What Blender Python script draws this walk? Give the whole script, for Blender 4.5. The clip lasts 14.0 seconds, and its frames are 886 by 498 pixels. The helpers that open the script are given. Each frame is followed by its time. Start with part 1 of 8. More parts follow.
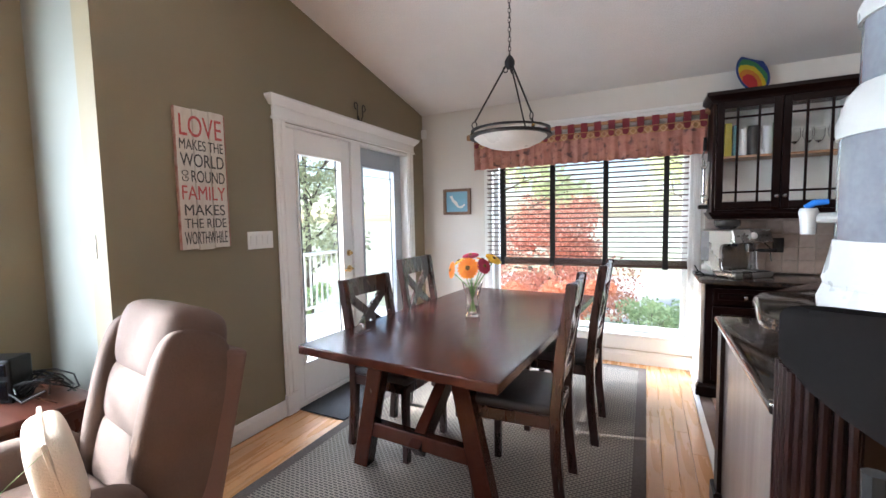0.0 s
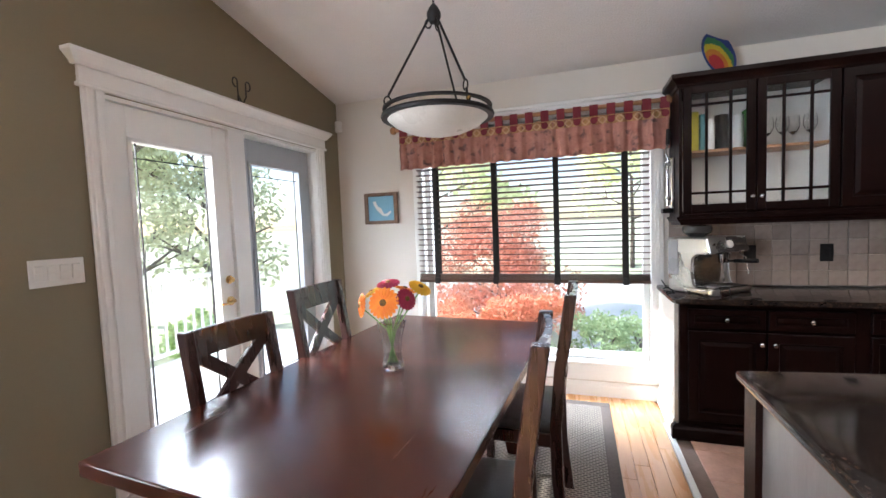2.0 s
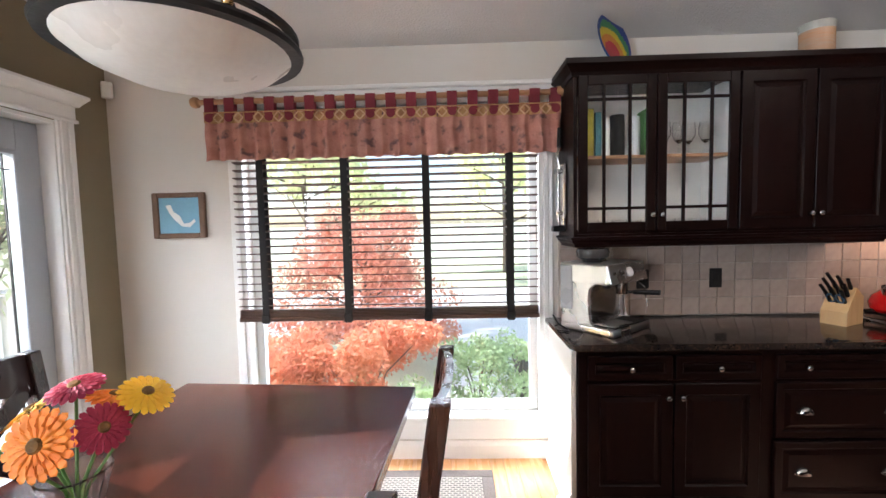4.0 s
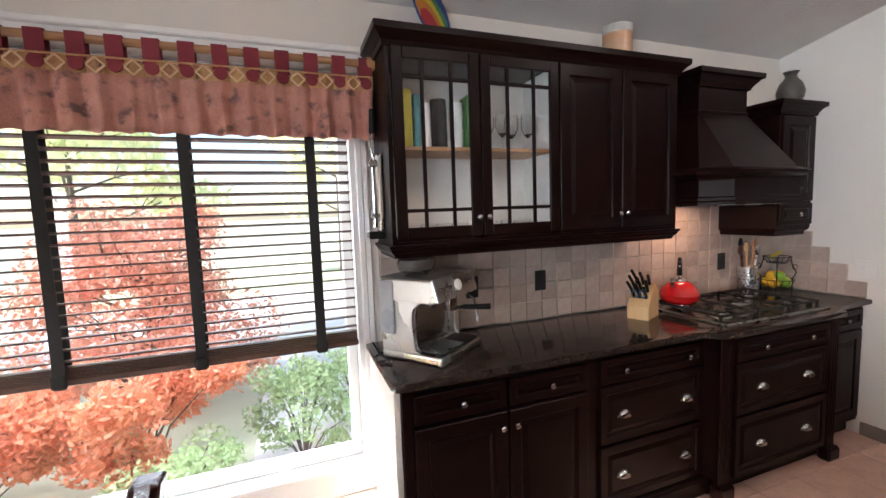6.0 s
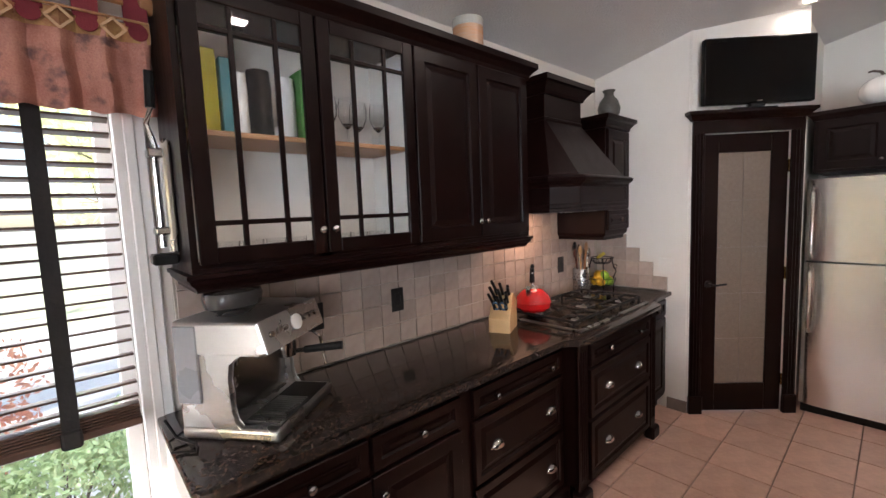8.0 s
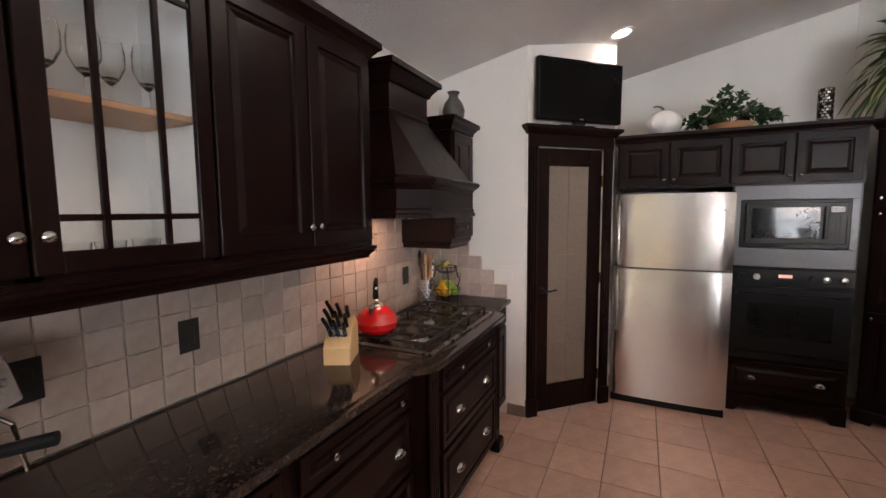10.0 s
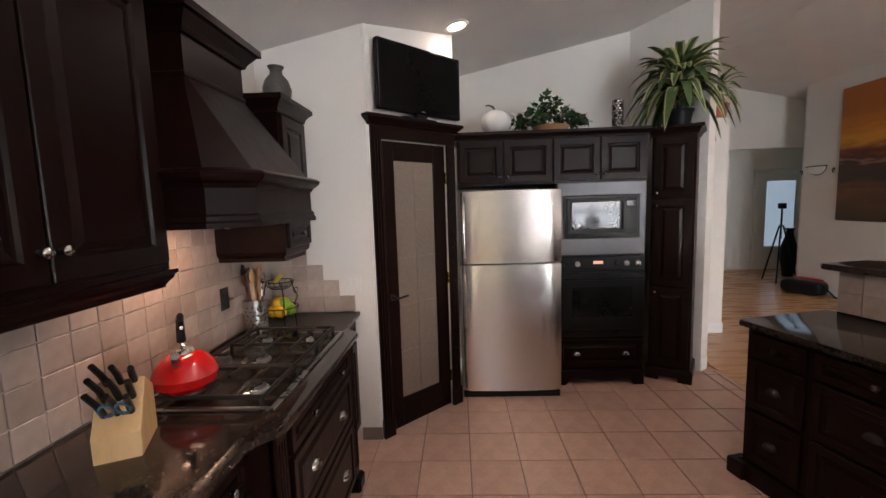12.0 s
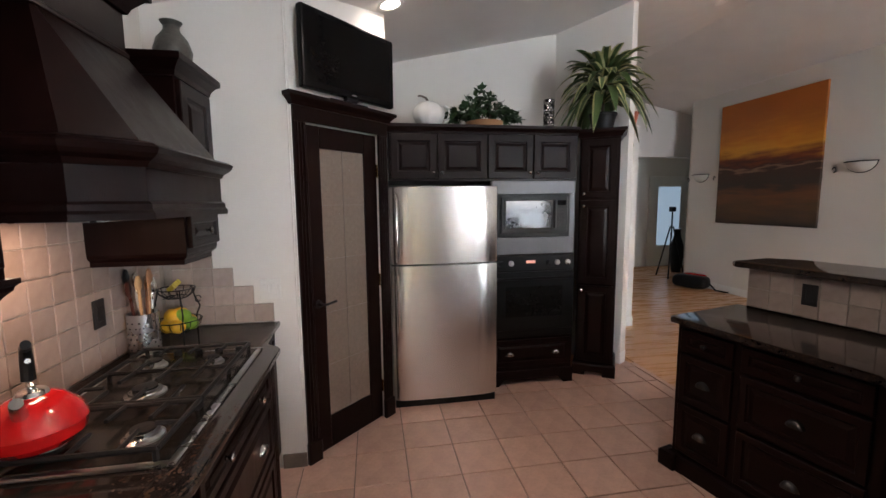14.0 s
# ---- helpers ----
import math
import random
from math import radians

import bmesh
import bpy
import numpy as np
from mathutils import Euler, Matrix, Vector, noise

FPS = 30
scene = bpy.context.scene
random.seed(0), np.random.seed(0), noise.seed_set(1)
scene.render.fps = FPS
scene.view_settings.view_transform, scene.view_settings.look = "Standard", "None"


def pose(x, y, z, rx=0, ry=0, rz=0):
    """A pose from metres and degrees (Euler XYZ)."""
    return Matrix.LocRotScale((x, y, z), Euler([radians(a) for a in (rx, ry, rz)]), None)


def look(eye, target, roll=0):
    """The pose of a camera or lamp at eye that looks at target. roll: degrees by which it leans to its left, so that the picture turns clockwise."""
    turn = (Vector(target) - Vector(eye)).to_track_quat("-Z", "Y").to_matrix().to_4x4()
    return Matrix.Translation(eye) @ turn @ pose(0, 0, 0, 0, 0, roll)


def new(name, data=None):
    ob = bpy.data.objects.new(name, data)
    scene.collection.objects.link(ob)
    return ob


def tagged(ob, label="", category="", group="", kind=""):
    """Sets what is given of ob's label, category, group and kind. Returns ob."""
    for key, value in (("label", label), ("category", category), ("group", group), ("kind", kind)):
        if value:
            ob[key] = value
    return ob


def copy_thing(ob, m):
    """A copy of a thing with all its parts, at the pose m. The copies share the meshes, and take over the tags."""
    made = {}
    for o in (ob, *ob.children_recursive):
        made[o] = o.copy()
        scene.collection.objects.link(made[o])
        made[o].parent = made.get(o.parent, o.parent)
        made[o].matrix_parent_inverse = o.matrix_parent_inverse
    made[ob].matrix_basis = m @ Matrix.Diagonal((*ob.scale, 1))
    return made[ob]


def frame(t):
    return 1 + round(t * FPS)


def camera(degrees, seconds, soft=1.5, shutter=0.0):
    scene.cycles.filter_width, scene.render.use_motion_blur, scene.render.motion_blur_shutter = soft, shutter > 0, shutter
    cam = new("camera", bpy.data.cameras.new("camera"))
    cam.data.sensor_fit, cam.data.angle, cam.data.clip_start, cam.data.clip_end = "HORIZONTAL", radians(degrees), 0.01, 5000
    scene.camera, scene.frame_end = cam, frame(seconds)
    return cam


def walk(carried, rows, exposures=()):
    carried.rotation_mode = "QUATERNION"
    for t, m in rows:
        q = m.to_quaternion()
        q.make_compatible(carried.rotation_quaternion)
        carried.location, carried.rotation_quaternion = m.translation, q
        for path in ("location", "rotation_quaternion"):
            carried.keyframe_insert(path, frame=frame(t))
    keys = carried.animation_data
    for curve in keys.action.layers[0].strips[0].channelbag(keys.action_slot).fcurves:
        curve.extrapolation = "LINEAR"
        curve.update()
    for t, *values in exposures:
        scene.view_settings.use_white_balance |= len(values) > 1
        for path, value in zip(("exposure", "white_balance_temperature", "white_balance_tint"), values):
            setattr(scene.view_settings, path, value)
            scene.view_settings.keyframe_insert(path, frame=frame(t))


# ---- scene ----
cam = camera(94.0, 14.0)
PATH = [
    (0, (0.581, 0.699, 1.424), (-0.301, 2.488, 1.279), -1.1),
    (0.5, (0.537, 0.871, 1.421), (-0.288, 2.688, 1.276), -1.6),
    (1, (0.456, 1.052, 1.42), (-0.306, 2.896, 1.282), -2.1),
    (1.5, (0.398, 1.279, 1.43), (-0.287, 3.154, 1.301), -2.4),
    (2, (0.389, 1.488, 1.453), (-0.232, 3.385, 1.33), -2.2),
    (2.5, (0.39, 1.721, 1.473), (-0.146, 3.645, 1.369), -2.0),
    (2.7, (0.376, 1.805, 1.485), (-0.114, 3.741, 1.381), -1.8),
    (4.8, (0.457, 2.661, 1.556), (0.704, 4.641, 1.415), -1.3),
    (5, (0.488, 2.701, 1.559), (0.805, 4.67, 1.413), -1.3),
    (5.5, (0.546, 2.813, 1.559), (1.043, 4.745, 1.406), -1.6),
    (6, (0.63, 2.891, 1.584), (1.316, 4.761, 1.402), -2.0),
    (6.5, (0.667, 3.025, 1.591), (1.549, 4.81, 1.398), -2.2),
    (7, (0.715, 3.126, 1.596), (1.774, 4.811, 1.4), -2.4),
    (7.5, (0.757, 3.201, 1.597), (1.956, 4.79, 1.405), -2.3),
    (8, (0.787, 3.263, 1.603), (2.121, 4.741, 1.415), -2.3),
    (8.2, (0.777, 3.29, 1.593), (2.183, 4.702, 1.424), -2.4),
    (10.3, (1.145, 3.567, 1.601), (2.997, 4.297, 1.414), -0.8),
    (10.5, (1.174, 3.611, 1.611), (3.064, 4.238, 1.424), -1.2),
    (11, (1.204, 3.649, 1.634), (3.146, 4.08, 1.434), -1.4),
    (11.5, (1.286, 3.68, 1.626), (3.261, 3.925, 1.423), -1.8),
    (12, (1.402, 3.714, 1.622), (3.388, 3.792, 1.407), -1.8),
    (12.5, (1.502, 3.744, 1.615), (3.487, 3.664, 1.391), -1.6),
    (13, (1.567, 3.812, 1.62), (3.542, 3.605, 1.382), -1.0),
    (13.5, (1.614, 3.832, 1.621), (3.58, 3.553, 1.382), -0.8),
    (14, (1.64, 3.845, 1.603), (3.599, 3.513, 1.375), -0.6),
]
walk(cam, [(t, look(eye, target, roll)) for t, eye, target, roll in PATH], [(0.0, 1.42, 5750, 12), (3.0, 1.45, 5950, 13), (8.0, 1.47, 6250, 17), (11.0, 1.31, 6450, 18), (14.0, 1.34, 6100, 14)])


# ---- world, sun, large lights ----
world = bpy.data.worlds.new("sky_world")
scene.world = world
world.use_nodes = True
wn = world.node_tree.nodes
sky = wn.new("ShaderNodeTexSky")
sky.sky_type = 'NISHITA'
sky.sun_disc = False
SUN_EL = 22.4
sky.sun_elevation = radians(SUN_EL)
sky.sun_rotation = radians(259.5)
world.node_tree.links.new(sky.outputs[0], wn["Background"].inputs[0])
wn["Background"].inputs[1].default_value = 0.15


def lamp(name, kind, energy, colour, m, size=1.0, size_y=None, angle=None):
    d = bpy.data.lights.new(name, kind)
    d.energy, d.color = energy, colour
    if kind == 'AREA':
        d.shape = 'RECTANGLE'
        d.size, d.size_y = size, size_y or size
    if angle:
        d.angle = radians(angle)
    ob = new(name, d)
    ob.matrix_world = m
    return ob


SUN_DIR = Vector((1.0, 0.185, -0.42))
lamp("sun", 'SUN', 5.0, (1.0, 0.93, 0.82), look((-20, -15, 15), Vector((-20, -15, 15)) + SUN_DIR), angle=0.6)
DAY = (0.86, 0.94, 1.0)
lamp("window_sky_light", 'AREA', 190, DAY, look((0.06, 6.1, 3.1), (0.2, 2.2, 0.7)), 2.6, 1.6)
lamp("patio_sky_light", 'AREA', 300, DAY, look((-3.1, 3.75, 3.3), (1.0, 3.5, 0.7)), 3.4, 2.2)
lamp("living_window_light", 'AREA', 68, DAY, look((-2.55, 0.23, 1.45), (3, 0.3, 1.2)), 2.1, 1.5)


# ---- materials ----
def mat(name, c1, c2=None, scale=6.0, rough=0.5, metal=0.0, bump=0.05, bscale=60.0, stretch=(1, 1, 1), coat=0.0, rvar=0.1, random_tint=0.0, detail=4.0, spec=0.5):
    m = bpy.data.materials.new(name)
    m.use_nodes = True
    n, l = m.node_tree.nodes, m.node_tree.links
    b = n["Principled BSDF"]
    tc = n.new("ShaderNodeTexCoord")
    mp = n.new("ShaderNodeMapping")
    mp.inputs["Scale"].default_value = stretch
    l.new(tc.outputs["Object"], mp.inputs[0])
    t1 = n.new("ShaderNodeTexNoise")
    t1.inputs["Scale"].default_value, t1.inputs["Detail"].default_value = scale, detail
    t2 = n.new("ShaderNodeTexNoise")
    t2.inputs["Scale"].default_value, t2.inputs["Detail"].default_value = bscale, 3.0
    l.new(mp.outputs[0], t1.inputs[0])
    l.new(mp.outputs[0], t2.inputs[0])
    ramp = n.new("ShaderNodeValToRGB")
    ramp.color_ramp.elements[0].position, ramp.color_ramp.elements[1].position = 0.3, 0.7
    c2 = c2 or tuple(c * 0.85 for c in c1)
    ramp.color_ramp.elements[0].color, ramp.color_ramp.elements[1].color = (*c1, 1), (*c2, 1)
    mx = n.new("ShaderNodeMath")
    mx.operation = 'MULTIPLY_ADD'
    mx.inputs[1].default_value, mx.inputs[2].default_value = 0.35, 0.33
    l.new(t2.outputs[0], mx.inputs[0])
    ad = n.new("ShaderNodeMath")
    ad.operation = 'MULTIPLY_ADD'
    ad.inputs[1].default_value = 0.65
    l.new(t1.outputs[0], ad.inputs[0])
    sub = n.new("ShaderNodeMath")
    sub.operation = 'SUBTRACT'
    sub.inputs[1].default_value = 0.33
    l.new(mx.outputs[0], sub.inputs[0])
    l.new(sub.outputs[0], ad.inputs[2])
    l.new(ad.outputs[0], ramp.inputs[0])
    colour = ramp.outputs[0]
    if random_tint:
        oi = n.new("ShaderNodeObjectInfo")
        hsv = n.new("ShaderNodeHueSaturation")
        mr = n.new("ShaderNodeMapRange")
        mr.inputs[3].default_value, mr.inputs[4].default_value = 1 - random_tint, 1 + random_tint
        l.new(oi.outputs["Random"], mr.inputs[0])
        l.new(mr.outputs[0], hsv.inputs["Value"])
        l.new(colour, hsv.inputs["Color"])
        colour = hsv.outputs[0]
    l.new(colour, b.inputs["Base Color"])
    rr = n.new("ShaderNodeMapRange")
    rr.inputs[3].default_value, rr.inputs[4].default_value = max(0.02, rough - rvar), min(1, rough + rvar)
    l.new(t1.outputs[0], rr.inputs[0])
    l.new(rr.outputs[0], b.inputs["Roughness"])
    b.inputs["Metallic"].default_value = metal
    b.inputs["Coat Weight"].default_value = coat
    b.inputs["Specular IOR Level"].default_value = spec
    b.inputs["Coat Roughness"].default_value = 0.15
    if bump:
        bp = n.new("ShaderNodeBump")
        bp.inputs["Strength"].default_value, bp.inputs["Distance"].default_value = bump, 0.01
        l.new(t2.outputs[0], bp.inputs["Height"])
        l.new(bp.outputs[0], b.inputs["Normal"])
    return m


def glass(name, colour=(1, 1, 1), rough=0.0, ior=1.45, transmission=1.0):
    m = bpy.data.materials.new(name)
    m.use_nodes = True
    b = m.node_tree.nodes["Principled BSDF"]
    b.inputs["Base Color"].default_value = (*colour, 1)
    b.inputs["Roughness"].default_value, b.inputs["IOR"].default_value = rough, ior
    b.inputs["Transmission Weight"].default_value = transmission
    return m


def glow(name, colour, strength):
    m = bpy.data.materials.new(name)
    m.use_nodes = True
    b = m.node_tree.nodes["Principled BSDF"]
    b.inputs["Emission Color"].default_value = (*colour, 1)
    b.inputs["Emission Strength"].default_value = strength
    return m


def rug_weave():
    """Small dark dashes woven in rows on a beige ground."""
    m = mat("rug_weave", (0.30, 0.26, 0.215), (0.24, 0.205, 0.17), 90, 0.95, bump=0.6, bscale=220)
    n, l = m.node_tree.nodes, m.node_tree.links
    b = n["Principled BSDF"]
    base = b.inputs["Base Color"].links[0].from_socket
    tc = n.new("ShaderNodeTexCoord")
    br = n.new("ShaderNodeTexBrick")
    br.inputs["Scale"].default_value = 1.0
    br.inputs["Brick Width"].default_value, br.inputs["Row Height"].default_value = 0.034, 0.017
    br.inputs["Mortar Size"].default_value, br.inputs["Mortar Smooth"].default_value = 0.0045, 0.3
    l.new(tc.outputs["Object"], br.inputs["Vector"])
    mix = n.new("ShaderNodeMix")
    mix.data_type = 'RGBA'
    l.new(br.outputs["Fac"], mix.inputs[0])
    mix.inputs[6].default_value = (0.062, 0.052, 0.045, 1)
    l.new(base, mix.inputs[7])
    l.new(mix.outputs[2], b.inputs["Base Color"])
    return m


OLIVE = mat("olive_paint", (0.205, 0.170, 0.103), (0.225, 0.188, 0.115), 1.5, 0.65, bump=0.08, bscale=180)
CREAM = mat("cream_paint", (0.66, 0.62, 0.56), (0.62, 0.58, 0.52), 1.2, 0.7, bump=0.08, bscale=180)
GREYW = mat("pale_grey_paint", (0.72, 0.69, 0.64), (0.68, 0.65, 0.60), 1.2, 0.7, bump=0.08, bscale=180)
CEIL = mat("ceiling_texture", (0.71, 0.685, 0.66), (0.66, 0.635, 0.61), 3, 0.85, bump=0.5, bscale=90)
WHITE = mat("white_gloss_paint", (0.80, 0.79, 0.76), (0.76, 0.75, 0.72), 4, 0.35, bump=0.03)
GREYDOOR = mat("grey_door_leaf", (0.40, 0.43, 0.46), (0.36, 0.39, 0.42), 3, 0.4, bump=0.03)
ESP = mat("espresso_wood", (0.0060, 0.0018, 0.0014), (0.0100, 0.0030, 0.0023), 5, 0.33, bump=0.06, bscale=70, stretch=(6, 6, 0.6), spec=0.15)
TABLE = mat("table_wood", (0.066, 0.017, 0.010), (0.036, 0.010, 0.006), 2.2, 0.23, bump=0.04, bscale=50, stretch=(7, 0.5, 3), coat=0.18, spec=0.4)
CHAIRW = mat("chair_wood", (0.042, 0.011, 0.007), (0.017, 0.006, 0.005), 5, 0.28, bump=0.05, bscale=60, stretch=(5, 5, 0.7), coat=0.3)
LEATHER = mat("black_leather", (0.016, 0.014, 0.014), (0.028, 0.024, 0.023), 8, 0.42, bump=0.25, bscale=220)
MAPLE = mat("maple_floor", (0.68, 0.37, 0.17), (0.57, 0.29, 0.125), 2.5, 0.28, bump=0.03, bscale=40, stretch=(8, 0.7, 1), coat=0.12, random_tint=0.12)
FTILE = mat("floor_tile_glaze", (0.66, 0.42, 0.32), (0.48, 0.295, 0.22), 9, 0.34, bump=0.12, bscale=45, random_tint=0.10, detail=8)
GROUT = mat("grout", (0.24, 0.17, 0.13), (0.20, 0.14, 0.11), 20, 0.9, bump=0.2)
STONE = mat("base_tile_stone", (0.20, 0.155, 0.125), (0.14, 0.11, 0.09), 12, 0.5, bump=0.1)
BTILE = mat("wall_tile_glaze", (0.41, 0.325, 0.275), (0.32, 0.25, 0.21), 14, 0.35, bump=0.10, bscale=30, random_tint=0.16)
WGROUT = mat("wall_grout", (0.42, 0.37, 0.31), (0.36, 0.31, 0.26), 20, 0.9, bump=0.2)
STEEL = mat("brushed_steel", (0.66, 0.645, 0.63), (0.63, 0.615, 0.60), 1.5, 0.27, metal=1.0, bump=0.045, bscale=7, rvar=0.02, stretch=(1, 1, 0.03))
sn = STEEL.node_tree.nodes
tangent = sn.new("ShaderNodeTangent")
tangent.direction_type, tangent.axis = 'RADIAL', 'Z'
STEEL.node_tree.links.new(tangent.outputs[0], sn["Principled BSDF"].inputs["Tangent"])
sn["Principled BSDF"].inputs["Anisotropic"].default_value = 0.75
sn["Principled BSDF"].inputs["Anisotropic Rotation"].default_value = 0.25
STEELH = mat("brushed_steel_plain", (0.60, 0.59, 0.57), (0.52, 0.51, 0.50), 5, 0.28, metal=1.0, bump=0.03, bscale=150)
CHROME = mat("polished_nickel", (0.46, 0.45, 0.435), (0.40, 0.39, 0.38), 8, 0.2, metal=1.0, bump=0.0)
BRASS = mat("polished_brass", (0.70, 0.48, 0.20), (0.62, 0.40, 0.15), 8, 0.2, metal=1.0, bump=0.0)
IRON = mat("black_iron", (0.009, 0.008, 0.008), (0.016, 0.014, 0.013), 20, 0.5, metal=0.4, bump=0.1)
BLACK = mat("black_plastic", (0.007, 0.007, 0.007), (0.012, 0.012, 0.012), 9, 0.35, bump=0.02, spec=0.2)
OVENG = mat("oven_window_glass", (0.010, 0.010, 0.010), (0.014, 0.014, 0.013), 3, 0.08, bump=0.0, rvar=0.02, spec=0.42)
# darker nickel, used only for the island's pulls
NICKEL_DARK = mat("dark_nickel", (0.10, 0.095, 0.09), (0.06, 0.055, 0.052), 20, 0.4, metal=1.0, bump=0.05)
GLOSSB = mat("black_glass", (0.005, 0.005, 0.006), (0.007, 0.007, 0.008), 3, 0.07, bump=0.0, rvar=0.02, spec=0.25)
SHELFW = mat("shelf_wood", (0.42, 0.22, 0.10), (0.34, 0.17, 0.08), 4, 0.45, stretch=(1, 8, 8))
CABIN = mat("cabinet_lining", (0.80, 0.78, 0.73), (0.76, 0.74, 0.69), 4, 0.6, bump=0.02)
LIGHTW = mat("beech_wood", (0.62, 0.40, 0.19), (0.52, 0.32, 0.14), 5, 0.45, stretch=(8, 8, 1))
RED = mat("red_enamel", (0.52, 0.008, 0.008), (0.44, 0.006, 0.006), 4, 0.14, bump=0.0, coat=0.6)
RUG = rug_weave()
RUGB = mat("rug_border", (0.115, 0.092, 0.078), (0.085, 0.068, 0.058), 60, 0.95, bump=0.5, bscale=220)
MATB = mat("door_mat_fibre", (0.022, 0.022, 0.025), (0.05, 0.05, 0.055), 60, 0.98, bump=0.8, bscale=240)
RECL = mat("recliner_microfibre", (0.112, 0.068, 0.048), (0.082, 0.050, 0.036), 5, 0.85, bump=0.2, bscale=140)
RECLD = mat("recliner_back_cloth", (0.17, 0.095, 0.07), (0.14, 0.08, 0.06), 5, 0.85, bump=0.15, bscale=140)
PILLOW = mat("pillow_cotton", (0.62, 0.53, 0.42), (0.55, 0.47, 0.37), 8, 0.9, bump=0.3, bscale=160)
CHERRY = mat("cherry_wood", (0.085, 0.024, 0.013), (0.055, 0.016, 0.009), 4, 0.3, stretch=(1, 6, 6), coat=0.3)
SLAT = mat("blind_slat_wood", (0.060, 0.028, 0.018), (0.085, 0.042, 0.027), 6, 0.42, stretch=(0.5, 6, 6), bump=0.04)
TAPE = mat("blind_tape", (0.012, 0.010, 0.010), (0.02, 0.017, 0.016), 40, 0.9, bump=0.2)
CERAM = mat("white_ceramic", (0.78, 0.77, 0.74), (0.74, 0.73, 0.70), 4, 0.18, bump=0.0)
LEAF = mat("leaf_green", (0.055, 0.10, 0.03), (0.09, 0.14, 0.045), 12, 0.4, bump=0.05, random_tint=0.3)
LEAFY = mat("leaf_cream_edge", (0.55, 0.53, 0.28), (0.36, 0.38, 0.16), 9, 0.4, bump=0.05, random_tint=0.2)
IVY = mat("ivy_green", (0.018, 0.045, 0.016), (0.04, 0.075, 0.025), 14, 0.45, bump=0.05, random_tint=0.3)
# Leaf colours are paled: the washed-out outdoor glare is put into them.
MAPLER = mat("red_maple_leaf", (0.84, 0.33, 0.25), (0.85, 0.47, 0.30), 3, 0.6, bump=0.0, random_tint=0.2)
ORANGEL = mat("orange_autumn_leaf", (0.85, 0.27, 0.16), (0.85, 0.43, 0.22), 4, 0.6, bump=0.0, random_tint=0.2)
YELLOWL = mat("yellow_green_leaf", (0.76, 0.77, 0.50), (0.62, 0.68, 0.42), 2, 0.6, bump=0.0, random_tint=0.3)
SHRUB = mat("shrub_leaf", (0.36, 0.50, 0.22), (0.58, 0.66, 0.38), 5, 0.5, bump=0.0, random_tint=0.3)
BARK = mat("bark", (0.16, 0.125, 0.10), (0.10, 0.08, 0.065), 14, 0.9, bump=0.5, bscale=40, stretch=(3, 3, 0.6))
# Lawn and concrete carry the same glare as a lightened base colour.
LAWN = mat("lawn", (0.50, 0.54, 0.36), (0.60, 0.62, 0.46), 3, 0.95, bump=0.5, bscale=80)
CONC = mat("concrete", (0.78, 0.77, 0.74), (0.70, 0.69, 0.66), 5, 0.85, bump=0.2, bscale=70)
DECK = mat("deck_wood", (0.66, 0.64, 0.60), (0.56, 0.54, 0.50), 5, 0.7, bump=0.2, stretch=(8, 1, 1))
ROCK = mat("garden_rock", (0.10, 0.095, 0.09), (0.18, 0.17, 0.16), 5, 0.85, bump=0.6, bscale=18)
SIDING = mat("far_siding", (0.55, 0.53, 0.48), (0.50, 0.48, 0.43), 3, 0.7)
ROOF = mat("far_shingle", (0.13, 0.12, 0.12), (0.09, 0.085, 0.085), 9, 0.9)
for leafy in (MAPLER, ORANGEL, YELLOWL, SHRUB):
    ln_, ll_ = leafy.node_tree.nodes, leafy.node_tree.links
    lit = ln_.new("ShaderNodeBsdfTranslucent")
    ll_.new(ln_["Principled BSDF"].inputs["Base Color"].links[0].from_socket, lit.inputs[0])
    both = ln_.new("ShaderNodeMixShader")
    both.inputs[0].default_value = 0.45
    ll_.new(ln_["Principled BSDF"].outputs[0], both.inputs[1])
    ll_.new(lit.outputs[0], both.inputs[2])
    ll_.new(both.outputs[0], ln_["Material Output"].inputs[0])
PANE = glass("window_glass")
CLEAR = glass("clear_glass", (0.97, 0.98, 0.98))
FROST = mat("frosted_glass", (0.23, 0.185, 0.15), (0.18, 0.145, 0.118), 40, 0.24, bump=0.35, bscale=110)
LAMPG = mat("alabaster_glass", (0.72, 0.70, 0.64), (0.62, 0.59, 0.53), 6, 0.3, bump=0.02)


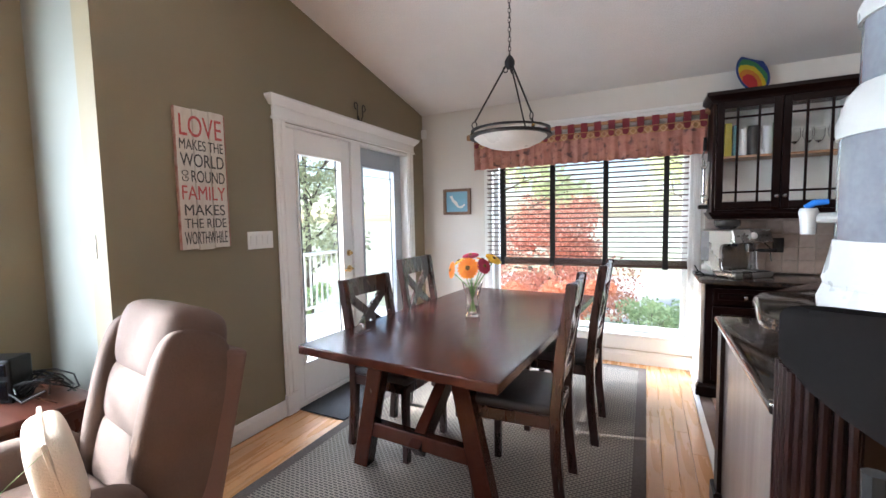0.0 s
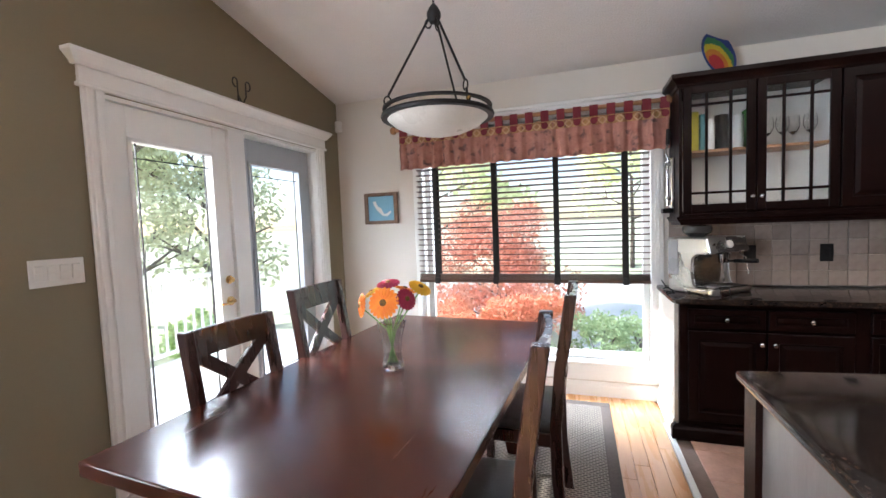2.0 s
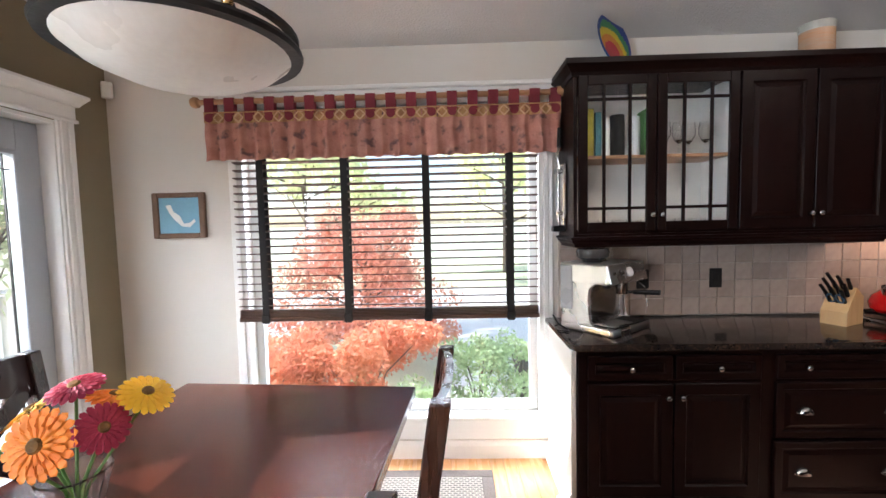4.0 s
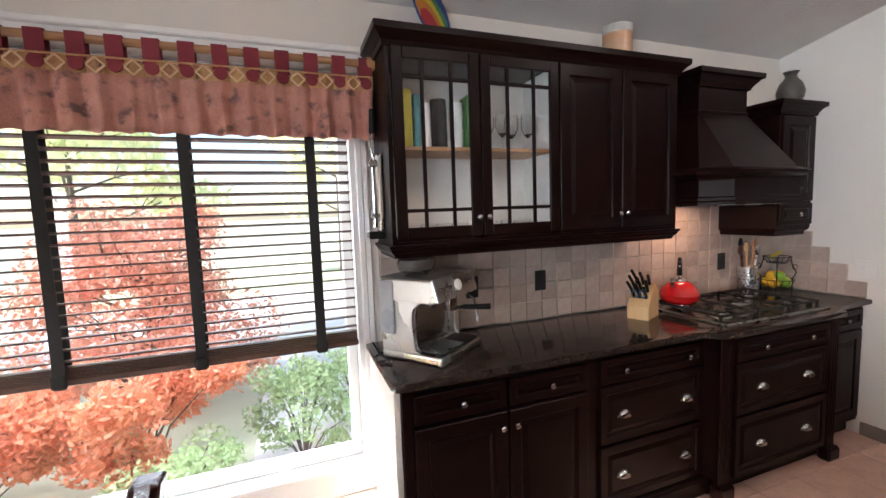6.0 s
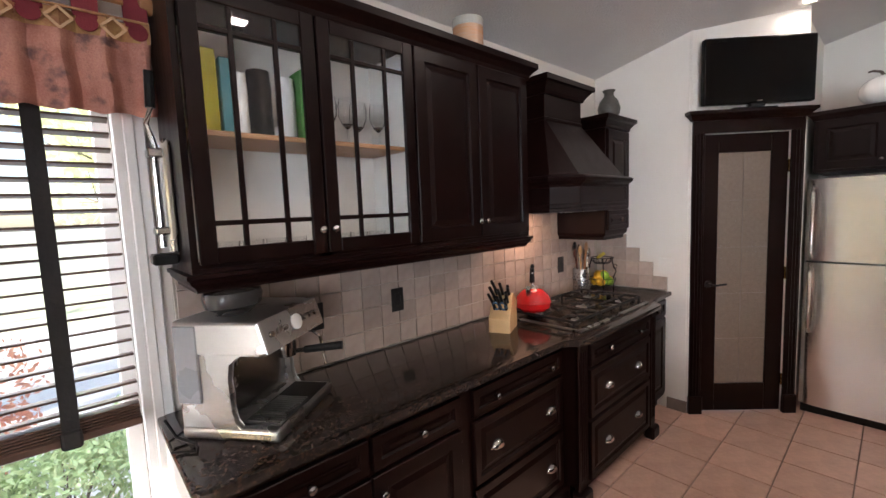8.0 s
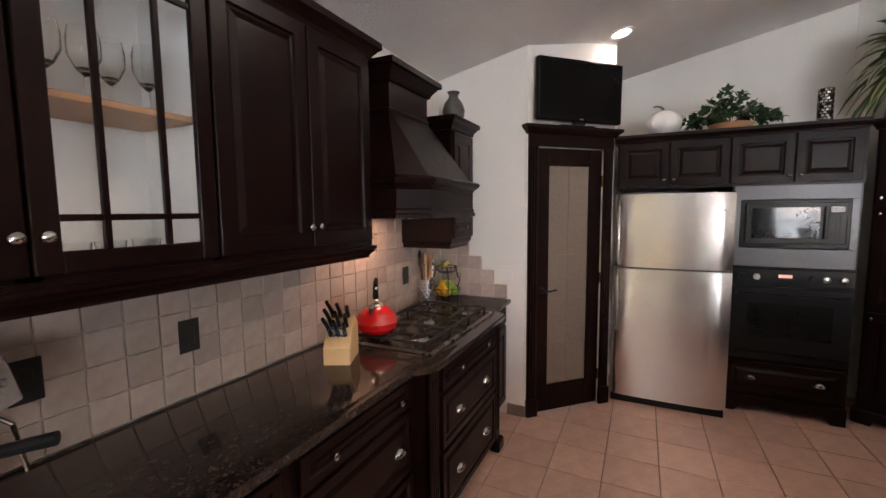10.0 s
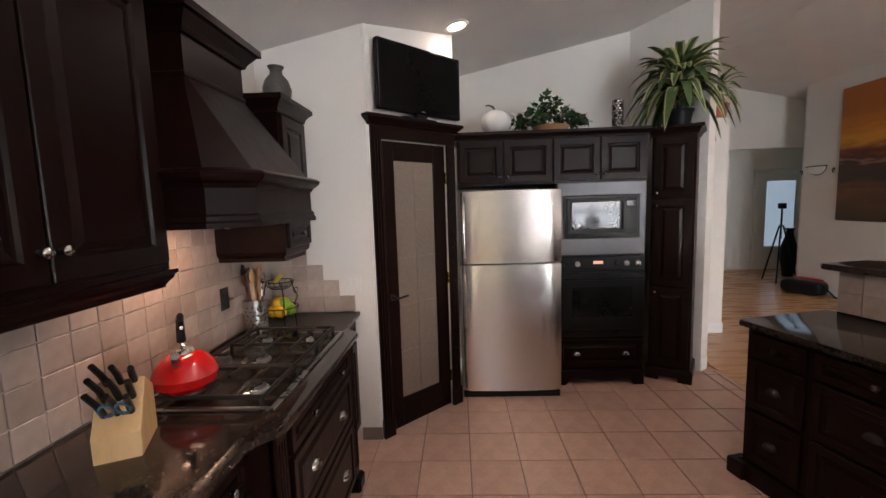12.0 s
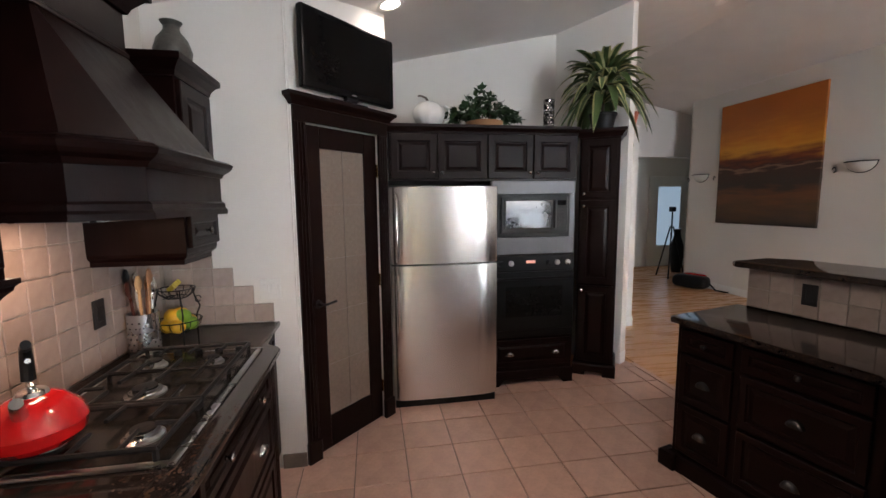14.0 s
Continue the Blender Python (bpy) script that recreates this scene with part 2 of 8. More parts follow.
def granite():
    m = mat("granite", (0.012, 0.010, 0.010), (0.030, 0.021, 0.017), 18, 0.10, bump=0.0, rvar=0.04)
    n, l = m.node_tree.nodes, m.node_tree.links
    b = n["Principled BSDF"]
    base = b.inputs["Base Color"].links[0].from_socket
    tc = n.new("ShaderNodeTexCoord")
    vo = n.new("ShaderNodeTexVoronoi")
    vo.inputs["Scale"].default_value = 150
    nz = n.new("ShaderNodeTexNoise")
    nz.inputs["Scale"].default_value, nz.inputs["Detail"].default_value = 40, 6
    l.new(tc.outputs["Object"], vo.inputs[0])
    l.new(tc.outputs["Object"], nz.inputs[0])
    sep = n.new("ShaderNodeSeparateColor")
    l.new(vo.outputs["Color"], sep.inputs[0])
    mul = n.new("ShaderNodeMath")
    mul.operation = 'MULTIPLY'
    l.new(sep.outputs[0], mul.inputs[0])
    l.new(nz.outputs[0], mul.inputs[1])
    r = n.new("ShaderNodeValToRGB")
    r.color_ramp.elements[0].position, r.color_ramp.elements[1].position = 0.33, 0.50
    r.color_ramp.elements[0].color, r.color_ramp.elements[1].color = (0, 0, 0, 1), (1, 1, 1, 1)
    l.new(mul.outputs[0], r.inputs[0])
    mix = n.new("ShaderNodeMix")
    mix.data_type = 'RGBA'
    l.new(r.outputs[0], mix.inputs[0])
    l.new(base, mix.inputs[6])
    mix.inputs[7].default_value = (0.060, 0.036, 0.024, 1)
    l.new(mix.outputs[2], b.inputs["Base Color"])
    return m


GRAN = granite()


def valance_cloth():
    m = mat("valance_print", (0.31, 0.115, 0.09), (0.55, 0.29, 0.22), 11, 0.9, bump=0.25, bscale=200)
    n, l = m.node_tree.nodes, m.node_tree.links
    b = n["Principled BSDF"]
    base = b.inputs["Base Color"].links[0].from_socket
    tc = n.new("ShaderNodeTexCoord")
    mp = n.new("ShaderNodeMapping")
    mp.inputs["Scale"].default_value = (1, 0.2, 1)
    l.new(tc.outputs["Object"], mp.inputs[0])
    nz = n.new("ShaderNodeTexNoise")
    nz.inputs["Scale"].default_value, nz.inputs["Detail"].default_value = 17, 5
    l.new(mp.outputs[0], nz.inputs[0])
    r = n.new("ShaderNodeValToRGB")
    r.color_ramp.elements[0].position, r.color_ramp.elements[1].position = 0.55, 0.66
    r.color_ramp.elements[0].color, r.color_ramp.elements[1].color = (0, 0, 0, 1), (1, 1, 1, 1)
    l.new(nz.outputs[0], r.inputs[0])
    mix = n.new("ShaderNodeMix")
    mix.data_type = 'RGBA'
    l.new(r.outputs[0], mix.inputs[0])
    l.new(base, mix.inputs[6])
    mix.inputs[7].default_value = (0.155, 0.085, 0.078, 1)
    l.new(mix.outputs[2], b.inputs["Base Color"])
    return m


VAL = valance_cloth()
VALM = mat("valance_maroon", (0.20, 0.025, 0.035), (0.16, 0.02, 0.03), 20, 0.9, bump=0.2, bscale=200)
VALD = mat("valance_diamond", (0.66, 0.47, 0.28), (0.55, 0.36, 0.20), 30, 0.9, bump=0.2, bscale=200)
VALG = mat("valance_gold", (0.50, 0.33, 0.13), (0.30, 0.12, 0.07), 26, 0.9, bump=0.2, bscale=200)


# ---- mesh helpers ----
class B:
    """A small builder round a bmesh."""
    def __init__(self):
        self.bm = bmesh.new()

    def box(self, x0, y0, z0, x1, y1, z1, bevel=0.0, m=None, seg=1):
        vs = [self.bm.verts.new((x, y, z)) for x in (x0, x1) for y in (y0, y1) for z in (z0, z1)]
        quads = [(0, 1, 3, 2), (4, 6, 7, 5), (0, 4, 5, 1), (2, 3, 7, 6), (0, 2, 6, 4), (1, 5, 7, 3)]
        fs = [self.bm.faces.new([vs[i] for i in q]) for q in quads]
        if bevel:
            es = list({e for f in fs for e in f.edges})
            r = bmesh.ops.bevel(self.bm, geom=es, offset=bevel, segments=seg, affect='EDGES', profile=0.5)
            vs = list({v for f in r["faces"] for v in f.verts} | {v for v in vs if v.is_valid})
        if m is not None:
            bmesh.ops.transform(self.bm, matrix=m, verts=vs)
        return vs

    def prism(self, pts, z0, z1, bevel=0.0, m=None, seg=2):
        lo = [self.bm.verts.new((x, y, z0)) for x, y in pts]
        hi = [self.bm.verts.new((x, y, z1)) for x, y in pts]
        k = len(pts)
        top = self.bm.faces.new(hi)
        bot = self.bm.faces.new(lo[::-1])
        for i in range(k):
            self.bm.faces.new([lo[i], lo[(i + 1) % k], hi[(i + 1) % k], hi[i]])
        vs = lo + hi
        if bevel:
            es = list(top.edges) + list(bot.edges)
            r = bmesh.ops.bevel(self.bm, geom=es, offset=bevel, segments=seg, affect='EDGES', profile=0.5)
            vs = list({v for f in r["faces"] for v in f.verts} | {v for v in vs if v.is_valid})
        if m is not None:
            bmesh.ops.transform(self.bm, matrix=m, verts=vs)
        return vs

    def lathe(self, prof, n=24, m=None, cap=True, arc=360.0):
        rings = []
        closed = arc >= 359.9
        for r, z in prof:
            rings.append([self.bm.verts.new((r * math.cos(radians(arc) * i / n), r * math.sin(radians(arc) * i / n), z)) for i in range(n if closed else n + 1)])
        for a, b in zip(rings, rings[1:]):
            for i in range(n):
                j = (i + 1) % n if closed else i + 1
                self.bm.faces.new([a[i], a[j], b[j], b[i]])
        if cap and closed:
            if prof[0][0] > 1e-5:
                self.bm.faces.new(rings[0][::-1])
            if prof[-1][0] > 1e-5:
                self.bm.faces.new(rings[-1])
        vs = [v for ring in rings for v in ring]
        if m is not None:
            bmesh.ops.transform(self.bm, matrix=m, verts=vs)
        return vs

    def tube(self, pts, r, n=8, taper=1.0, m=None):
        pts = [Vector(p) for p in pts]
        rings = []
        up = Vector((0.123, 0.31, 0.94)).normalized()
        for i, p in enumerate(pts):
            d = (pts[min(i + 1, len(pts) - 1)] - pts[max(i - 1, 0)]).normalized()
            u = d.cross(up)
            if u.length < 0.05:
                u = d.cross(Vector((1, 0, 0)))
            u.normalize()
            w = d.cross(u)
            rr = r * (1 + (taper - 1) * i / max(1, len(pts) - 1))
            rings.append([self.bm.verts.new(p + rr * (math.cos(2 * math.pi * k / n) * u + math.sin(2 * math.pi * k / n) * w)) for k in range(n)])
        for a, b in zip(rings, rings[1:]):
            for k in range(n):
                self.bm.faces.new([a[k], a[(k + 1) % n], b[(k + 1) % n], b[k]])
        self.bm.faces.new(rings[0][::-1])
        self.bm.faces.new(rings[-1])
        vs = [v for ring in rings for v in ring]
        if m is not None:
            bmesh.ops.transform(self.bm, matrix=m, verts=vs)
        return vs

    def sweep(self, path, prof, closed=False, m=None):
        """Sweep a closed outline (out, z) along a flat path with mitred corners; out is to the right of the path."""
        k = len(path)
        rings = []
        for i in range(k):
            p = Vector(path[i])
            a = (p - Vector(path[i - 1])).normalized() if (i > 0 or closed) else None
            b = (Vector(path[(i + 1) % k]) - p).normalized() if (i < k - 1 or closed) else None
            a, b = a or b, b or a
            na, nb = Vector((a.y, -a.x)), Vector((b.y, -b.x))
            mt = (na + nb)
            mt = mt / max(0.2, mt.dot(na))
            rings.append([self.bm.verts.new((p.x + mt.x * o, p.y + mt.y * o, z)) for o, z in prof])
        q = len(prof)
        for i in range(k if closed else k - 1):
            a, b = rings[i], rings[(i + 1) % k]
            for j in range(q):
                self.bm.faces.new([a[j], a[(j + 1) % q], b[(j + 1) % q], b[j]])
        if not closed:
            self.bm.faces.new(rings[0][::-1])
            self.bm.faces.new(rings[-1])
        vs = [v for r in rings for v in r]
        if m is not None:
            bmesh.ops.transform(self.bm, matrix=m, verts=vs)
        return vs

    def panel(self, x0, z0, x1, z1, yb, steps, m=None):
        """A slab facing -y: its back at yb, its front by steps (inset, y)."""
        rings = [[(x0, yb, z0), (x1, yb, z0), (x1, yb, z1), (x0, yb, z1)]]
        for s, y in steps:
            rings.append([(x0 + s, y, z0 + s), (x1 - s, y, z0 + s), (x1 - s, y, z1 - s), (x0 + s, y, z1 - s)])
        rv = [[self.bm.verts.new(p) for p in r] for r in rings]
        self.bm.faces.new(rv[0][::-1])
        for a, b in zip(rv, rv[1:]):
            for i in range(4):
                self.bm.faces.new([a[i], a[(i + 1) % 4], b[(i + 1) % 4], b[i]])
        self.bm.faces.new(rv[-1])
        vs = [v for r in rv for v in r]
        if m is not None:
            bmesh.ops.transform(self.bm, matrix=m, verts=vs)
        return vs

    def holed(self, x0, z0, x1, z1, y0, y1, holes):
        """A wall along x, from y0 to y1 thick, with holes (x0, z0, x1, z1) through it, as blocks."""
        xs = sorted({x0, x1, *[h[0] for h in holes], *[h[2] for h in holes]})
        for a, b in zip(xs, xs[1:]):
            cut = sorted((h[1], h[3]) for h in holes if h[0] <= a and h[2] >= b)
            z = z0
            for lo, hi in cut:
                if lo > z:
                    self.box(a, y0, z, b, y1, lo)
                z = hi
            if z < z1:
                self.box(a, y0, z, b, y1, z1)
        return self


def smooth(ob, angle=35):
    for p in ob.data.polygons:
        p.use_smooth = True
    ob.data.set_sharp_from_angle(angle=radians(angle))
    return ob


def part(name, b, material, parent=None, label="", m=None, soft=False, angle=35):
    """One mesh object; b is a builder or mesh data shared with an alike part."""
    if isinstance(b, B):
        bmesh.ops.recalc_face_normals(b.bm, faces=b.bm.faces)
        data = bpy.data.meshes.new(name)
        b.bm.to_mesh(data)
        b.bm.free()
        data.materials.append(material)
    else:
        data = b
    ob = new(name, data)
    if parent is not None:
        ob.parent = parent
    if m is not None:
        ob.matrix_basis = m
    if soft:
        smooth(ob, angle)
    if label:
        tagged(ob, label)
    return ob


def thing(name, label, category, m=None, group="", kind=""):
    ob = new(name)
    ob.empty_display_size = 0.05
    if m is not None:
        ob.matrix_basis = m
    return tagged(ob, label, category, group, kind)


def solid(name, b, material, label, category="", kind="", m=None, soft=False, group=""):
    ob = part(name, b, material, None, "", m, soft)
    return tagged(ob, label, category, group, kind)


def structure(name, b, material, label=""):
    return solid(name, b, material, label or name.replace("_", " "), "", "structure")


def text_mesh(name, words, height, width, material, parent, m):
    cu = bpy.data.curves.new(name, 'FONT')
    cu.body, cu.extrude = words, 0.0008
    tmp = bpy.data.objects.new(name + "_tmp", cu)
    scene.collection.objects.link(tmp)
    bpy.context.view_layer.update()
    data = bpy.data.meshes.new_from_object(tmp.evaluated_get(bpy.context.evaluated_depsgraph_get()))
    bpy.data.objects.remove(tmp)
    xs = [v.co.x for v in data.vertices]
    ys = [v.co.y for v in data.vertices]
    sx, sy = width / (max(xs) - min(xs)), height / (max(ys) - min(ys))
    for v in data.vertices:
        v.co = ((v.co.x - min(xs)) * sx - width / 2, -v.co.z, (v.co.y - min(ys)) * sy - height / 2)
    data.materials.clear()
    data.materials.append(material)
    return part(name, data, material, parent, "", m)


# ---- the plan ----
XO, YW = -1.78, 5.0            # olive wall's face, window wall's face
YR = 1.78                      # return wall beside the olive wall
XR = 4.12                      # short wall beside the hob
CE, SL = 2.62, 0.212           # ceiling height at the window wall and its slope
RIDGE = -0.35
BACK = 5.75                    # wall behind the refrigerator


def ceil_z(y):
    return CE + SL * (YW - y) if y > RIDGE else CE + SL * (YW - RIDGE) - SL * (RIDGE - y)


def wall_prism(pts, name, material, label=""):
    """An upright wall on a plan outline, cut off by the ceiling's slope."""
    b = B()
    lo = [b.bm.verts.new((x, y, -0.05)) for x, y in pts]
    hi = [b.bm.verts.new((x, y, ceil_z(y) + 0.04)) for x, y in pts]
    k = len(pts)
    b.bm.faces.new(hi)
    b.bm.faces.new(lo[::-1])
    for i in range(k):
        b.bm.faces.new([lo[i], lo[(i + 1) % k], hi[(i + 1) % k], hi[i]])
    return structure(name, b, material, label)


# window wall, with the kitchen window
WX0, WX1, WZ0, WZ1 = -0.93, 0.925, 0.285, 2.18
structure("wall_north", B().holed(-1.94, -0.05, 4.6, 2.70, YW, YW + 0.16, [(WX0, WZ0, WX1, WZ1)]), CREAM, "cream painted wall with the big window")
# olive wall with the patio door opening, built along y: local x -> y
DY0, DY1, DZ1 = 2.90, 4.65, 2.14
b = B().holed(YR, -0.05, YW + 0.2, 3.6, 0.0, 0.16, [(DY0, -0.05, DY1, DZ1)])
for v in b.bm.verts:
    if v.co.z > 3.5:
        v.co.z = ceil_z(v.co.x) + 0.04
bmesh.ops.transform(b.bm, matrix=Matrix.Translation((XO, 0, 0)) @ Matrix.Rotation(radians(90), 4, 'Z'), verts=b.bm.verts)
structure("wall_west", b, OLIVE, "olive green painted wall")
# return and the living room's window wall
wall_prism([(-2.62, YR), (XO - 0.16, YR), (XO - 0.16, YR + 0.12), (-2.62, YR + 0.12)], "wall_return", mat("sage_paint", (0.22, 0.23, 0.20), (0.205, 0.215, 0.185), 1.5, 0.65, bump=0.08, bscale=180))
b = B().holed(-2.3, -0.05, YR + 0.12, 3.6, 0.0, 0.16, [(-0.9, 0.62, 1.36, 2.25)])
for v in b.bm.verts:
    if v.co.z > 3.5:
        v.co.z = ceil_z(v.co.x) + 0.04
bmesh.ops.transform(b.bm, matrix=Matrix.Translation((-2.46, 0, 0)) @ Matrix.Rotation(radians(90), 4, 'Z'), verts=b.bm.verts)
structure("wall_living", b, OLIVE, "olive living room wall with window")
# short wall, pantry wall, refrigerator recess
PA, PB = Vector((4.13, 4.28)), Vector((4.67, 3.74))
wall_prism([(XR, YW), (XR, PA.y), (XR + 0.03, PA.y - 0.02), (XR + 0.14, PA.y + 0.1), (XR + 0.14, YW)], "wall_hob_side", GREYW)
wall_prism([(PB.x, PB.y + 0.02), (BACK, PB.y + 0.02), (BACK, PB.y + 0.12), (PB.x + 0.06, PB.y + 0.12)], "wall_fridge_side", GREYW)
wall_prism([(BACK, PB.y + 0.12), (BACK, 1.9), (BACK + 0.12, 1.9), (BACK + 0.12, PB.y + 0.12)], "wall_back", GREYW)
wall_prism([(BACK, 1.97), (5.19, 1.50), (5.25, 1.41), (5.9, 1.85)], "wall_angled", GREYW, "pale wall end behind the tall cabinet")
# pantry room shell behind its door
wall_prism([(XR + 0.14, YW - 0.02), (BACK, YW - 0.02), (BACK, YW + 0.1), (XR + 0.14, YW + 0.1)], "wall_pantry", GREYW)
# living side walls that close the place
wall_prism([(-2.78, -2.1), (8.65, -2.1), (8.65, -2.25), (-2.78, -2.25)], "wall_south", GREYW, "pale wall with the large painting")
wall_prism([(8.65, -2.1), (8.65, -2.25), (8.55, -4.8), (8.65, -4.8), (8.75, -2.15)], "wall_hall_corner", GREYW)
wall_prism([(8.5, -4.8), (12.6, -4.8), (12.6, -4.9), (8.5, -4.9)], "wall_hall_south", GREYW)
wall_prism([(10.6, -4.9), (10.6, 2.4), (10.72, 2.4), (10.72, -4.9)], "wall_hall_end", GREYW)
wall_prism([(BACK + 0.1, 2.3), (12.6, 2.3), (12.6, 2.42), (BACK + 0.1, 2.42)], "wall_hall_north", GREYW)
# half-height wall in the hall
b = B()
b.prism([(6.31, 0.80), (6.31, 0.62), (8.6, 0.36), (8.6, 0.54)], -0.02, 2.5, 0.02)
structure("wall_half_height", b, GREYW, "half-height pale wall with rounded edges")
b = B()
b.prism([(9.3, 0.4), (9.3, -4.8), (9.45, -4.8), (9.45, 0.4)], 2.45, 3.6)
structure("hall_header", b, GREYW, "dropped header over the hall")

# ceilings
b = B()
for y0, y1 in ((YW + 0.16, RIDGE), (RIDGE, -5.0)):
    vs = [b.bm.verts.new(p) for p in ((-2.8, y0, ceil_z(y0)), (12.7, y0, ceil_z(y0)), (12.7, y1, ceil_z(y1)), (-2.8, y1, ceil_z(y1)),
                                      (-2.8, y0, ceil_z(y0) + 0.15), (12.7, y0, ceil_z(y0) + 0.15), (12.7, y1, ceil_z(y1) + 0.15), (-2.8, y1, ceil_z(y1) + 0.15))]
    for q in ((0, 1, 2, 3), (4, 7, 6, 5), (0, 4, 5, 1), (1, 5, 6, 2), (2, 6, 7, 3), (3, 7, 4, 0)):
        b.bm.faces.new([vs[i] for i in q])
structure("ceiling", b, CEIL, "white textured vaulted ceiling")

# ground outside and floor slabs
b = B()
b.box(-400, -400, -0.75, 400, 400, -0.55)
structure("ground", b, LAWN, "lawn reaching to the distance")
TX = 0.96                     # edge of the kitchen tiles
b = B()
b.box(-2.62, -4.9, -0.40, TX, YW + 0.05, -0.012)
b.box(TX, -4.9, -0.40, 12.6, 1.38, -0.012)
b.box(5.3, 1.38, -0.40, 12.6, 2.4, -0.012)
structure("floor", b, MAPLE, "light maple strip floor")
b = B()
b.box(TX, 1.38, -0.40, 5.3, YW + 0.05, -0.012)
tile_floor = structure("floor_kitchen", b, GROUT, "terracotta-beige ceramic tile floor with dark grout")
b = B()
b.box(TX - 0.025, 1.38, -0.02, TX + 0.01, 4.62, 0.006, 0.003)
structure("trim_floor_strip", b, WHITE, "pale strip between wood and tile")
b = B()
b.box(TX, 1.33, -0.02, 5.2, 1.38, 0.004, 0.002)
structure("trim_floor_hall", b, FTILE, "beige tile border between kitchen and hall")


# ---- trim ----
BASEP = [(0, 0.0), (0.014, 0.0), (0.014, 0.085), (0.009, 0.10), (0.006, 0.118), (0, 0.12)]
b = B()
b.sweep([(XO, 2.825), (XO, YR), (-2.46, YR), (-2.46, -2.1), (8.65, -2.1)], [(-o, z) for o, z in BASEP])
b.sweep([(XO, YW), (XO, 4.765)], [(-o, z) for o, z in BASEP])
b.sweep([(1.02, YW), (XO, YW)], [(-o, z) for o, z in BASEP])
structure("baseboard", b, WHITE, "white moulded baseboard")
b = B()
b.sweep([(6.30, 0.80), (6.30, 0.61), (8.6, 0.35)], [(-o, z) for o, z in BASEP])
b.sweep([(5.185, 1.50), (5.25, 1.405), (5.5, 1.575)], [(0, 0), (-0.014, 0), (-0.014, 0.11), (0, 0.12)])
structure("baseboard_hall", b, WHITE, "white baseboard in the hall")
b = B()
b.box(XR - 0.012, PA.y, 0, XR, 4.42, 0.09, 0.003)
structure("baseboard_stone", b, STONE, "brown stone tile baseboard")


# ---- windows and doors ----
win = thing("window_1", "white framed fixed kitchen window above a white apron", "window", kind="structure")
b = B()
for x0, x1 in ((WX0 - 0.085, WX0 + 0.005), (WX1 - 0.005, WX1 + 0.085)):
    b.box(x0, YW - 0.022, 0.266, x1, YW, 2.26, 0.004)
    b.box(x0 + 0.03, YW - 0.030, 0.29, x0 + 0.06, YW - 0.02, 2.26, 0.003)
b.box(WX0 - 0.12, YW - 0.026, 2.26, WX1 + 0.12, YW, 2.36, 0.004)
b.box(WX0 - 0.14, YW - 0.045, 2.355, WX1 + 0.14, YW, 2.385, 0.006)
b.box(WX0 - 0.085, YW - 0.022, 0.135, WX1 + 0.085, YW, 0.265, 0.004)
part("window_frame", b, WHITE, win)
b = B()
b.box(WX0 - 0.06, YW - 0.03, 0.260, WX1 + 0.06, YW + 0.13, 0.287, 0.005)
part("window_sill", b, WHITE, win)
b = B()
for a in ((WX0, 0.3455, WX0 + 0.05, 2.1195), (WX1 - 0.05, 0.3455, WX1, 2.1195), (WX0, 0.288, WX1, 0.345), (WX0, 2.12, WX1, 2.18)):
    b.box(a[0], YW + 0.07, a[1], a[2], YW + 0.12, a[3], 0.004)
part("sash", b, WHITE, win)
b = B()
b.box(WX0 + 0.05, YW + 0.09, 0.345, WX1 - 0.05, YW + 0.095, 2.12)
pane = part("pane", b, PANE, win)
pane.visible_shadow = False

# wooden blind
blind = thing("window_blind", "dark brown wooden venetian blind with black tapes, half lowered", "blind", pose(-0.027, 4.955, 0))
slat = None
zt, zb, k = 2.115, 1.03, 24
for i in range(k):
    z = zb + (zt - zb) * i / (k - 1)
    if slat is None:
        bb = B()
        bb.box(-0.937, -0.025, -0.0034, 0.937, 0.025, 0.0034, 0.0015, m=Matrix.Rotation(radians(-7), 4, 'X'))
        first = part("slat", bb, SLAT, blind, m=pose(0, 0, z))
        slat = first.data
    else:
        part("slat", slat, SLAT, blind, m=pose(0, 0, z, random.uniform(-0.8, 0.8), 0, 0))
for j in range(5):
    b = B()
    b.box(-0.937, -0.024 + 0.001 * j, 0.965 + 0.009 * j, 0.937, 0.024, 0.970 + 0.009 * j, 0.001)
    part("stacked_slat", b, SLAT, blind)
b = B()
b.box(-0.94, -0.028, 0.935, 0.94, 0.028, 0.962, 0.004)
part("bottom_rail", b, SLAT, blind)
for x in (-0.765, -0.245, 0.255, 0.765):
    b = B()
    b.box(x - 0.021, -0.031, 0.95, x + 0.021, -0.028, 2.14)
    b.box(x - 0.021, 0.028, 0.95, x + 0.021, 0.031, 2.14)
    part("tape", b, TAPE, blind, "black cloth tape")
    b = B()
    b.box(x - 0.026, -0.042, 0.925, x + 0.026, -0.030, 0.985, 0.008)
    part("tape_tassel", b, TAPE, blind)
b = B()
b.box(-0.94, -0.035, 2.12, 0.94, 0.035, 2.175, 0.004)
part("headrail", b, SLAT, blind)

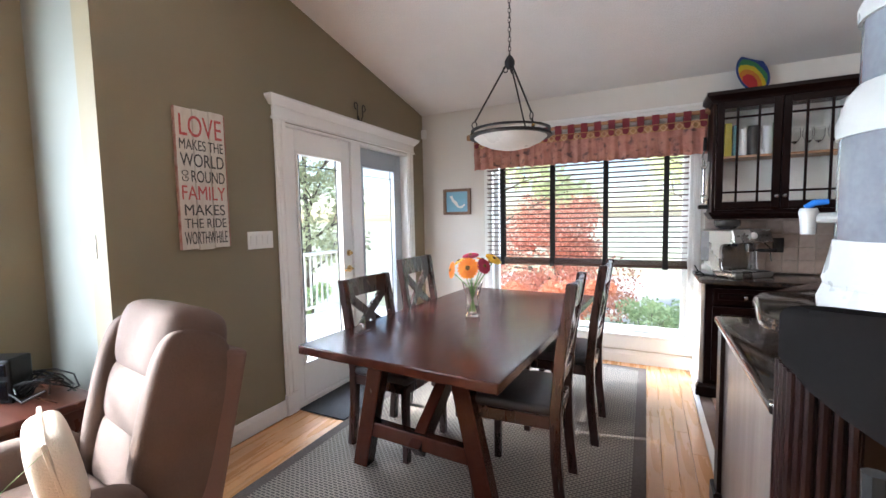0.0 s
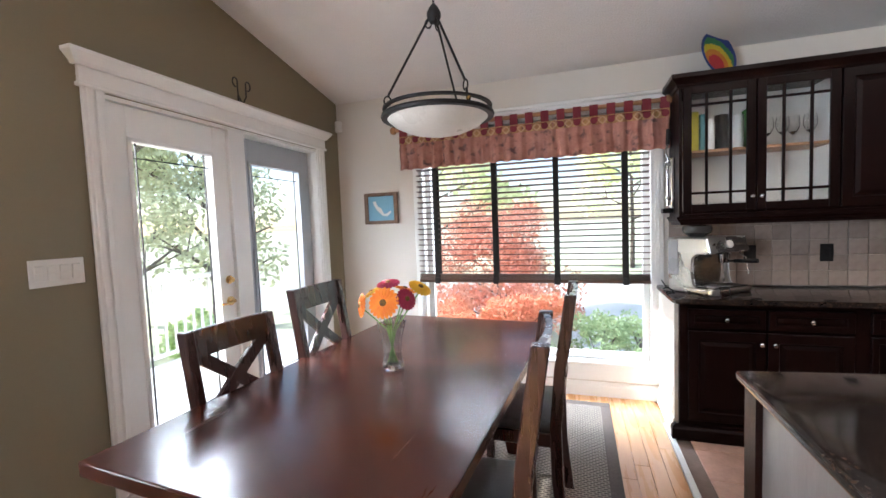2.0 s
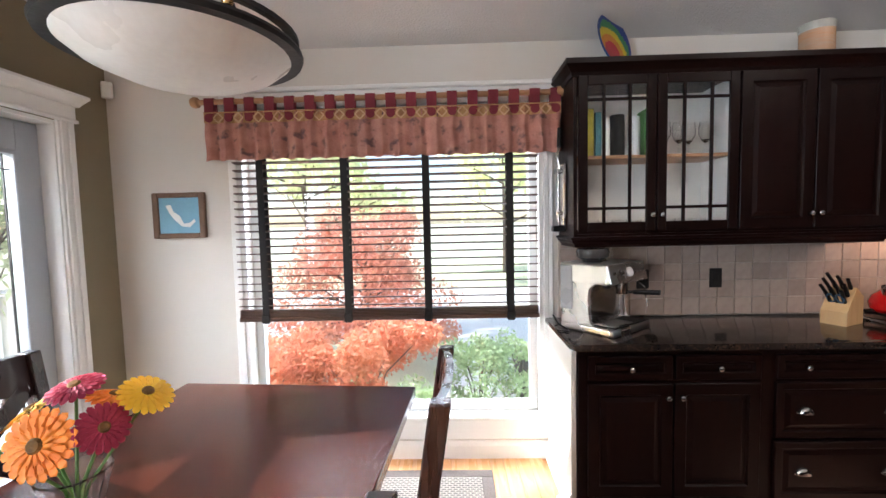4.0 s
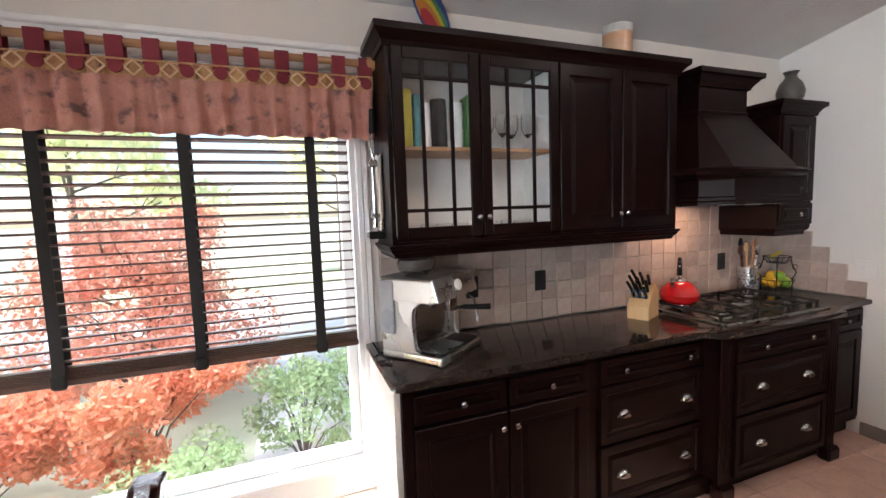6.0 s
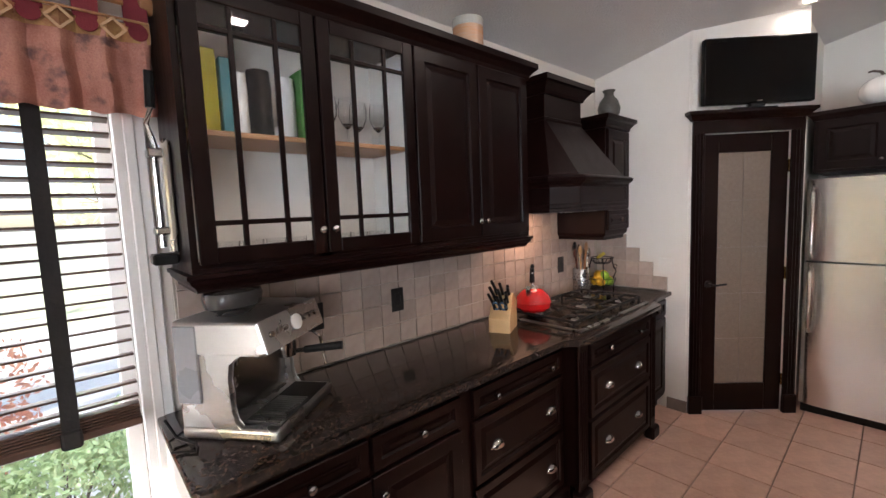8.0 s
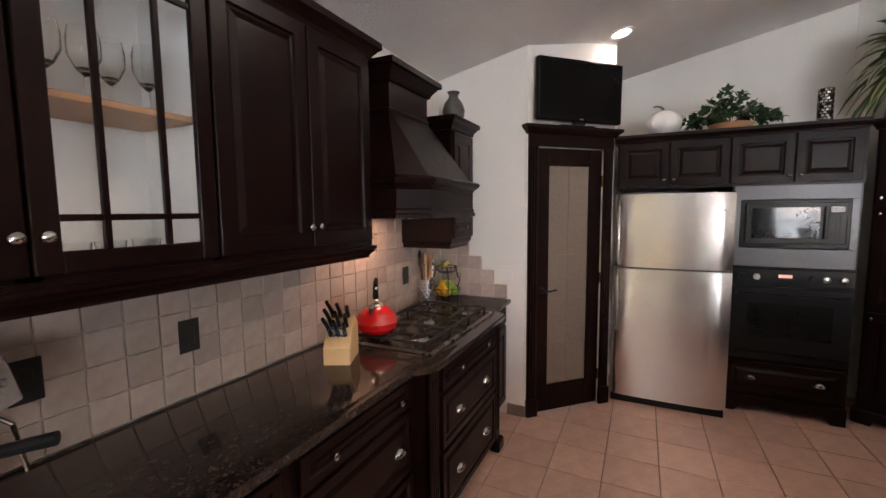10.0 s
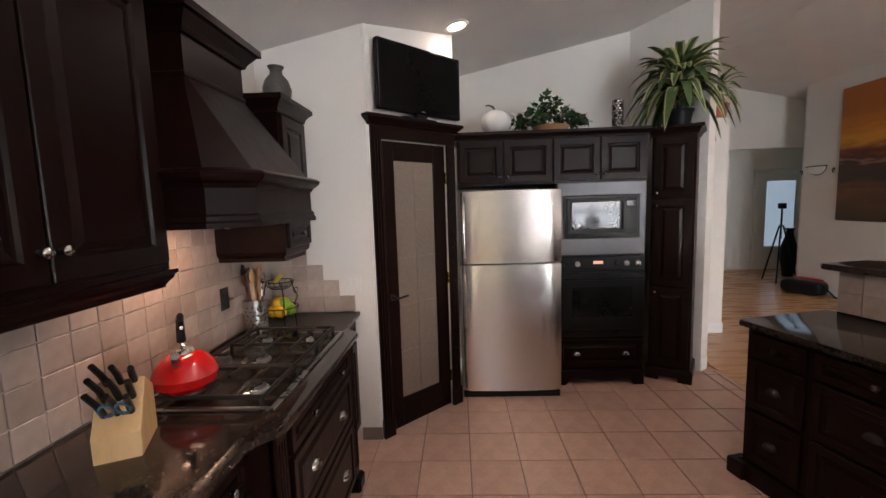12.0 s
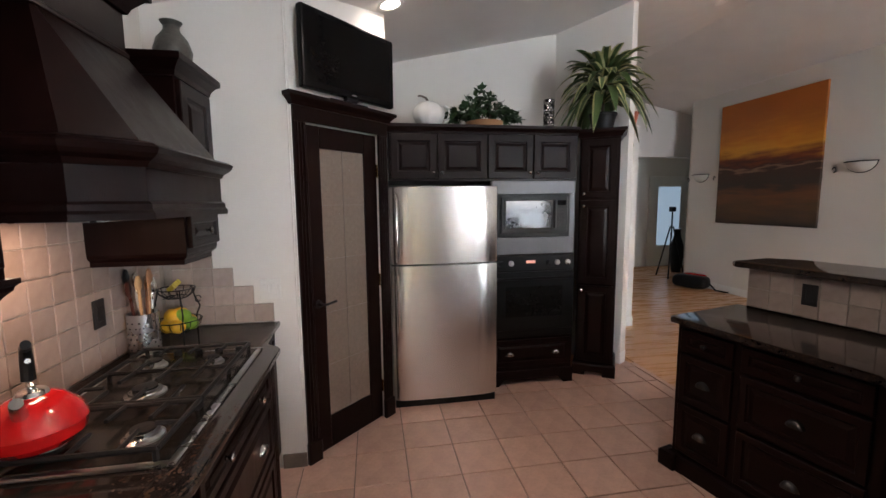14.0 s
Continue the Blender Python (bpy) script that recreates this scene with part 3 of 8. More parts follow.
# valance on a wooden rod
val = thing("valance", "pink and maroon printed tab-top valance on a wooden rod", "curtain", pose(0, 4.90, 0.052))
b = B()
b.tube([(-1.13, 0.0, 2.235), (1.02, 0.0, 2.235)], 0.017, 10)
part("rod", b, SHELFW, val, "honey-coloured wooden rod", soft=True)
for x in (-1.14, 1.025):
    b = B()
    b.lathe([(0.0, -0.035), (0.014, -0.03), (0.016, -0.018), (0.03, -0.008), (0.034, 0.01), (0.026, 0.03), (0.0, 0.04)], 14, m=Matrix.Translation((x, 0, 2.235)) @ Matrix.Rotation(radians(90 if x > 0 else -90), 4, 'Y'))
    part("finial", b, SHELFW, val, soft=True)
VL, VR = -1.085, 1.035
b = B()
cols, rows_ = 280, 8
grid = []
for r_ in range(rows_ + 1):
    z = 2.165 - (2.165 - 1.885) * r_ / rows_
    line = []
    for c in range(cols + 1):
        x = VL + (VR - VL) * c / cols
        fold = 0.021 * math.sin(x * 2 * math.pi / 0.105) + 0.006 * math.sin(x * 2 * math.pi / 0.047 + 1.0)
        dz = 0.006 * math.sin(x * 2 * math.pi / 0.105 + 0.7) * (r_ / rows_)
        line.append(b.bm.verts.new((x + 0.004 * math.sin(z * 30), -0.012 + fold * (0.45 + 0.55 * r_ / rows_), z + dz)))
    grid.append(line)
for r_ in range(rows_):
    for c in range(cols):
        b.bm.faces.new([grid[r_][c], grid[r_ + 1][c], grid[r_ + 1][c + 1], grid[r_][c + 1]])
cloth = part("cloth", b, VAL, val, soft=True)
md = cloth.modifiers.new("thickness", 'SOLIDIFY')
md.thickness = 0.003
b = B()
for c in range(60):
    x0, x1 = VL + (VR - VL) * c / 60, VL + (VR - VL) * (c + 1) / 60
    f0 = -0.017 + 0.012 * math.sin(x0 * 2 * math.pi / 0.105)
    f1 = -0.017 + 0.012 * math.sin(x1 * 2 * math.pi / 0.105)
    vs = [b.bm.verts.new(p) for p in ((x0, f0, 2.105), (x1, f1, 2.105), (x1, f1, 2.162), (x0, f0, 2.162))]
    b.bm.faces.new(vs)
band = part("diamond_band", b, VALG, val, "tan band with diamonds", soft=True)
n_tab = 18
for i in range(n_tab):
    x = VL + 0.03 + (VR - VL - 0.06) * i / (n_tab - 1)
    b = B()
    b.box(x - 0.030, -0.022, 2.15, x + 0.030, -0.018, 2.252, 0.001)
    b.box(x - 0.030, 0.018, 2.15, x + 0.030, 0.022, 2.252, 0.001)
    b.box(x - 0.030, -0.022, 2.250, x + 0.030, 0.022, 2.254, 0.001)
    part("tab", b, VALM, val, "maroon fabric tab")
    b = B()
    b.lathe([(0.0, -0.002), (0.026, -0.002), (0.026, 0.002), (0.0, 0.002)], 12, m=Matrix.Translation((x, -0.028, 2.135)) @ Matrix.Rotation(radians(90), 4, 'X'))
    part("roundel", b, VALM, val)
    if i < n_tab - 1:
        xm = x + (VR - VL - 0.06) / (n_tab - 1) / 2
        b = B()
        for s_ in (-1, 1):
            for q_ in (-1, 1):
                b.box(-0.021, -0.0018, -0.0035, 0.021, 0.0018, 0.0035, m=Matrix.Translation((xm + s_ * 0.0145, -0.0335, 2.132 + q_ * 0.0145)) @ Matrix.Rotation(radians(45 * s_ * q_), 4, 'Y'))
        part("diamond", b, VALD, val, "pale woven diamond")
# cord of the tabs
b = B()
b.tube([(VL, -0.03, 2.165), (0, -0.031, 2.163), (VR, -0.03, 2.165)], 0.004, 6)
part("cord", b, VALG, val)

# patio doors: built facing -y along x, then turned onto the olive wall (x -> y)
WEST = Matrix.Translation((XO, 0, 0)) @ Matrix.Rotation(radians(90), 4, 'Z')
dr = thing("door_1", "white french patio doors with glass panes, the right leaf grey and fixed", "door", WEST, kind="structure")


def flip(b, m):
    bmesh.ops.transform(b.bm, matrix=m, verts=b.bm.verts)
    return b


b = B()
for x0, x1 in ((2.825, 2.925), (4.64, 4.745)):
    b.box(x0, -0.018, 0, x1, 0, 2.15, 0.003)
    b.box(x0 + 0.015, -0.027, 0.16, x0 + 0.045, -0.017, 2.15, 0.004)
    b.box(x1 - 0.045, -0.027, 0.16, x1 - 0.015, -0.017, 2.15, 0.004)
    b.box(x0 - 0.006, -0.032, 0, x1 + 0.006, 0, 0.16, 0.004)
part("casing", b, WHITE, dr, "white fluted casing")
b = B()
b.box(2.815, -0.022, 2.15, 4.755, 0, 2.245, 0.003)
b.box(2.805, -0.032, 2.145, 4.765, 0, 2.165, 0.005)
b.sweep([(2.81, 0), (2.81, -0.02), (4.76, -0.02), (4.76, 0)], [(0.0, 2.24), (0.012, 2.24), (0.02, 2.255), (0.04, 2.28), (0.048, 2.29), (0.048, 2.305), (0, 2.305)])
part("header", b, WHITE, dr, "white crown header")
b = B()
b.box(2.90, -0.005, 0, 2.92, 0.16, 2.14)
b.box(4.63, -0.005, 0, 4.65, 0.16, 2.14)
b.box(2.90, -0.005, 2.12, 4.65, 0.16, 2.14)
b.box(3.665, -0.012, 0.0, 3.80, 0.12, 2.12, 0.003)
b.box(2.90, 0.0, -0.01, 4.65, 0.16, 0.03, 0.003)
part("jamb", b, WHITE, dr)


def leaf(x0, x1, y, material, name, st, rail_b):
    b = B()
    z0, z1 = 0.035, 2.115
    b.box(x0, y, z0, x0 + st, y + 0.045, z1, 0.003)
    b.box(x1 - st, y, z0, x1, y + 0.045, z1, 0.003)
    b.box(x0 + st, y, z1 - 0.16, x1 - st, y + 0.045, z1, 0.003)
    b.box(x0 + st, y, z0, x1 - st, y + 0.045, z0 + rail_b, 0.003)
    for a in ((x0 + st, z0 + rail_b, x0 + st + 0.022, z1 - 0.16), (x1 - st - 0.022, z0 + rail_b, x1 - st, z1 - 0.16),
              (x0 + st, z0 + rail_b, x1 - st, z0 + rail_b + 0.022), (x0 + st, z1 - 0.182, x1 - st, z1 - 0.16)):
        b.box(a[0], y - 0.009, a[1], a[2], y + 0.054, a[3], 0.004)
    lf = part(name, b, material, dr)
    b = B()
    b.box(x0 + st, y + 0.02, z0 + rail_b, x1 - st, y + 0.025, z1 - 0.16)
    p = part("glass_pane", b, PANE, lf)
    p.visible_shadow = False
    b = B()
    xa, xb, za, zb_ = x0 + st, x1 - st, z0 + rail_b, z1 - 0.16
    for t_ in (xa + 0.055, xb - 0.055):
        b.box(t_ - 0.0025, y + 0.016, za, t_ + 0.0025, y + 0.029, zb_)
    for t_ in (za + 0.10, zb_ - 0.10):
        b.box(xa, y + 0.0155, t_ - 0.0025, xb, y + 0.0295, t_ + 0.0025)
    part("lead_came", b, IRON, lf, "thin dark came lines in the glass")
    return lf


lf1 = leaf(2.922, 3.662, 0.01, WHITE, "leaf", 0.105, 0.27)
# the recessed right leaf gets a greyer base colour than the left
lf2 = leaf(3.802, 4.628, 0.085, GREYDOOR, "fixed_leaf", 0.12, 0.22)
b = B()
b.lathe([(0.0, 0), (0.028, 0), (0.028, 0.006), (0.012, 0.01), (0.011, 0.03), (0.016, 0.034), (0.0, 0.036)], 14, m=Matrix.Translation((3.61, 0.008, 1.14)) @ Matrix.Rotation(radians(90), 4, 'X'))
part("deadbolt", b, BRASS, lf1, "brass deadbolt", soft=True)
b = B()
b.lathe([(0.0, 0), (0.03, 0), (0.03, 0.008), (0.012, 0.012), (0.011, 0.04), (0.0, 0.042)], 14, m=Matrix.Translation((3.61, 0.008, 1.0)) @ Matrix.Rotation(radians(90), 4, 'X'))
b.tube([(3.61, -0.035, 1.0), (3.585, -0.045, 1.002), (3.525, -0.042, 0.995), (3.50, -0.04, 0.998)], 0.008, 8)
part("lever", b, BRASS, lf1, "brass lever handle", soft=True)
b = B()
b.box(3.83, 0.04, 1.0, 3.855, 0.085, 1.13, 0.006)
part("pull", b, WHITE, lf2)

# living room window
lw = thing("window_2", "white framed living room window", "window", Matrix.Translation((-2.46, 0, 0)) @ Matrix.Rotation(radians(90), 4, 'Z'), kind="structure")
b = B()
for a in ((-1.0, 0.52, -0.9, 2.35), (1.36, 0.52, 1.46, 2.35), (-1.0, 2.25, 1.46, 2.35), (-1.02, 0.52, 1.48, 0.62)):
    b.box(a[0], -0.022, a[1], a[2], 0.0, a[3], 0.004)
for a in ((-0.9, 0.62, -0.84, 2.25), (1.30, 0.62, 1.36, 2.25), (-0.9, 2.19, 1.36, 2.25), (-0.9, 0.62, 1.36, 0.68), (0.2, 0.62, 0.26, 2.25), (-0.9, 1.28, 1.36, 1.33)):
    b.box(a[0], 0.05, a[1], a[2], 0.1, a[3], 0.004)
part("window_frame", b, WHITE, lw)
b = B()
b.box(-0.86, 0.072, 0.66, 1.32, 0.077, 2.21)
p = part("pane", b, PANE, lw)
p.visible_shadow = False


# ---- kitchen: helpers for fitted furniture, all facing -y ----
def raised(x0, z0, x1, z1, y, st=0.055, th=0.020):
    b = B()
    b.panel(x0, z0, x1, z1, y, [(0, y - th + 0.003), (0.003, y - th), (st, y - th), (st + 0.006, y - th + 0.009), (st + 0.014, y - th + 0.010), (st + 0.036, y - th + 0.001), (st + 0.04, y - th + 0.001)])
    return b


def knob_mesh(metal):
    b = B()
    b.lathe([(0.0, 0), (0.009, 0), (0.006, 0.005), (0.0055, 0.012), (0.012, 0.016), (0.0155, 0.021), (0.013, 0.027), (0.0, 0.029)], 14, m=Matrix.Rotation(radians(90), 4, 'X'))
    bmesh.ops.recalc_face_normals(b.bm, faces=b.bm.faces)
    d = bpy.data.meshes.new("knob")
    b.bm.to_mesh(d)
    b.bm.free()
    d.materials.append(metal)
    for p_ in d.polygons:
        p_.use_smooth = True
    return d


def cup_mesh(metal):
    b = B()
    n = 12
    rings = []
    for i in range(n + 1):
        a = math.pi * i / n
        rings.append([b.bm.verts.new((-0.037 * math.cos(a) * s, -0.026 * math.sin(q) , -0.012 + 0.036 * math.sin(a) * s)) for s, q in ((1.0, 0.0), (0.95, 0.5), (0.75, 1.0), (0.4, 1.4), (0.02, 1.57))])
    for u, v in zip(rings, rings[1:]):
        for j in range(4):
            b.bm.faces.new([u[j], v[j], v[j + 1], u[j + 1]])
    b.box(-0.040, -0.003, -0.016, 0.040, 0.0, -0.006, 0.001)
    bmesh.ops.recalc_face_normals(b.bm, faces=b.bm.faces)
    d = bpy.data.meshes.new("cup_pull")
    b.bm.to_mesh(d)
    b.bm.free()
    d.materials.append(metal)
    for p_ in d.polygons:
        p_.use_smooth = True
    return d


KNOB, CUP = knob_mesh(CHROME), cup_mesh(CHROME)
KNOB_DARK, CUP_DARK = knob_mesh(NICKEL_DARK), cup_mesh(NICKEL_DARK)


def knob(parent, x, y, z):
    return part("knob", KNOB, CHROME, parent, "round polished nickel knob", pose(x, y, z))


def cup(parent, x, y, z):
    return part("cup_pull", CUP, CHROME, parent, "nickel cup pull", pose(x, y, z))


def drawer(parent, x0, z0, x1, z1, pulls, kind="knob", y=0.0, st=0.032):
    d = part("drawer", raised(x0, z0, x1, z1, y, st), ESP, parent)
    for px in pulls:
        (knob if kind == "knob" else cup)(d, px, y - 0.020, (z0 + z1) / 2)
    return d


def cab_door(parent, x0, z0, x1, z1, kx, kz, y=0.0):
    d = part("door", raised(x0, z0, x1, z1, y), ESP, parent)
    if kx is not None:
        knob(d, kx, y - 0.020, kz)
    return d


def base_unit(label, x0, x1, yf, depth, m=None):
    u = thing("base_cabinet", label, "cabinet", m or pose(x0, yf, 0), group="kitchen base cabinets")
    w = x1 - x0
    b = B()
    b.box(0, 0.001, 0.10, w, depth, 0.888)
    b.box(0.0, 0.05, 0.0, w, depth, 0.10)
    part("body", b, ESP, u)
    return u, w


u, w = base_unit("espresso base cabinet with two doors under two drawers", 1.0, 1.93, 4.43, 0.565)
drawer(u, 0.045, 0.735, 0.455, 0.855, (0.25,))
drawer(u, 0.472, 0.735, 0.885, 0.855, (0.678,))
cab_door(u, 0.045, 0.135, 0.460, 0.715, 0.43, 0.65)
cab_door(u, 0.468, 0.135, 0.885, 0.715, 0.498, 0.65)
b = B()
b.sweep([(-0.024, 0.022), (-0.024, 0), (0.93, 0)], [(0, 0), (0.028, 0), (0.028, 0.075), (0.018, 0.09), (0, 0.10)])
part("plinth", b, ESP, u)
u, w = base_unit("espresso base cabinet with three wide drawers", 1.93, 2.66, 4.43, 0.565)
drawer(u, 0.03, 0.735, 0.70, 0.855, (0.166, 0.581))
drawer(u, 0.03, 0.435, 0.70, 0.715, (0.166, 0.581), "cup")
drawer(u, 0.03, 0.115, 0.70, 0.415, (0.166, 0.581), "cup")
b = B()
b.sweep([(0, 0), (0.73, 0)], [(0, 0), (0.028, 0), (0.028, 0.075), (0.018, 0.09), (0, 0.10)])
part("plinth", b, ESP, u)
u, w = base_unit("espresso bumped-out drawer cabinet under the hob with bracket feet", 2.66, 3.655, 4.345, 0.65)
drawer(u, 0.11, 0.745, 0.885, 0.865, (0.302, 0.691))
drawer(u, 0.11, 0.455, 0.885, 0.725, (0.302, 0.691), "cup")
drawer(u, 0.11, 0.105, 0.885, 0.435, (0.302, 0.691), "cup")
for x in (0.0, 0.915):
    b = B()
    b.box(x, -0.012, 0.0, x + 0.08, 0.02, 0.888, 0.006)
    for k_ in range(3):
        b.box(x + 0.016 + 0.02 * k_, -0.017, 0.14, x + 0.026 + 0.02 * k_, -0.010, 0.84, 0.003)
    part("pilaster", b, ESP, u, "fluted corner post")
    b = B()
    b.box(x - 0.014, -0.04, 0.0, x + 0.094, 0.03, 0.085, 0.012)
    part("bracket_foot", b, ESP, u)
u, w = base_unit("narrow espresso base cabinet at the wall end", 3.66, 4.112, 4.44, 0.555)
drawer(u, 0.03, 0.745, 0.42, 0.865, (0.225,))
cab_door(u, 0.03, 0.135, 0.42, 0.725, 0.07, 0.66)

b = B()
b.prism([(0.955, 4.988), (0.955, 4.425), (0.97, 4.395), (1.0, 4.385), (2.555, 4.385), (2.60, 4.37), (2.63, 4.315), (2.675, 4.295), (3.64, 4.295), (3.675, 4.315), (3.70, 4.375), (3.74, 4.395), (4.116, 4.395), (4.116, 4.988)], 0.889, 0.922, 0.009)
solid("granite_worktop", b, GRAN, "polished dark brown granite worktop along the window wall", "worktop", soft=True)

b = B()
b.box(0.972, 4.452, 0.0, 0.998, YW - 0.023, 0.886, 0.002)
structure("wall_cabinet_end", b, CREAM, "cream painted end wall beside the base cabinet")
b = B()
b.sweep([(0.971, YW - 0.024), (0.971, 4.453)], BASEP)
structure("baseboard_cabinet_end", b, WHITE, "white baseboard on the short end wall")

# upper cabinet with two glass doors
up = thing("wall_cabinet", "espresso wall cabinet with two glazed and two solid doors", "cabinet", pose(1.05, 4.68, 0))
W_ = 1.68
for nm, a in (("side_panel", (0, 0, 1.43, 0.02, 0.315, 2.30)), ("side_panel", (W_ - 0.02, 0, 1.43, W_, 0.315, 2.30)), ("bottom_panel", (0.02, 0, 1.43, W_ - 0.02, 0.315, 1.452)), ("top_panel", (0.02, 0, 2.28, W_ - 0.02, 0.315, 2.30)), ("divider", (0.862, 0, 1.452, 0.884, 0.315, 2.28)), ("stile", (0.415, 0, 1.452, 0.46, 0.02, 2.28))):
    b = B()
    b.box(*a)
    part(nm, b, ESP, up)
b = B()
b.box(0.02, 0.305, 1.452, W_ - 0.02, 0.314, 2.28)
b.box(0.021, 0.022, 1.4525, 0.024, 0.305, 2.28)
b.box(0.858, 0.022, 1.4525, 0.861, 0.305, 2.28)
b.box(0.025, 0.022, 1.4525, 0.857, 0.305, 1.455)
part("lining", b, CABIN, up, "pale cabinet lining")
b = B()
b.box(0.025, 0.03, 1.862, 0.857, 0.303, 1.880, 0.002)
part("shelf", b, SHELFW, up, "orange-brown wooden shelf")


def glazed_door(parent, x0, z0, x1, z1, kx):
    st = 0.05
    b = B()
    for a in ((x0, z0, x0 + st, z1), (x1 - st, z0, x1, z1), (x0 + st, z0, x1 - st, z0 + st), (x0 + st, z1 - st, x1 - st, z1)):
        b.box(a[0], -0.020, a[1], a[2], 0.0, a[3], 0.003)
    d = part("glazed_door", b, ESP, parent)
    xa, xb, za, zb_ = x0 + st, x1 - st, z0 + st, z1 - st
    for t_ in (xa + (xb - xa) * 0.28, xb - (xb - xa) * 0.28):
        b = B()
        b.box(t_ - 0.008, -0.018, za, t_ + 0.008, -0.004, zb_, 0.002)
        part("muntin", b, ESP, d)
    for t_ in (za + 0.075, zb_ - 0.075):
        b = B()
        b.box(xa, -0.0175, t_ - 0.008, xb, -0.0045, t_ + 0.008, 0.002)
        part("muntin", b, ESP, d)
    b = B()
    b.box(xa - 0.004, -0.010, za - 0.004, xb + 0.004, -0.007, zb_ + 0.004)
    g = part("pane", b, CLEAR, d)
    g.visible_shadow = False
    knob(d, kx, -0.020, z0 + 0.085)
    return d


glazed_door(up, 0.022, 1.465, 0.434, 2.295, 0.412)
glazed_door(up, 0.442, 1.465, 0.868, 2.295, 0.462)
cab_door(up, 0.878, 1.465, 1.264, 2.295, 1.243, 1.54)
cab_door(up, 1.272, 1.465, 1.660, 2.295, 1.293, 1.54)
b = B()
b.box(0.02, 0.0, 1.4525, W_ - 0.02, 0.019, 1.475)
part("face_rail", b, ESP, up)
b = B()
b.sweep([(0, 0.315), (0, 0), (W_, 0), (W_, 0.315)], [(0.0, 2.295), (0.012, 2.295), (0.016, 2.315), (0.034, 2.337), (0.05, 2.35), (0.05, 2.378), (0.0, 2.378)])
part("crown", b, ESP, up)
b = B()
b.sweep([(0, 0.315), (0, 0), (W_, 0), (W_, 0.315)], [(-0.02, 1.437), (0.018, 1.437), (0.018, 1.424), (0.010, 1.418), (0.008, 1.408), (-0.004, 1.396), (-0.010, 1.386), (-0.010, 1.378), (-0.03, 1.378)])
part("light_rail", b, ESP, up)

# what stands in the glazed cabinet
def carton(x, z, w, h, d, colour, label):
    b = B()
    b.box(-w / 2, -d / 2, 0, w / 2, d / 2, h, 0.004)
    b.box(-w / 2 + 0.006, -d / 2 - 0.0015, h * 0.35, w / 2 - 0.006, -d / 2, h * 0.6)
    return solid("carton", b, mat("carton_print", colour, tuple(c * 0.7 for c in colour), 18, 0.6), label, "carton", m=pose(x, 4.82, z), group="cabinet contents")


def canister(x, z, r, h, material, label, name="canister"):
    b = B()
    b.lathe([(0.0, 0), (r, 0), (r, h * 0.86), (r * 0.94, h * 0.88), (r * 0.94, h), (0, h)], 18)
    return solid(name, b, material, label, name, m=pose(x, 4.83, z), soft=True, group="cabinet contents")


carton(1.165, 1.880, 0.05, 0.27, 0.10, (0.55, 0.50, 0.02), "yellow and blue food carton on the shelf")
carton(1.215, 1.880, 0.035, 0.25, 0.10, (0.05, 0.22, 0.25), "teal food carton on the shelf")
canister(1.27, 1.880, 0.03, 0.22, CERAM, "white plastic bottle on the shelf", "bottle")
canister(1.34, 1.880, 0.042, 0.24, BLACK, "black canister on the shelf")
canister(1.40, 1.880, 0.022, 0.05, CERAM, "small white jar on the shelf", "jar")
canister(1.435, 1.880, 0.035, 0.23, CERAM, "white patterned tumbler on the shelf", "tumbler")
carton(1.485, 1.880, 0.03, 0.26, 0.10, (0.08, 0.28, 0.06), "green food carton on the shelf")
WINEG = None
for i, x in enumerate((1.60, 1.68, 1.75, 1.83)):
    if WINEG is None:
        b = B()
        b.lathe([(0.0, 0), (0.034, 0), (0.030, 0.004), (0.005, 0.012), (0.0045, 0.07), (0.02, 0.085), (0.036, 0.12), (0.037, 0.16), (0.031, 0.19), (0.029, 0.19), (0.034, 0.15), (0.033, 0.12), (0.018, 0.09), (0, 0.084)], 18)
        WINEG = solid("wine_glass", b, CLEAR, "clear stemmed wine glass on the shelf", "glass", m=pose(x, 4.82, 1.880), soft=True, group="wine glasses")
    else:
        copy_thing(WINEG, pose(x, 4.84 - 0.03 * (i % 2), 1.880))
for x in (1.19, 1.27, 1.35, 1.43, 1.62, 1.70, 1.79):
    b = B()
    b.lathe([(0.0, 0), (0.028, 0), (0.036, 0.07), (0.034, 0.07), (0.026, 0.004), (0, 0.004)], 16)
    solid("tumbler", b, CLEAR, "low clear tumbler in the cabinet", "glass", m=pose(x, 4.80, 1.456), soft=True, group="low tumblers")

# lever corkscrew on the cabinet's side
ck = thing("wall_corkscrew", "chrome lever corkscrew with black grip mounted on the cabinet side", "corkscrew", pose(1.048, 4.84, 0))
b = B()
b.box(-0.022, -0.03, 1.50, 0.0, 0.03, 1.86, 0.006)
part("backplate", b, STEELH, ck)
b = B()
b.tube([(-0.04, 0, 1.52), (-0.04, 0, 1.84)], 0.011, 10)
b.box(-0.06, -0.03, 1.80, -0.018, 0.03, 1.83, 0.005)
b.box(-0.06, -0.03, 1.56, -0.018, 0.03, 1.585, 0.005)
part("spindle", b, CHROME, ck, soft=True)
b = B()
b.tube([(-0.035, -0.02, 1.83), (-0.055, -0.02, 1.90), (-0.04, -0.02, 1.95)], 0.008, 8)
part("lever", b, CHROME, ck, soft=True)
b = B()
b.tube([(-0.04, -0.02, 1.95), (-0.035, -0.02, 2.06)], 0.014, 10)
part("grip", b, BLACK, ck, soft=True)
b = B()
b.box(-0.075, -0.035, 1.465, -0.005, 0.035, 1.50, 0.006)
part("jaw", b, BLACK, ck)

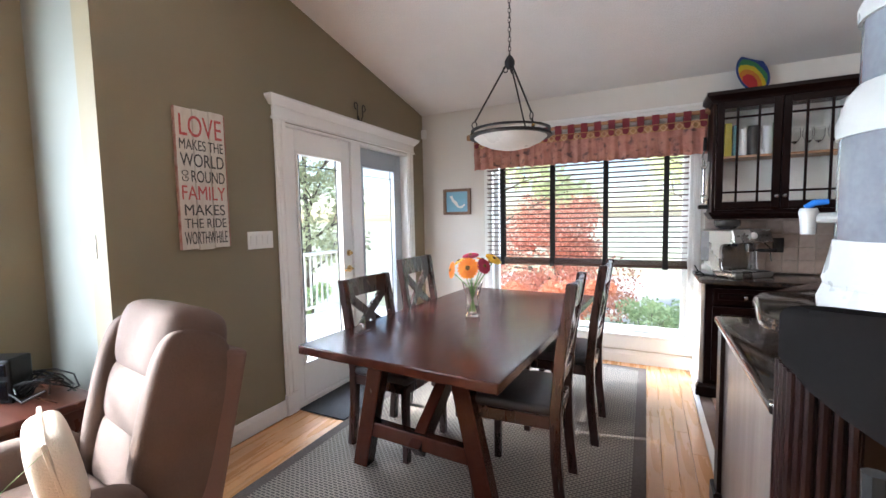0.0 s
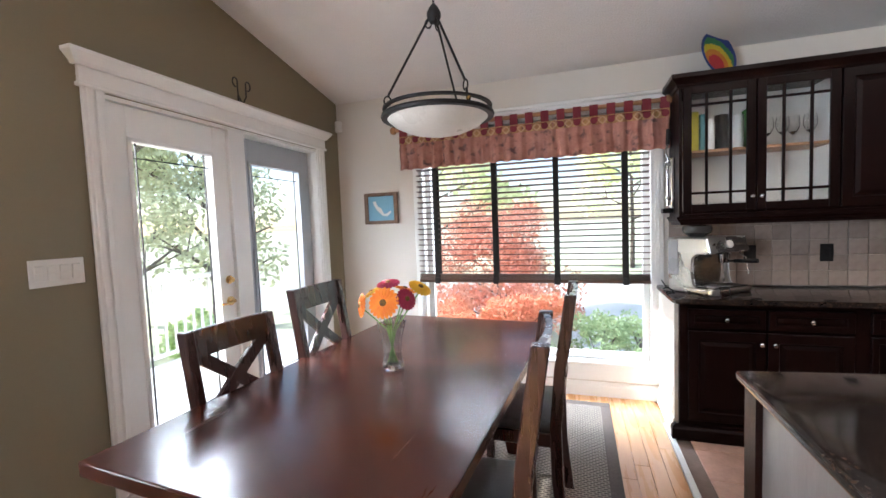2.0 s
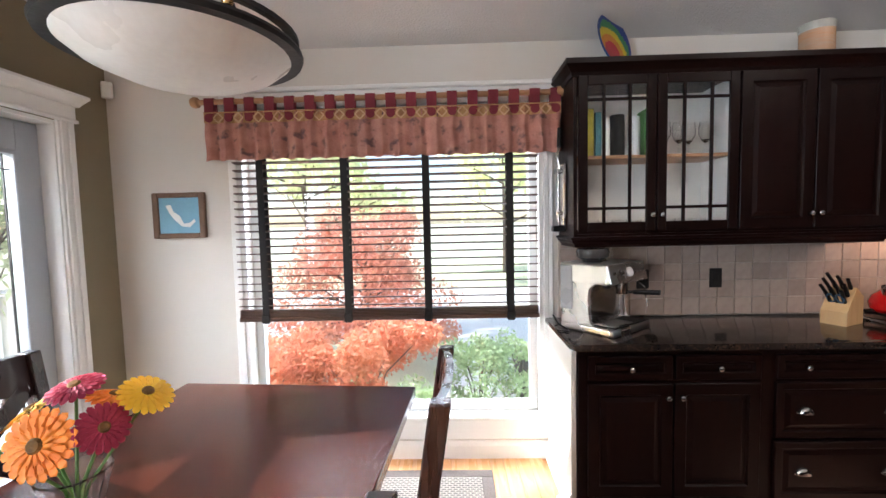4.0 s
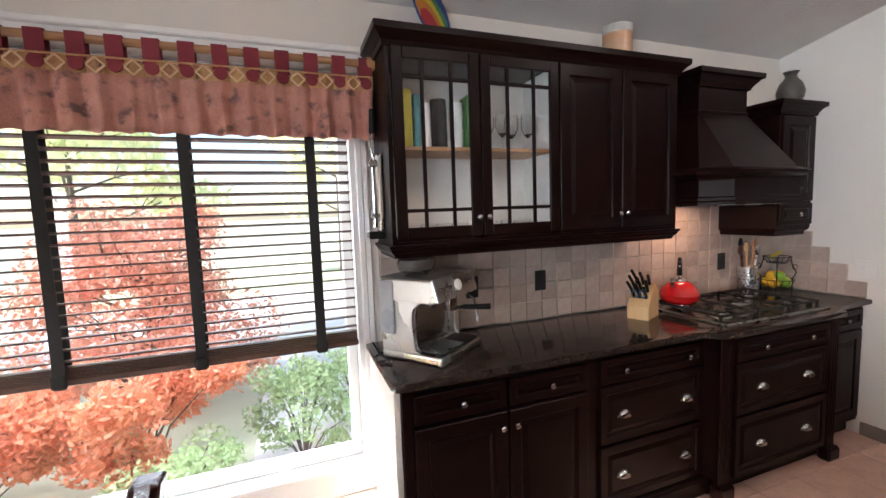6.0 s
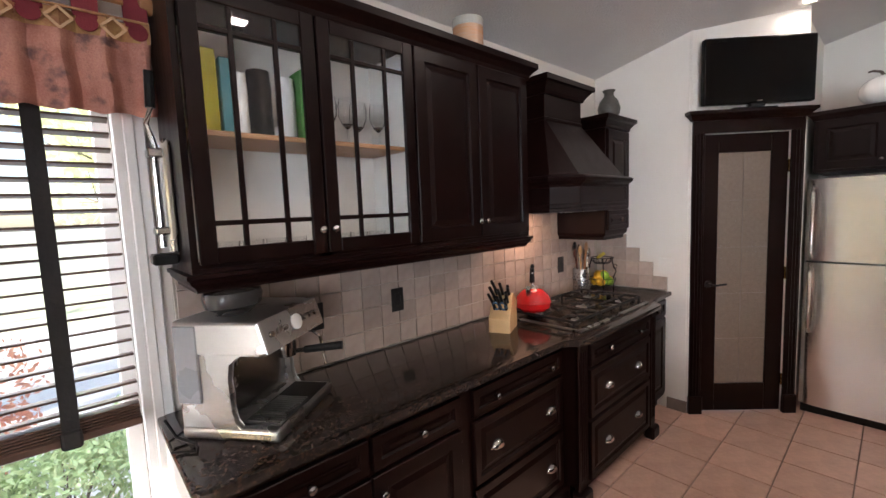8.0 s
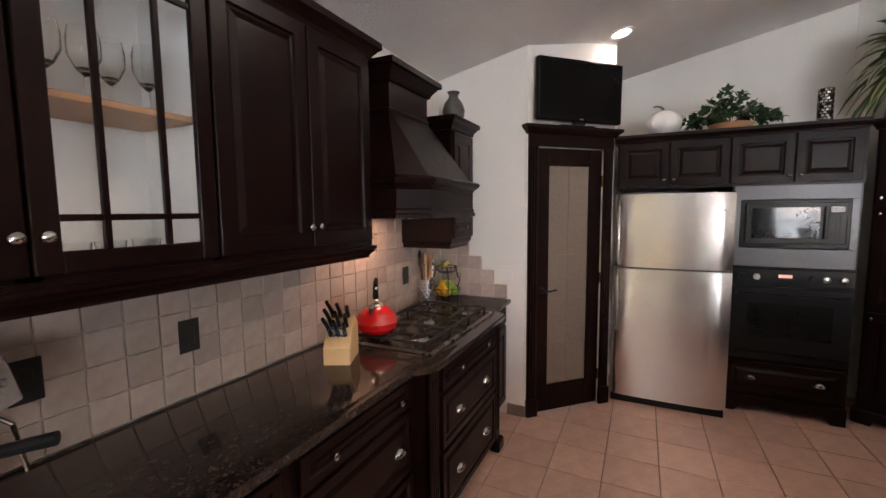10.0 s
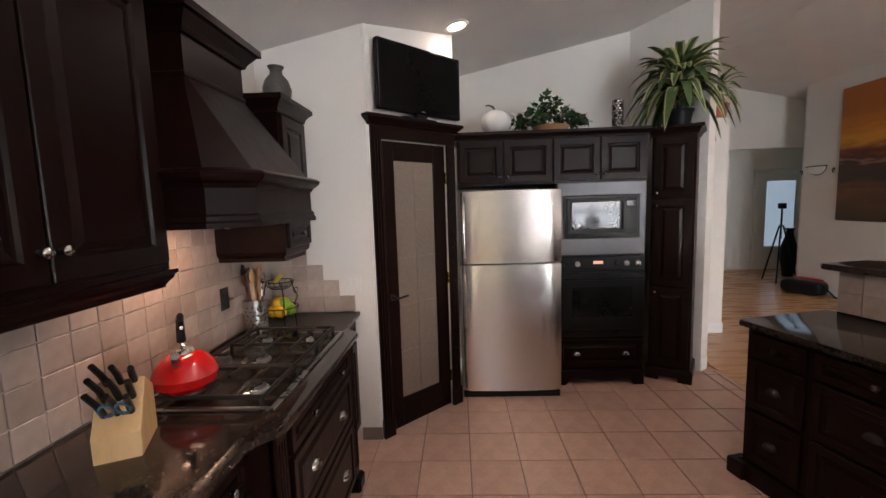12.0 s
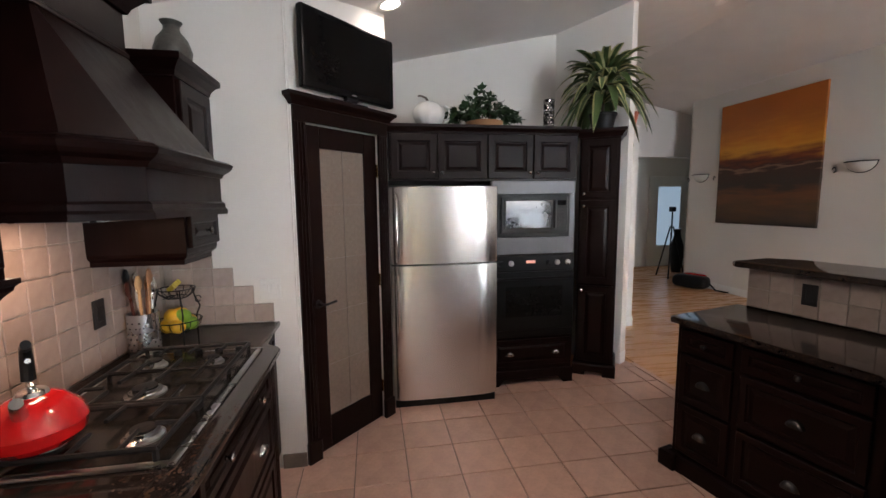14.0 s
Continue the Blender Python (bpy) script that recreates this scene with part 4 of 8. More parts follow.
# hood
hd = thing("range_hood", "espresso wooden range hood with clipped corners, tapered body and moulded lip", "hood", pose(3.12, 5.0, 0))
BAY = [(-0.385, -0.003), (-0.385, -0.46), (-0.27, -0.575), (0.27, -0.575), (0.385, -0.46), (0.385, -0.003)]
b = B()
hi = [(-0.26, -0.003), (-0.26, -0.345), (-0.255, -0.35), (0.135, -0.35), (0.14, -0.345), (0.14, -0.003)]
v0 = [b.bm.verts.new((x, y, 1.755)) for x, y in BAY]
v1 = [b.bm.verts.new((x, y, 2.10)) for x, y in hi]
b.bm.faces.new(v0[::-1])
b.bm.faces.new(v1)
for i in range(6):
    b.bm.faces.new([v0[i], v0[(i + 1) % 6], v1[(i + 1) % 6], v1[i]])
part("tapered_body", b, ESP, hd)
b = B()
b.box(-0.26, -0.35, 2.10, 0.14, -0.003, 2.32)
b.box(-0.268, -0.358, 2.092, 0.148, -0.003, 2.112, 0.004)
part("chimney", b, ESP, hd)
b = B()
b.sweep([(-0.26, -0.003), (-0.26, -0.35), (0.14, -0.35), (0.14, -0.003)], [(0, 2.24), (0.012, 2.24), (0.02, 2.26), (0.05, 2.297), (0.065, 2.302), (0.065, 2.33), (0, 2.33)])
part("crown", b, ESP, hd)
b = B()
b.prism(BAY, 1.575, 1.755)
part("band", b, ESP, hd)
b = B()
b.sweep(BAY, [(0, 1.70), (0.006, 1.70), (0.014, 1.715), (0.03, 1.725), (0.04, 1.735), (0.045, 1.75), (0.03, 1.76), (0, 1.768)])
b.sweep(BAY, [(0, 1.565), (0.018, 1.565), (0.018, 1.582), (0.011, 1.590), (0.011, 1.605), (0.004, 1.612), (0, 1.612)])
part("lip", b, ESP, hd, "moulded lip")
b = B()
b.box(-0.30, -0.48, 1.560, 0.30, -0.08, 1.574)
part("filter", b, STEELH, hd)
lamp("hood_light", 'AREA', 1.25, (1.0, 0.62, 0.40), look((3.02, 4.80, 1.552), (3.02, 4.86, 0)), 0.30, 0.06)

# small cabinet beside the hood
sc = thing("small_wall_cabinet", "small espresso wall cabinet beside the range hood", "cabinet", pose(3.50, 4.61, 0))
b = B()
b.box(0, 0, 1.40, 0.34, 0.375, 2.12)
part("body", b, ESP, sc)
cab_door(sc, 0.015, 1.57, 0.325, 2.10, None, None)
d = part("drawer", raised(0.015, 1.42, 0.325, 1.555, 0.0, 0.03), ESP, sc)
knob(d, 0.17, -0.02, 1.487)
b = B()
b.sweep([(0, 0.375), (0, 0), (0.34, 0), (0.34, 0.375)], [(0.0, 2.11), (0.012, 2.11), (0.016, 2.13), (0.034, 2.155), (0.05, 2.165), (0.05, 2.19), (0.0, 2.19)])
b.box(0.0, 0.0, 2.12, 0.34, 0.375, 2.188)
part("crown", b, ESP, sc)
b = B()
b.sweep([(0, 0.375), (0, 0), (0.34, 0), (0.34, 0.375)], [(-0.05, 1.40), (0.0, 1.40), (-0.004, 1.385), (-0.02, 1.37), (-0.02, 1.35), (-0.05, 1.35)])
b.box(0.03, 0.03, 1.352, 0.31, 0.375, 1.40)
part("light_rail", b, ESP, sc)
b = B()
b.lathe([(0, 0), (0.05, 0), (0.072, 0.05), (0.078, 0.09), (0.062, 0.14), (0.034, 0.175), (0.032, 0.195), (0.045, 0.215), (0.038, 0.215), (0.026, 0.19), (0, 0.18)], 24)
solid("pottery_vase", b, mat("grey_pottery", (0.045, 0.042, 0.035), (0.10, 0.092, 0.08), 12, 0.4, bump=0.3), "mottled grey pottery vase on the small cabinet", "vase", m=pose(3.745, 4.70, 2.19), soft=True)

# hob
hb = thing("gas_hob", "five burner gas hob with black iron grates and steel rim", "hob", pose(3.195, 4.635, 0.9225))
b = B()
b.box(-0.445, -0.262, 0, 0.445, 0.262, 0.010, 0.004)
part("tray", b, STEELH, hb)
b = B()
b.box(-0.425, -0.242, 0.009, 0.425, 0.242, 0.0125, 0.001)
part("plate", b, mat("hob_plate_steel", (0.085, 0.070, 0.058), (0.060, 0.050, 0.042), 6, 0.2, metal=0.8, bump=0.0), hb, "dark bronzed steel plate")
for (x, y, r) in ((-0.30, -0.12, 0.055), (-0.30, 0.12, 0.04), (0.0, 0.02, 0.065), (0.27, -0.11, 0.04), (0.27, 0.12, 0.05)):
    b = B()
    b.lathe([(0, 0), (r, 0), (r, 0.006), (r * 0.8, 0.012), (r * 0.78, 0.018), (r * 0.55, 0.02), (r * 0.55, 0.026), (0, 0.028)], 20)
    bu = part("burner", b, STEELH, hb, m=pose(x, y, 0.0125), soft=True)
    b = B()
    b.lathe([(0, 0.024), (r * 0.6, 0.024), (r * 0.6, 0.031), (0, 0.033)], 20)
    part("cap", b, IRON, bu, soft=True)
for cx in (-0.29, 0.0, 0.27):
    b = B()
    hw = 0.135
    for y in (-0.215, 0.215):
        b.tube([(cx - hw, y, 0.045), (cx + hw, y, 0.045)], 0.0085, 6)
    for x in (-hw, hw):
        b.tube([(cx + x, -0.215, 0.045), (cx + x, 0.215, 0.045)], 0.0085, 6)
        for y in (-0.21, 0.21):
            b.tube([(cx + x, y, 0.0125), (cx + x, y, 0.045)], 0.0085, 6)
    for y in (-0.12, 0.0, 0.12):
        b.tube([(cx - hw, y, 0.045), (cx - 0.035, y, 0.048)], 0.0075, 6)
        b.tube([(cx + hw, y, 0.045), (cx + 0.035, y, 0.048)], 0.0075, 6)
    b.tube([(cx, -0.215, 0.045), (cx, -0.15, 0.048)], 0.0075, 6)
    b.tube([(cx, 0.215, 0.045), (cx, 0.15, 0.048)], 0.0075, 6)
    part("grate", b, IRON, hb, "black cast iron grate")
for i in range(5):
    b = B()
    b.lathe([(0, 0), (0.017, 0), (0.015, 0.018), (0.006, 0.02), (0, 0.02)], 12)
    part("control", b, BLACK, hb, m=pose(0.402, -0.17 + 0.085 * i, 0.0125))

# kettle, knife block, utensils, fruit
kt = thing("kettle", "glossy red enamel whistling kettle with black handle on the hob", "kettle", pose(2.855, 4.75, 0.972, 0, 0, -50) @ Matrix.Diagonal((0.97, 0.97, 1.08, 1)))
b = B()
b.lathe([(0, 0), (0.085, 0), (0.108, 0.02), (0.115, 0.05), (0.10, 0.085), (0.065, 0.115), (0.04, 0.125), (0, 0.127)], 28)
part("pot", b, RED, kt, soft=True)
b = B()
b.lathe([(0, 0.124), (0.038, 0.124), (0.032, 0.135), (0.01, 0.14), (0.012, 0.15), (0, 0.155)], 16)
part("lid", b, STEELH, kt, soft=True)
b = B()
b.tube([(-0.03, -0.07, 0.10), (-0.035, -0.10, 0.13), (-0.036, -0.115, 0.145)], 0.018, 10, 0.8)
part("spout", b, STEELH, kt, soft=True)
b = B()
b.tube([(0.0, 0.055, 0.12), (0.0, 0.06, 0.17), (0.0, 0.03, 0.20), (0.0, -0.005, 0.21)], 0.007, 8)
part("handle_stem", b, CHROME, kt, soft=True)
b = B()
b.tube([(0.0, 0.045, 0.15), (0.0, 0.045, 0.20), (0.0, 0.03, 0.235), (0.0, 0.0, 0.25)], 0.017, 10, 0.7)
part("handle", b, BLACK, kt, soft=True)

kb = thing("knife_block", "beech knife block with black handled knives and scissors", "knife block", pose(2.545, 4.735, 0.922, 0, 0, 205) @ Matrix.Scale(1.08, 4))
b = B()
b.prism([(-0.09, 0.0), (0.07, 0.0), (0.07, 0.07), (-0.02, 0.19), (-0.09, 0.14)], -0.055, 0.055, 0.003, m=Matrix.Rotation(radians(90), 4, 'X') @ Matrix.Rotation(radians(0), 4, 'Z'))
part("block", b, LIGHTW, kb)
k_ = 0
for ox, oz in ((0.005, 0.15), (0.03, 0.12), (-0.03, 0.175)):
    for oy in (-0.03, 0.0, 0.03):
        b = B()
        b.tube([(ox, oy, oz - 0.01), (ox + 0.04, oy * 1.1, oz + 0.042), (ox + 0.082 - 0.008 * (k_ % 3), oy * 1.3, oz + 0.085 - 0.012 * (k_ % 3))], 0.0095, 8, 0.85)
        part("knife_handle", b, BLACK, kb, soft=True)
        k_ += 1
b = B()
for s_ in (-1, 1):
    b.tube([(0.055 + 0.018 * math.cos(a * 0.7), s_ * 0.018 + 0.016 * math.sin(a * 0.7), 0.135 + 0.022 * math.cos(a * 0.7)) for a in range(10)], 0.005, 6)
part("scissors_handle", b, mat("blue_plastic", (0.05, 0.13, 0.22), (0.04, 0.1, 0.18), 5, 0.4), kb)

ut = thing("utensil_holder", "perforated steel holder full of wooden and steel kitchen utensils", "utensil holder", pose(3.70, 4.90, 0.922) @ Matrix.Scale(1.22, 4))
b = B()
b.lathe([(0, 0), (0.052, 0), (0.052, 0.155), (0.048, 0.155), (0.048, 0.004), (0, 0.004)], 24)
pot = part("pot", b, STEELH, ut, soft=True)
for r_ in range(6):
    for c in range(14):
        b = B()
        a = 2 * math.pi * (c + 0.5 * (r_ % 2)) / 14
        b.lathe([(0, 0), (0.0035, 0), (0.0035, 0.001), (0, 0.001)], 8, m=Matrix.Rotation(a, 4, 'Z') @ Matrix.Translation((0.0518, 0, 0.025 + 0.02 * r_)) @ Matrix.Rotation(radians(90), 4, 'Y'))
        part("hole", b, BLACK, pot) if (math.cos(a + 2.2) > -0.3) else b.bm.free()
for i in range(7):
    a = i * 0.9
    b = B()
    tip = Vector((0.05 * math.cos(a), 0.04 * math.sin(a), 0.25 + 0.02 * (i % 3)))
    b.tube([(0.02 * math.cos(a), 0.02 * math.sin(a), 0.02), tip * 0.85, tip], 0.006, 6)
    b.lathe([(0, -0.03), (0.018, -0.015), (0.022, 0.005), (0.012, 0.03), (0, 0.034)], 10, m=Matrix.Translation(tip) @ Matrix.Diagonal((1, 0.35, 1, 1)))
    part("utensil", b, (SHELFW, STEELH, BLACK, CHERRY, LIGHTW)[i % 5], ut, soft=True)

fb = thing("fruit_basket", "two tier black wire basket with bananas, lemons and limes", "basket", pose(3.94, 4.855, 0.922))
for z, r, h in ((0.03, 0.105, 0.055), (0.205, 0.085, 0.045)):
    b = B()
    for hh, rr in ((0, 0.6), (h, 1.0)):
        b.tube([(r * rr * math.cos(a * math.pi / 12), r * rr * math.sin(a * math.pi / 12), z + hh) for a in range(25)], 0.003, 6)
    for a in range(14):
        q = 2 * math.pi * a / 14
        b.tube([(r * 0.6 * math.cos(q), r * 0.6 * math.sin(q), z), (r * 0.92 * math.cos(q), r * 0.92 * math.sin(q), z + h * 0.5), (r * math.cos(q), r * math.sin(q), z + h)], 0.002, 5)
    for a in range(5):
        b.tube([(-r * 0.6, -r * 0.5 + a * r * 0.25, z), (r * 0.6, -r * 0.5 + a * r * 0.25, z)], 0.002, 5)
    part("tier", b, IRON, fb)
for s_ in (0, 1, 2):
    b = B()
    q = 2 * math.pi * s_ / 3 - 0.5
    b.tube([(0.105 * math.cos(q), 0.105 * math.sin(q), 0.0), (0.105 * math.cos(q), 0.105 * math.sin(q), 0.085), (0.13 * math.cos(q), 0.13 * math.sin(q), 0.13), (0.10 * math.cos(q), 0.10 * math.sin(q), 0.19), (0.086 * math.cos(q), 0.086 * math.sin(q), 0.25)], 0.004, 6)
    b.tube([(0.12 * math.cos(q) + 0.018 * math.cos(k * 0.7) * math.cos(q), 0.12 * math.sin(q) + 0.018 * math.cos(k * 0.7) * math.sin(q), 0.17 + 0.018 * math.sin(k * 0.7)) for k in range(9)], 0.003, 6)
    part("scroll_leg", b, IRON, fb)
LEMON = mat("lemon_peel", (0.75, 0.42, 0.02), (0.68, 0.36, 0.02), 20, 0.45, bump=0.2, bscale=140)
LIME = mat("lime_peel", (0.20, 0.36, 0.03), (0.16, 0.30, 0.02), 20, 0.45, bump=0.2, bscale=140)
BANANA = mat("banana_peel", (0.62, 0.46, 0.04), (0.50, 0.44, 0.06), 12, 0.5)
for i in range(10):
    a = i * 2.4
    rr = 0.055 if i < 6 else 0.03
    b = B()
    b.lathe([(0, -0.036), (0.012, -0.033), (0.027, -0.018), (0.03, 0.0), (0.027, 0.018), (0.012, 0.033), (0, 0.038)], 12, m=Matrix.Rotation(a, 4, 'Z') @ Matrix.Rotation(radians(70), 4, 'X') @ Matrix.Scale(1.2, 4))
    solid("lime" if i in (2, 7) else "lemon", b, LIME if i in (2, 7) else LEMON, "green lime in the wire basket" if i in (2, 7) else "yellow lemon in the wire basket", "fruit", m=pose(3.94 + rr * math.cos(a), 4.855 + rr * math.sin(a), 0.922 + 0.062 + (0.045 if i >= 6 else 0)), soft=True, group="citrus fruit")
for i in range(4):
    b = B()
    pts = [(0.075 * math.cos(0.35 * k - 0.9), -0.03 + 0.02 * i, 0.02 + 0.03 * (1 - math.cos(0.35 * k - 0.9)) * 2 + 0.005 * i) for k in range(6)]
    b.tube([(p_[1] * 1.0, p_[0] - 0.05, p_[2]) for p_ in pts], 0.014, 8, 0.8)
    solid("banana", b, BANANA, "yellow-green banana in the top basket tier", "fruit", m=pose(3.94, 4.855, 0.922 + 0.225), soft=True, group="bananas")

# espresso machine
em = thing("espresso_machine", "brushed steel espresso machine with grinder hopper and black portafilter", "espresso machine", pose(1.23, 4.735, 0.922, 0, 0, 38) @ Matrix.Diagonal((1.12, 0.95, 0.97, 1)))
b = B()
b.box(-0.16, 0.0, 0.02, 0.16, 0.16, 0.30, 0.010, seg=2)
part("body", b, STEELH, em)
b = B()
b.prism([(-0.175, 0.285), (-0.15, 0.275), (0.16, 0.275), (0.16, 0.385), (-0.145, 0.385)], -0.163, 0.163, 0.010, m=Matrix.Rotation(radians(90), 4, 'Z') @ Matrix.Rotation(radians(90), 4, 'X'))
part("head", b, STEELH, em)
b = B()
b.box(-0.165, -0.19, 0.0, 0.165, 0.16, 0.045, 0.014, seg=3)
part("base", b, STEELH, em)
for s_ in (-1, 1):
    b = B()
    b.prism([(-0.06, 0.04), (0.05, 0.04), (0.05, 0.285), (-0.09, 0.285), (-0.055, 0.272), (-0.030, 0.25), (-0.022, 0.20), (-0.026, 0.10), (-0.036, 0.06)], s_ * 0.152 - 0.011, s_ * 0.152 + 0.011, 0.004, m=Matrix.Rotation(radians(90), 4, 'Z') @ Matrix.Rotation(radians(90), 4, 'X'))
    part("side_cheek", b, STEELH, em)
b = B()
b.box(-0.14, -0.006, 0.045, 0.14, -0.001, 0.285)
part("splash_back", b, mat("dark_steel", (0.38, 0.37, 0.36), (0.30, 0.29, 0.28), 8, 0.25, metal=1.0, bump=0.02), em)
b = B()
b.box(-0.14, -0.18, 0.044, 0.14, -0.045, 0.050)
dt = part("drip_tray", b, BLACK, em)
for i in range(13):
    b = B()
    b.box(-0.13 + 0.0125 * i, -0.17, 0.049, -0.125 + 0.0125 * i, -0.055, 0.054)
    part("grid_bar", b, STEELH, dt)
b = B()
b.lathe([(0, 0.385), (0.05, 0.385), (0.055, 0.395), (0.085, 0.415), (0.09, 0.445), (0.085, 0.462), (0.06, 0.468), (0, 0.47)], 24, m=Matrix.Translation((-0.05, 0.03, 0)))
part("hopper", b, mat("smoked_plastic", (0.035, 0.033, 0.032), (0.05, 0.047, 0.045), 6, 0.2), em, "smoky bean hopper with lid", soft=True)
b = B()
b.lathe([(0, 0), (0.034, 0), (0.034, 0.03), (0.028, 0.035), (0, 0.036)], 20, m=Matrix.Translation((0.03, -0.10, 0.235)))
part("group_head", b, CHROME, em, soft=True)
b = B()
b.lathe([(0, 0), (0.030, 0), (0.032, 0.03), (0, 0.03)], 18, m=Matrix.Translation((0.03, -0.10, 0.205)))
b.tube([(0.03, -0.12, 0.218), (0.045, -0.16, 0.220)], 0.008, 8)
pf = part("portafilter", b, CHROME, em, soft=True)
b = B()
b.tube([(0.045, -0.16, 0.22), (0.08, -0.29, 0.226)], 0.013, 10, 1.15)
part("grip", b, BLACK, pf, soft=True)
b = B()
b.lathe([(0, 0), (0.022, 0), (0.022, 0.02), (0.016, 0.03), (0, 0.03)], 16, m=Matrix.Translation((-0.09, -0.09, 0.25)))
part("grinder_spout", b, BLACK, em, soft=True)
b = B()
b.tube([(0.125, -0.13, 0.27), (0.13, -0.17, 0.24), (0.13, -0.19, 0.13)], 0.005, 8)
part("steam_wand", b, CHROME, em, soft=True)
FR = Matrix.Translation((0, -0.163, 0.338)) @ Matrix.Rotation(radians(75), 4, 'X')
b = B()
b.lathe([(0, 0), (0.027, 0), (0.027, 0.006), (0.024, 0.008), (0, 0.008)], 20, m=FR)
part("pressure_gauge", b, CERAM, em, "white pressure gauge", soft=True)
for i, x in enumerate((-0.13, -0.095, -0.06, 0.055, 0.085, 0.12)):
    b = B()
    b.lathe([(0, 0), (0.010, 0), (0.009, 0.008), (0, 0.009)], 12, m=Matrix.Translation((x, 0, 0)) @ FR)
    part("button", b, CHROME, em, soft=True)
b = B()
b.box(-0.1665, 0.075, 0.12, -0.159, 0.158, 0.372, 0.003)
part("water_tank", b, mat("grey_tank", (0.25, 0.25, 0.26), (0.22, 0.22, 0.23), 5, 0.3), em)
b = B()
b.tube([(-0.12, 0.15, 0.03), (-0.20, 0.17, 0.012), (-0.235, 0.12, 0.006), (-0.22, 0.05, 0.006), (-0.19, 0.08, 0.006), (-0.2, 0.14, 0.03), (-0.18, 0.2, 0.07)], 0.0045, 6)
part("power_cord", b, BLACK, em, soft=True)


# wall plates
def plate(name, label, m, w, h, material, gangs, holes=False):
    t_ = thing(name, label, "switch" if not holes else "outlet", m)
    b = B()
    b.box(-w / 2, -0.006, -h / 2, w / 2, 0, h / 2, 0.002)
    part("cover", b, material, t_)
    for i in range(gangs):
        x = (i - (gangs - 1) / 2) * 0.046
        b = B()
        b.box(x - 0.0165, -0.009, -0.033, x + 0.0165, -0.005, 0.033, 0.0015)
        part("rocker" if not holes else "receptacle", b, material, t_)
        if not holes:
            b = B()
            b.box(x - 0.0150, -0.0115, 0.0, x + 0.0150, -0.008, 0.031, 0.0015)
            part("paddle", b, material, t_)
    return t_


BPL = mat("black_plate", (0.012, 0.012, 0.012), (0.016, 0.016, 0.016), 6, 0.3)
WPL = mat("white_plate", (0.72, 0.70, 0.66), (0.70, 0.68, 0.64), 6, 0.3, bump=0)
for x in (1.56, 2.005, 3.53):
    plate("wall_outlet", "black wall outlet on the tiled backsplash", pose(x, 4.979, 1.155), 0.075, 0.12, BPL, 1, True)
plate("light_switch", "white double rocker switch on the pale wall", pose(XR, 4.437, 1.112, 0, 0, -90), 0.115, 0.118, WPL, 2)
plate("light_switch", "white four gang switch plate on the olive wall", pose(XO, 2.675, 1.305, 0, 0, 90), 0.205, 0.118, WPL, 4)
plate("light_switch", "white double switch on the sunlit return wall", pose(-1.93, YR, 1.32, 0, 0, 0), 0.115, 0.118, WPL, 2)
plate("wall_outlet", "white wall outlet low on the olive wall", pose(XO, 2.09, 0.335, 0, 0, 90), 0.072, 0.118, WPL, 1, True)


# ---- pantry door, television, refrigerator wall ----
PANT = pose(PA.x, PA.y, 0, 0, 0, -45)
PL = (PB - PA).length
b = B().holed(-0.02, -0.05, PL + 0.02, 3.4, 0.0, 0.11, [(0.08, -0.05, PL - 0.08, 2.07)])
for v in b.bm.verts:
    wv = PANT @ v.co
    if v.co.z > 3.3:
        v.co.z = ceil_z(wv.y) + 0.03
bmesh.ops.transform(b.bm, matrix=PANT, verts=b.bm.verts)
structure("wall_pantry_front", b, GREYW, "pale angled wall round the pantry door")
pd = thing("door_2", "espresso pantry door with a tall frosted glass panel", "door", PANT, kind="structure")
b = B()
for x0 in (0.0, PL - 0.085):
    b.box(x0, -0.02, 0, x0 + 0.085, 0.0, 2.09, 0.003)
    for k_ in range(3):
        b.box(x0 + 0.014 + 0.022 * k_, -0.027, 0.15, x0 + 0.026 + 0.022 * k_, -0.018, 2.06, 0.004)
    b.box(x0 - 0.006, -0.034, 0, x0 + 0.091, 0.0, 0.14, 0.005)
part("casing", b, ESP, pd)
b = B()
b.box(0.0, -0.024, 2.065, PL, 0.0, 2.165, 0.003)
b.sweep([(0.0, 0.0), (0.0, -0.02), (PL, -0.02), (PL, 0.0)], [(0, 2.15), (0.012, 2.15), (0.022, 2.17), (0.042, 2.19), (0.05, 2.195), (0.05, 2.215), (0, 2.215)])
part("header", b, ESP, pd)
dx0, dx1, st = 0.085, PL - 0.085, 0.115
b = B()
b.box(dx0, 0.012, 0.01, dx0 + st, 0.05, 2.06, 0.003)
b.box(dx1 - st, 0.012, 0.01, dx1, 0.05, 2.06, 0.003)
b.box(dx0 + st, 0.012, 1.93, dx1 - st, 0.05, 2.06, 0.003)
b.box(dx0 + st, 0.012, 0.01, dx1 - st, 0.05, 0.22, 0.003)
lf3 = part("leaf", b, ESP, pd)
b = B()
b.box(dx0 + st - 0.01, 0.026, 0.21, dx1 - st + 0.01, 0.034, 1.94)
part("frosted_pane", b, FROST, lf3, "textured frosted glass")
b = B()
b.box((dx0 + dx1) / 2 - 0.0025, 0.022, 0.22, (dx0 + dx1) / 2 + 0.0025, 0.027, 1.93)
for i in range(1, 5):
    b.box(dx0 + st, 0.022, 0.22 + 0.342 * i - 0.0025, dx1 - st, 0.027, 0.22 + 0.342 * i + 0.0025)
part("came", b, STONE, lf3)
b = B()
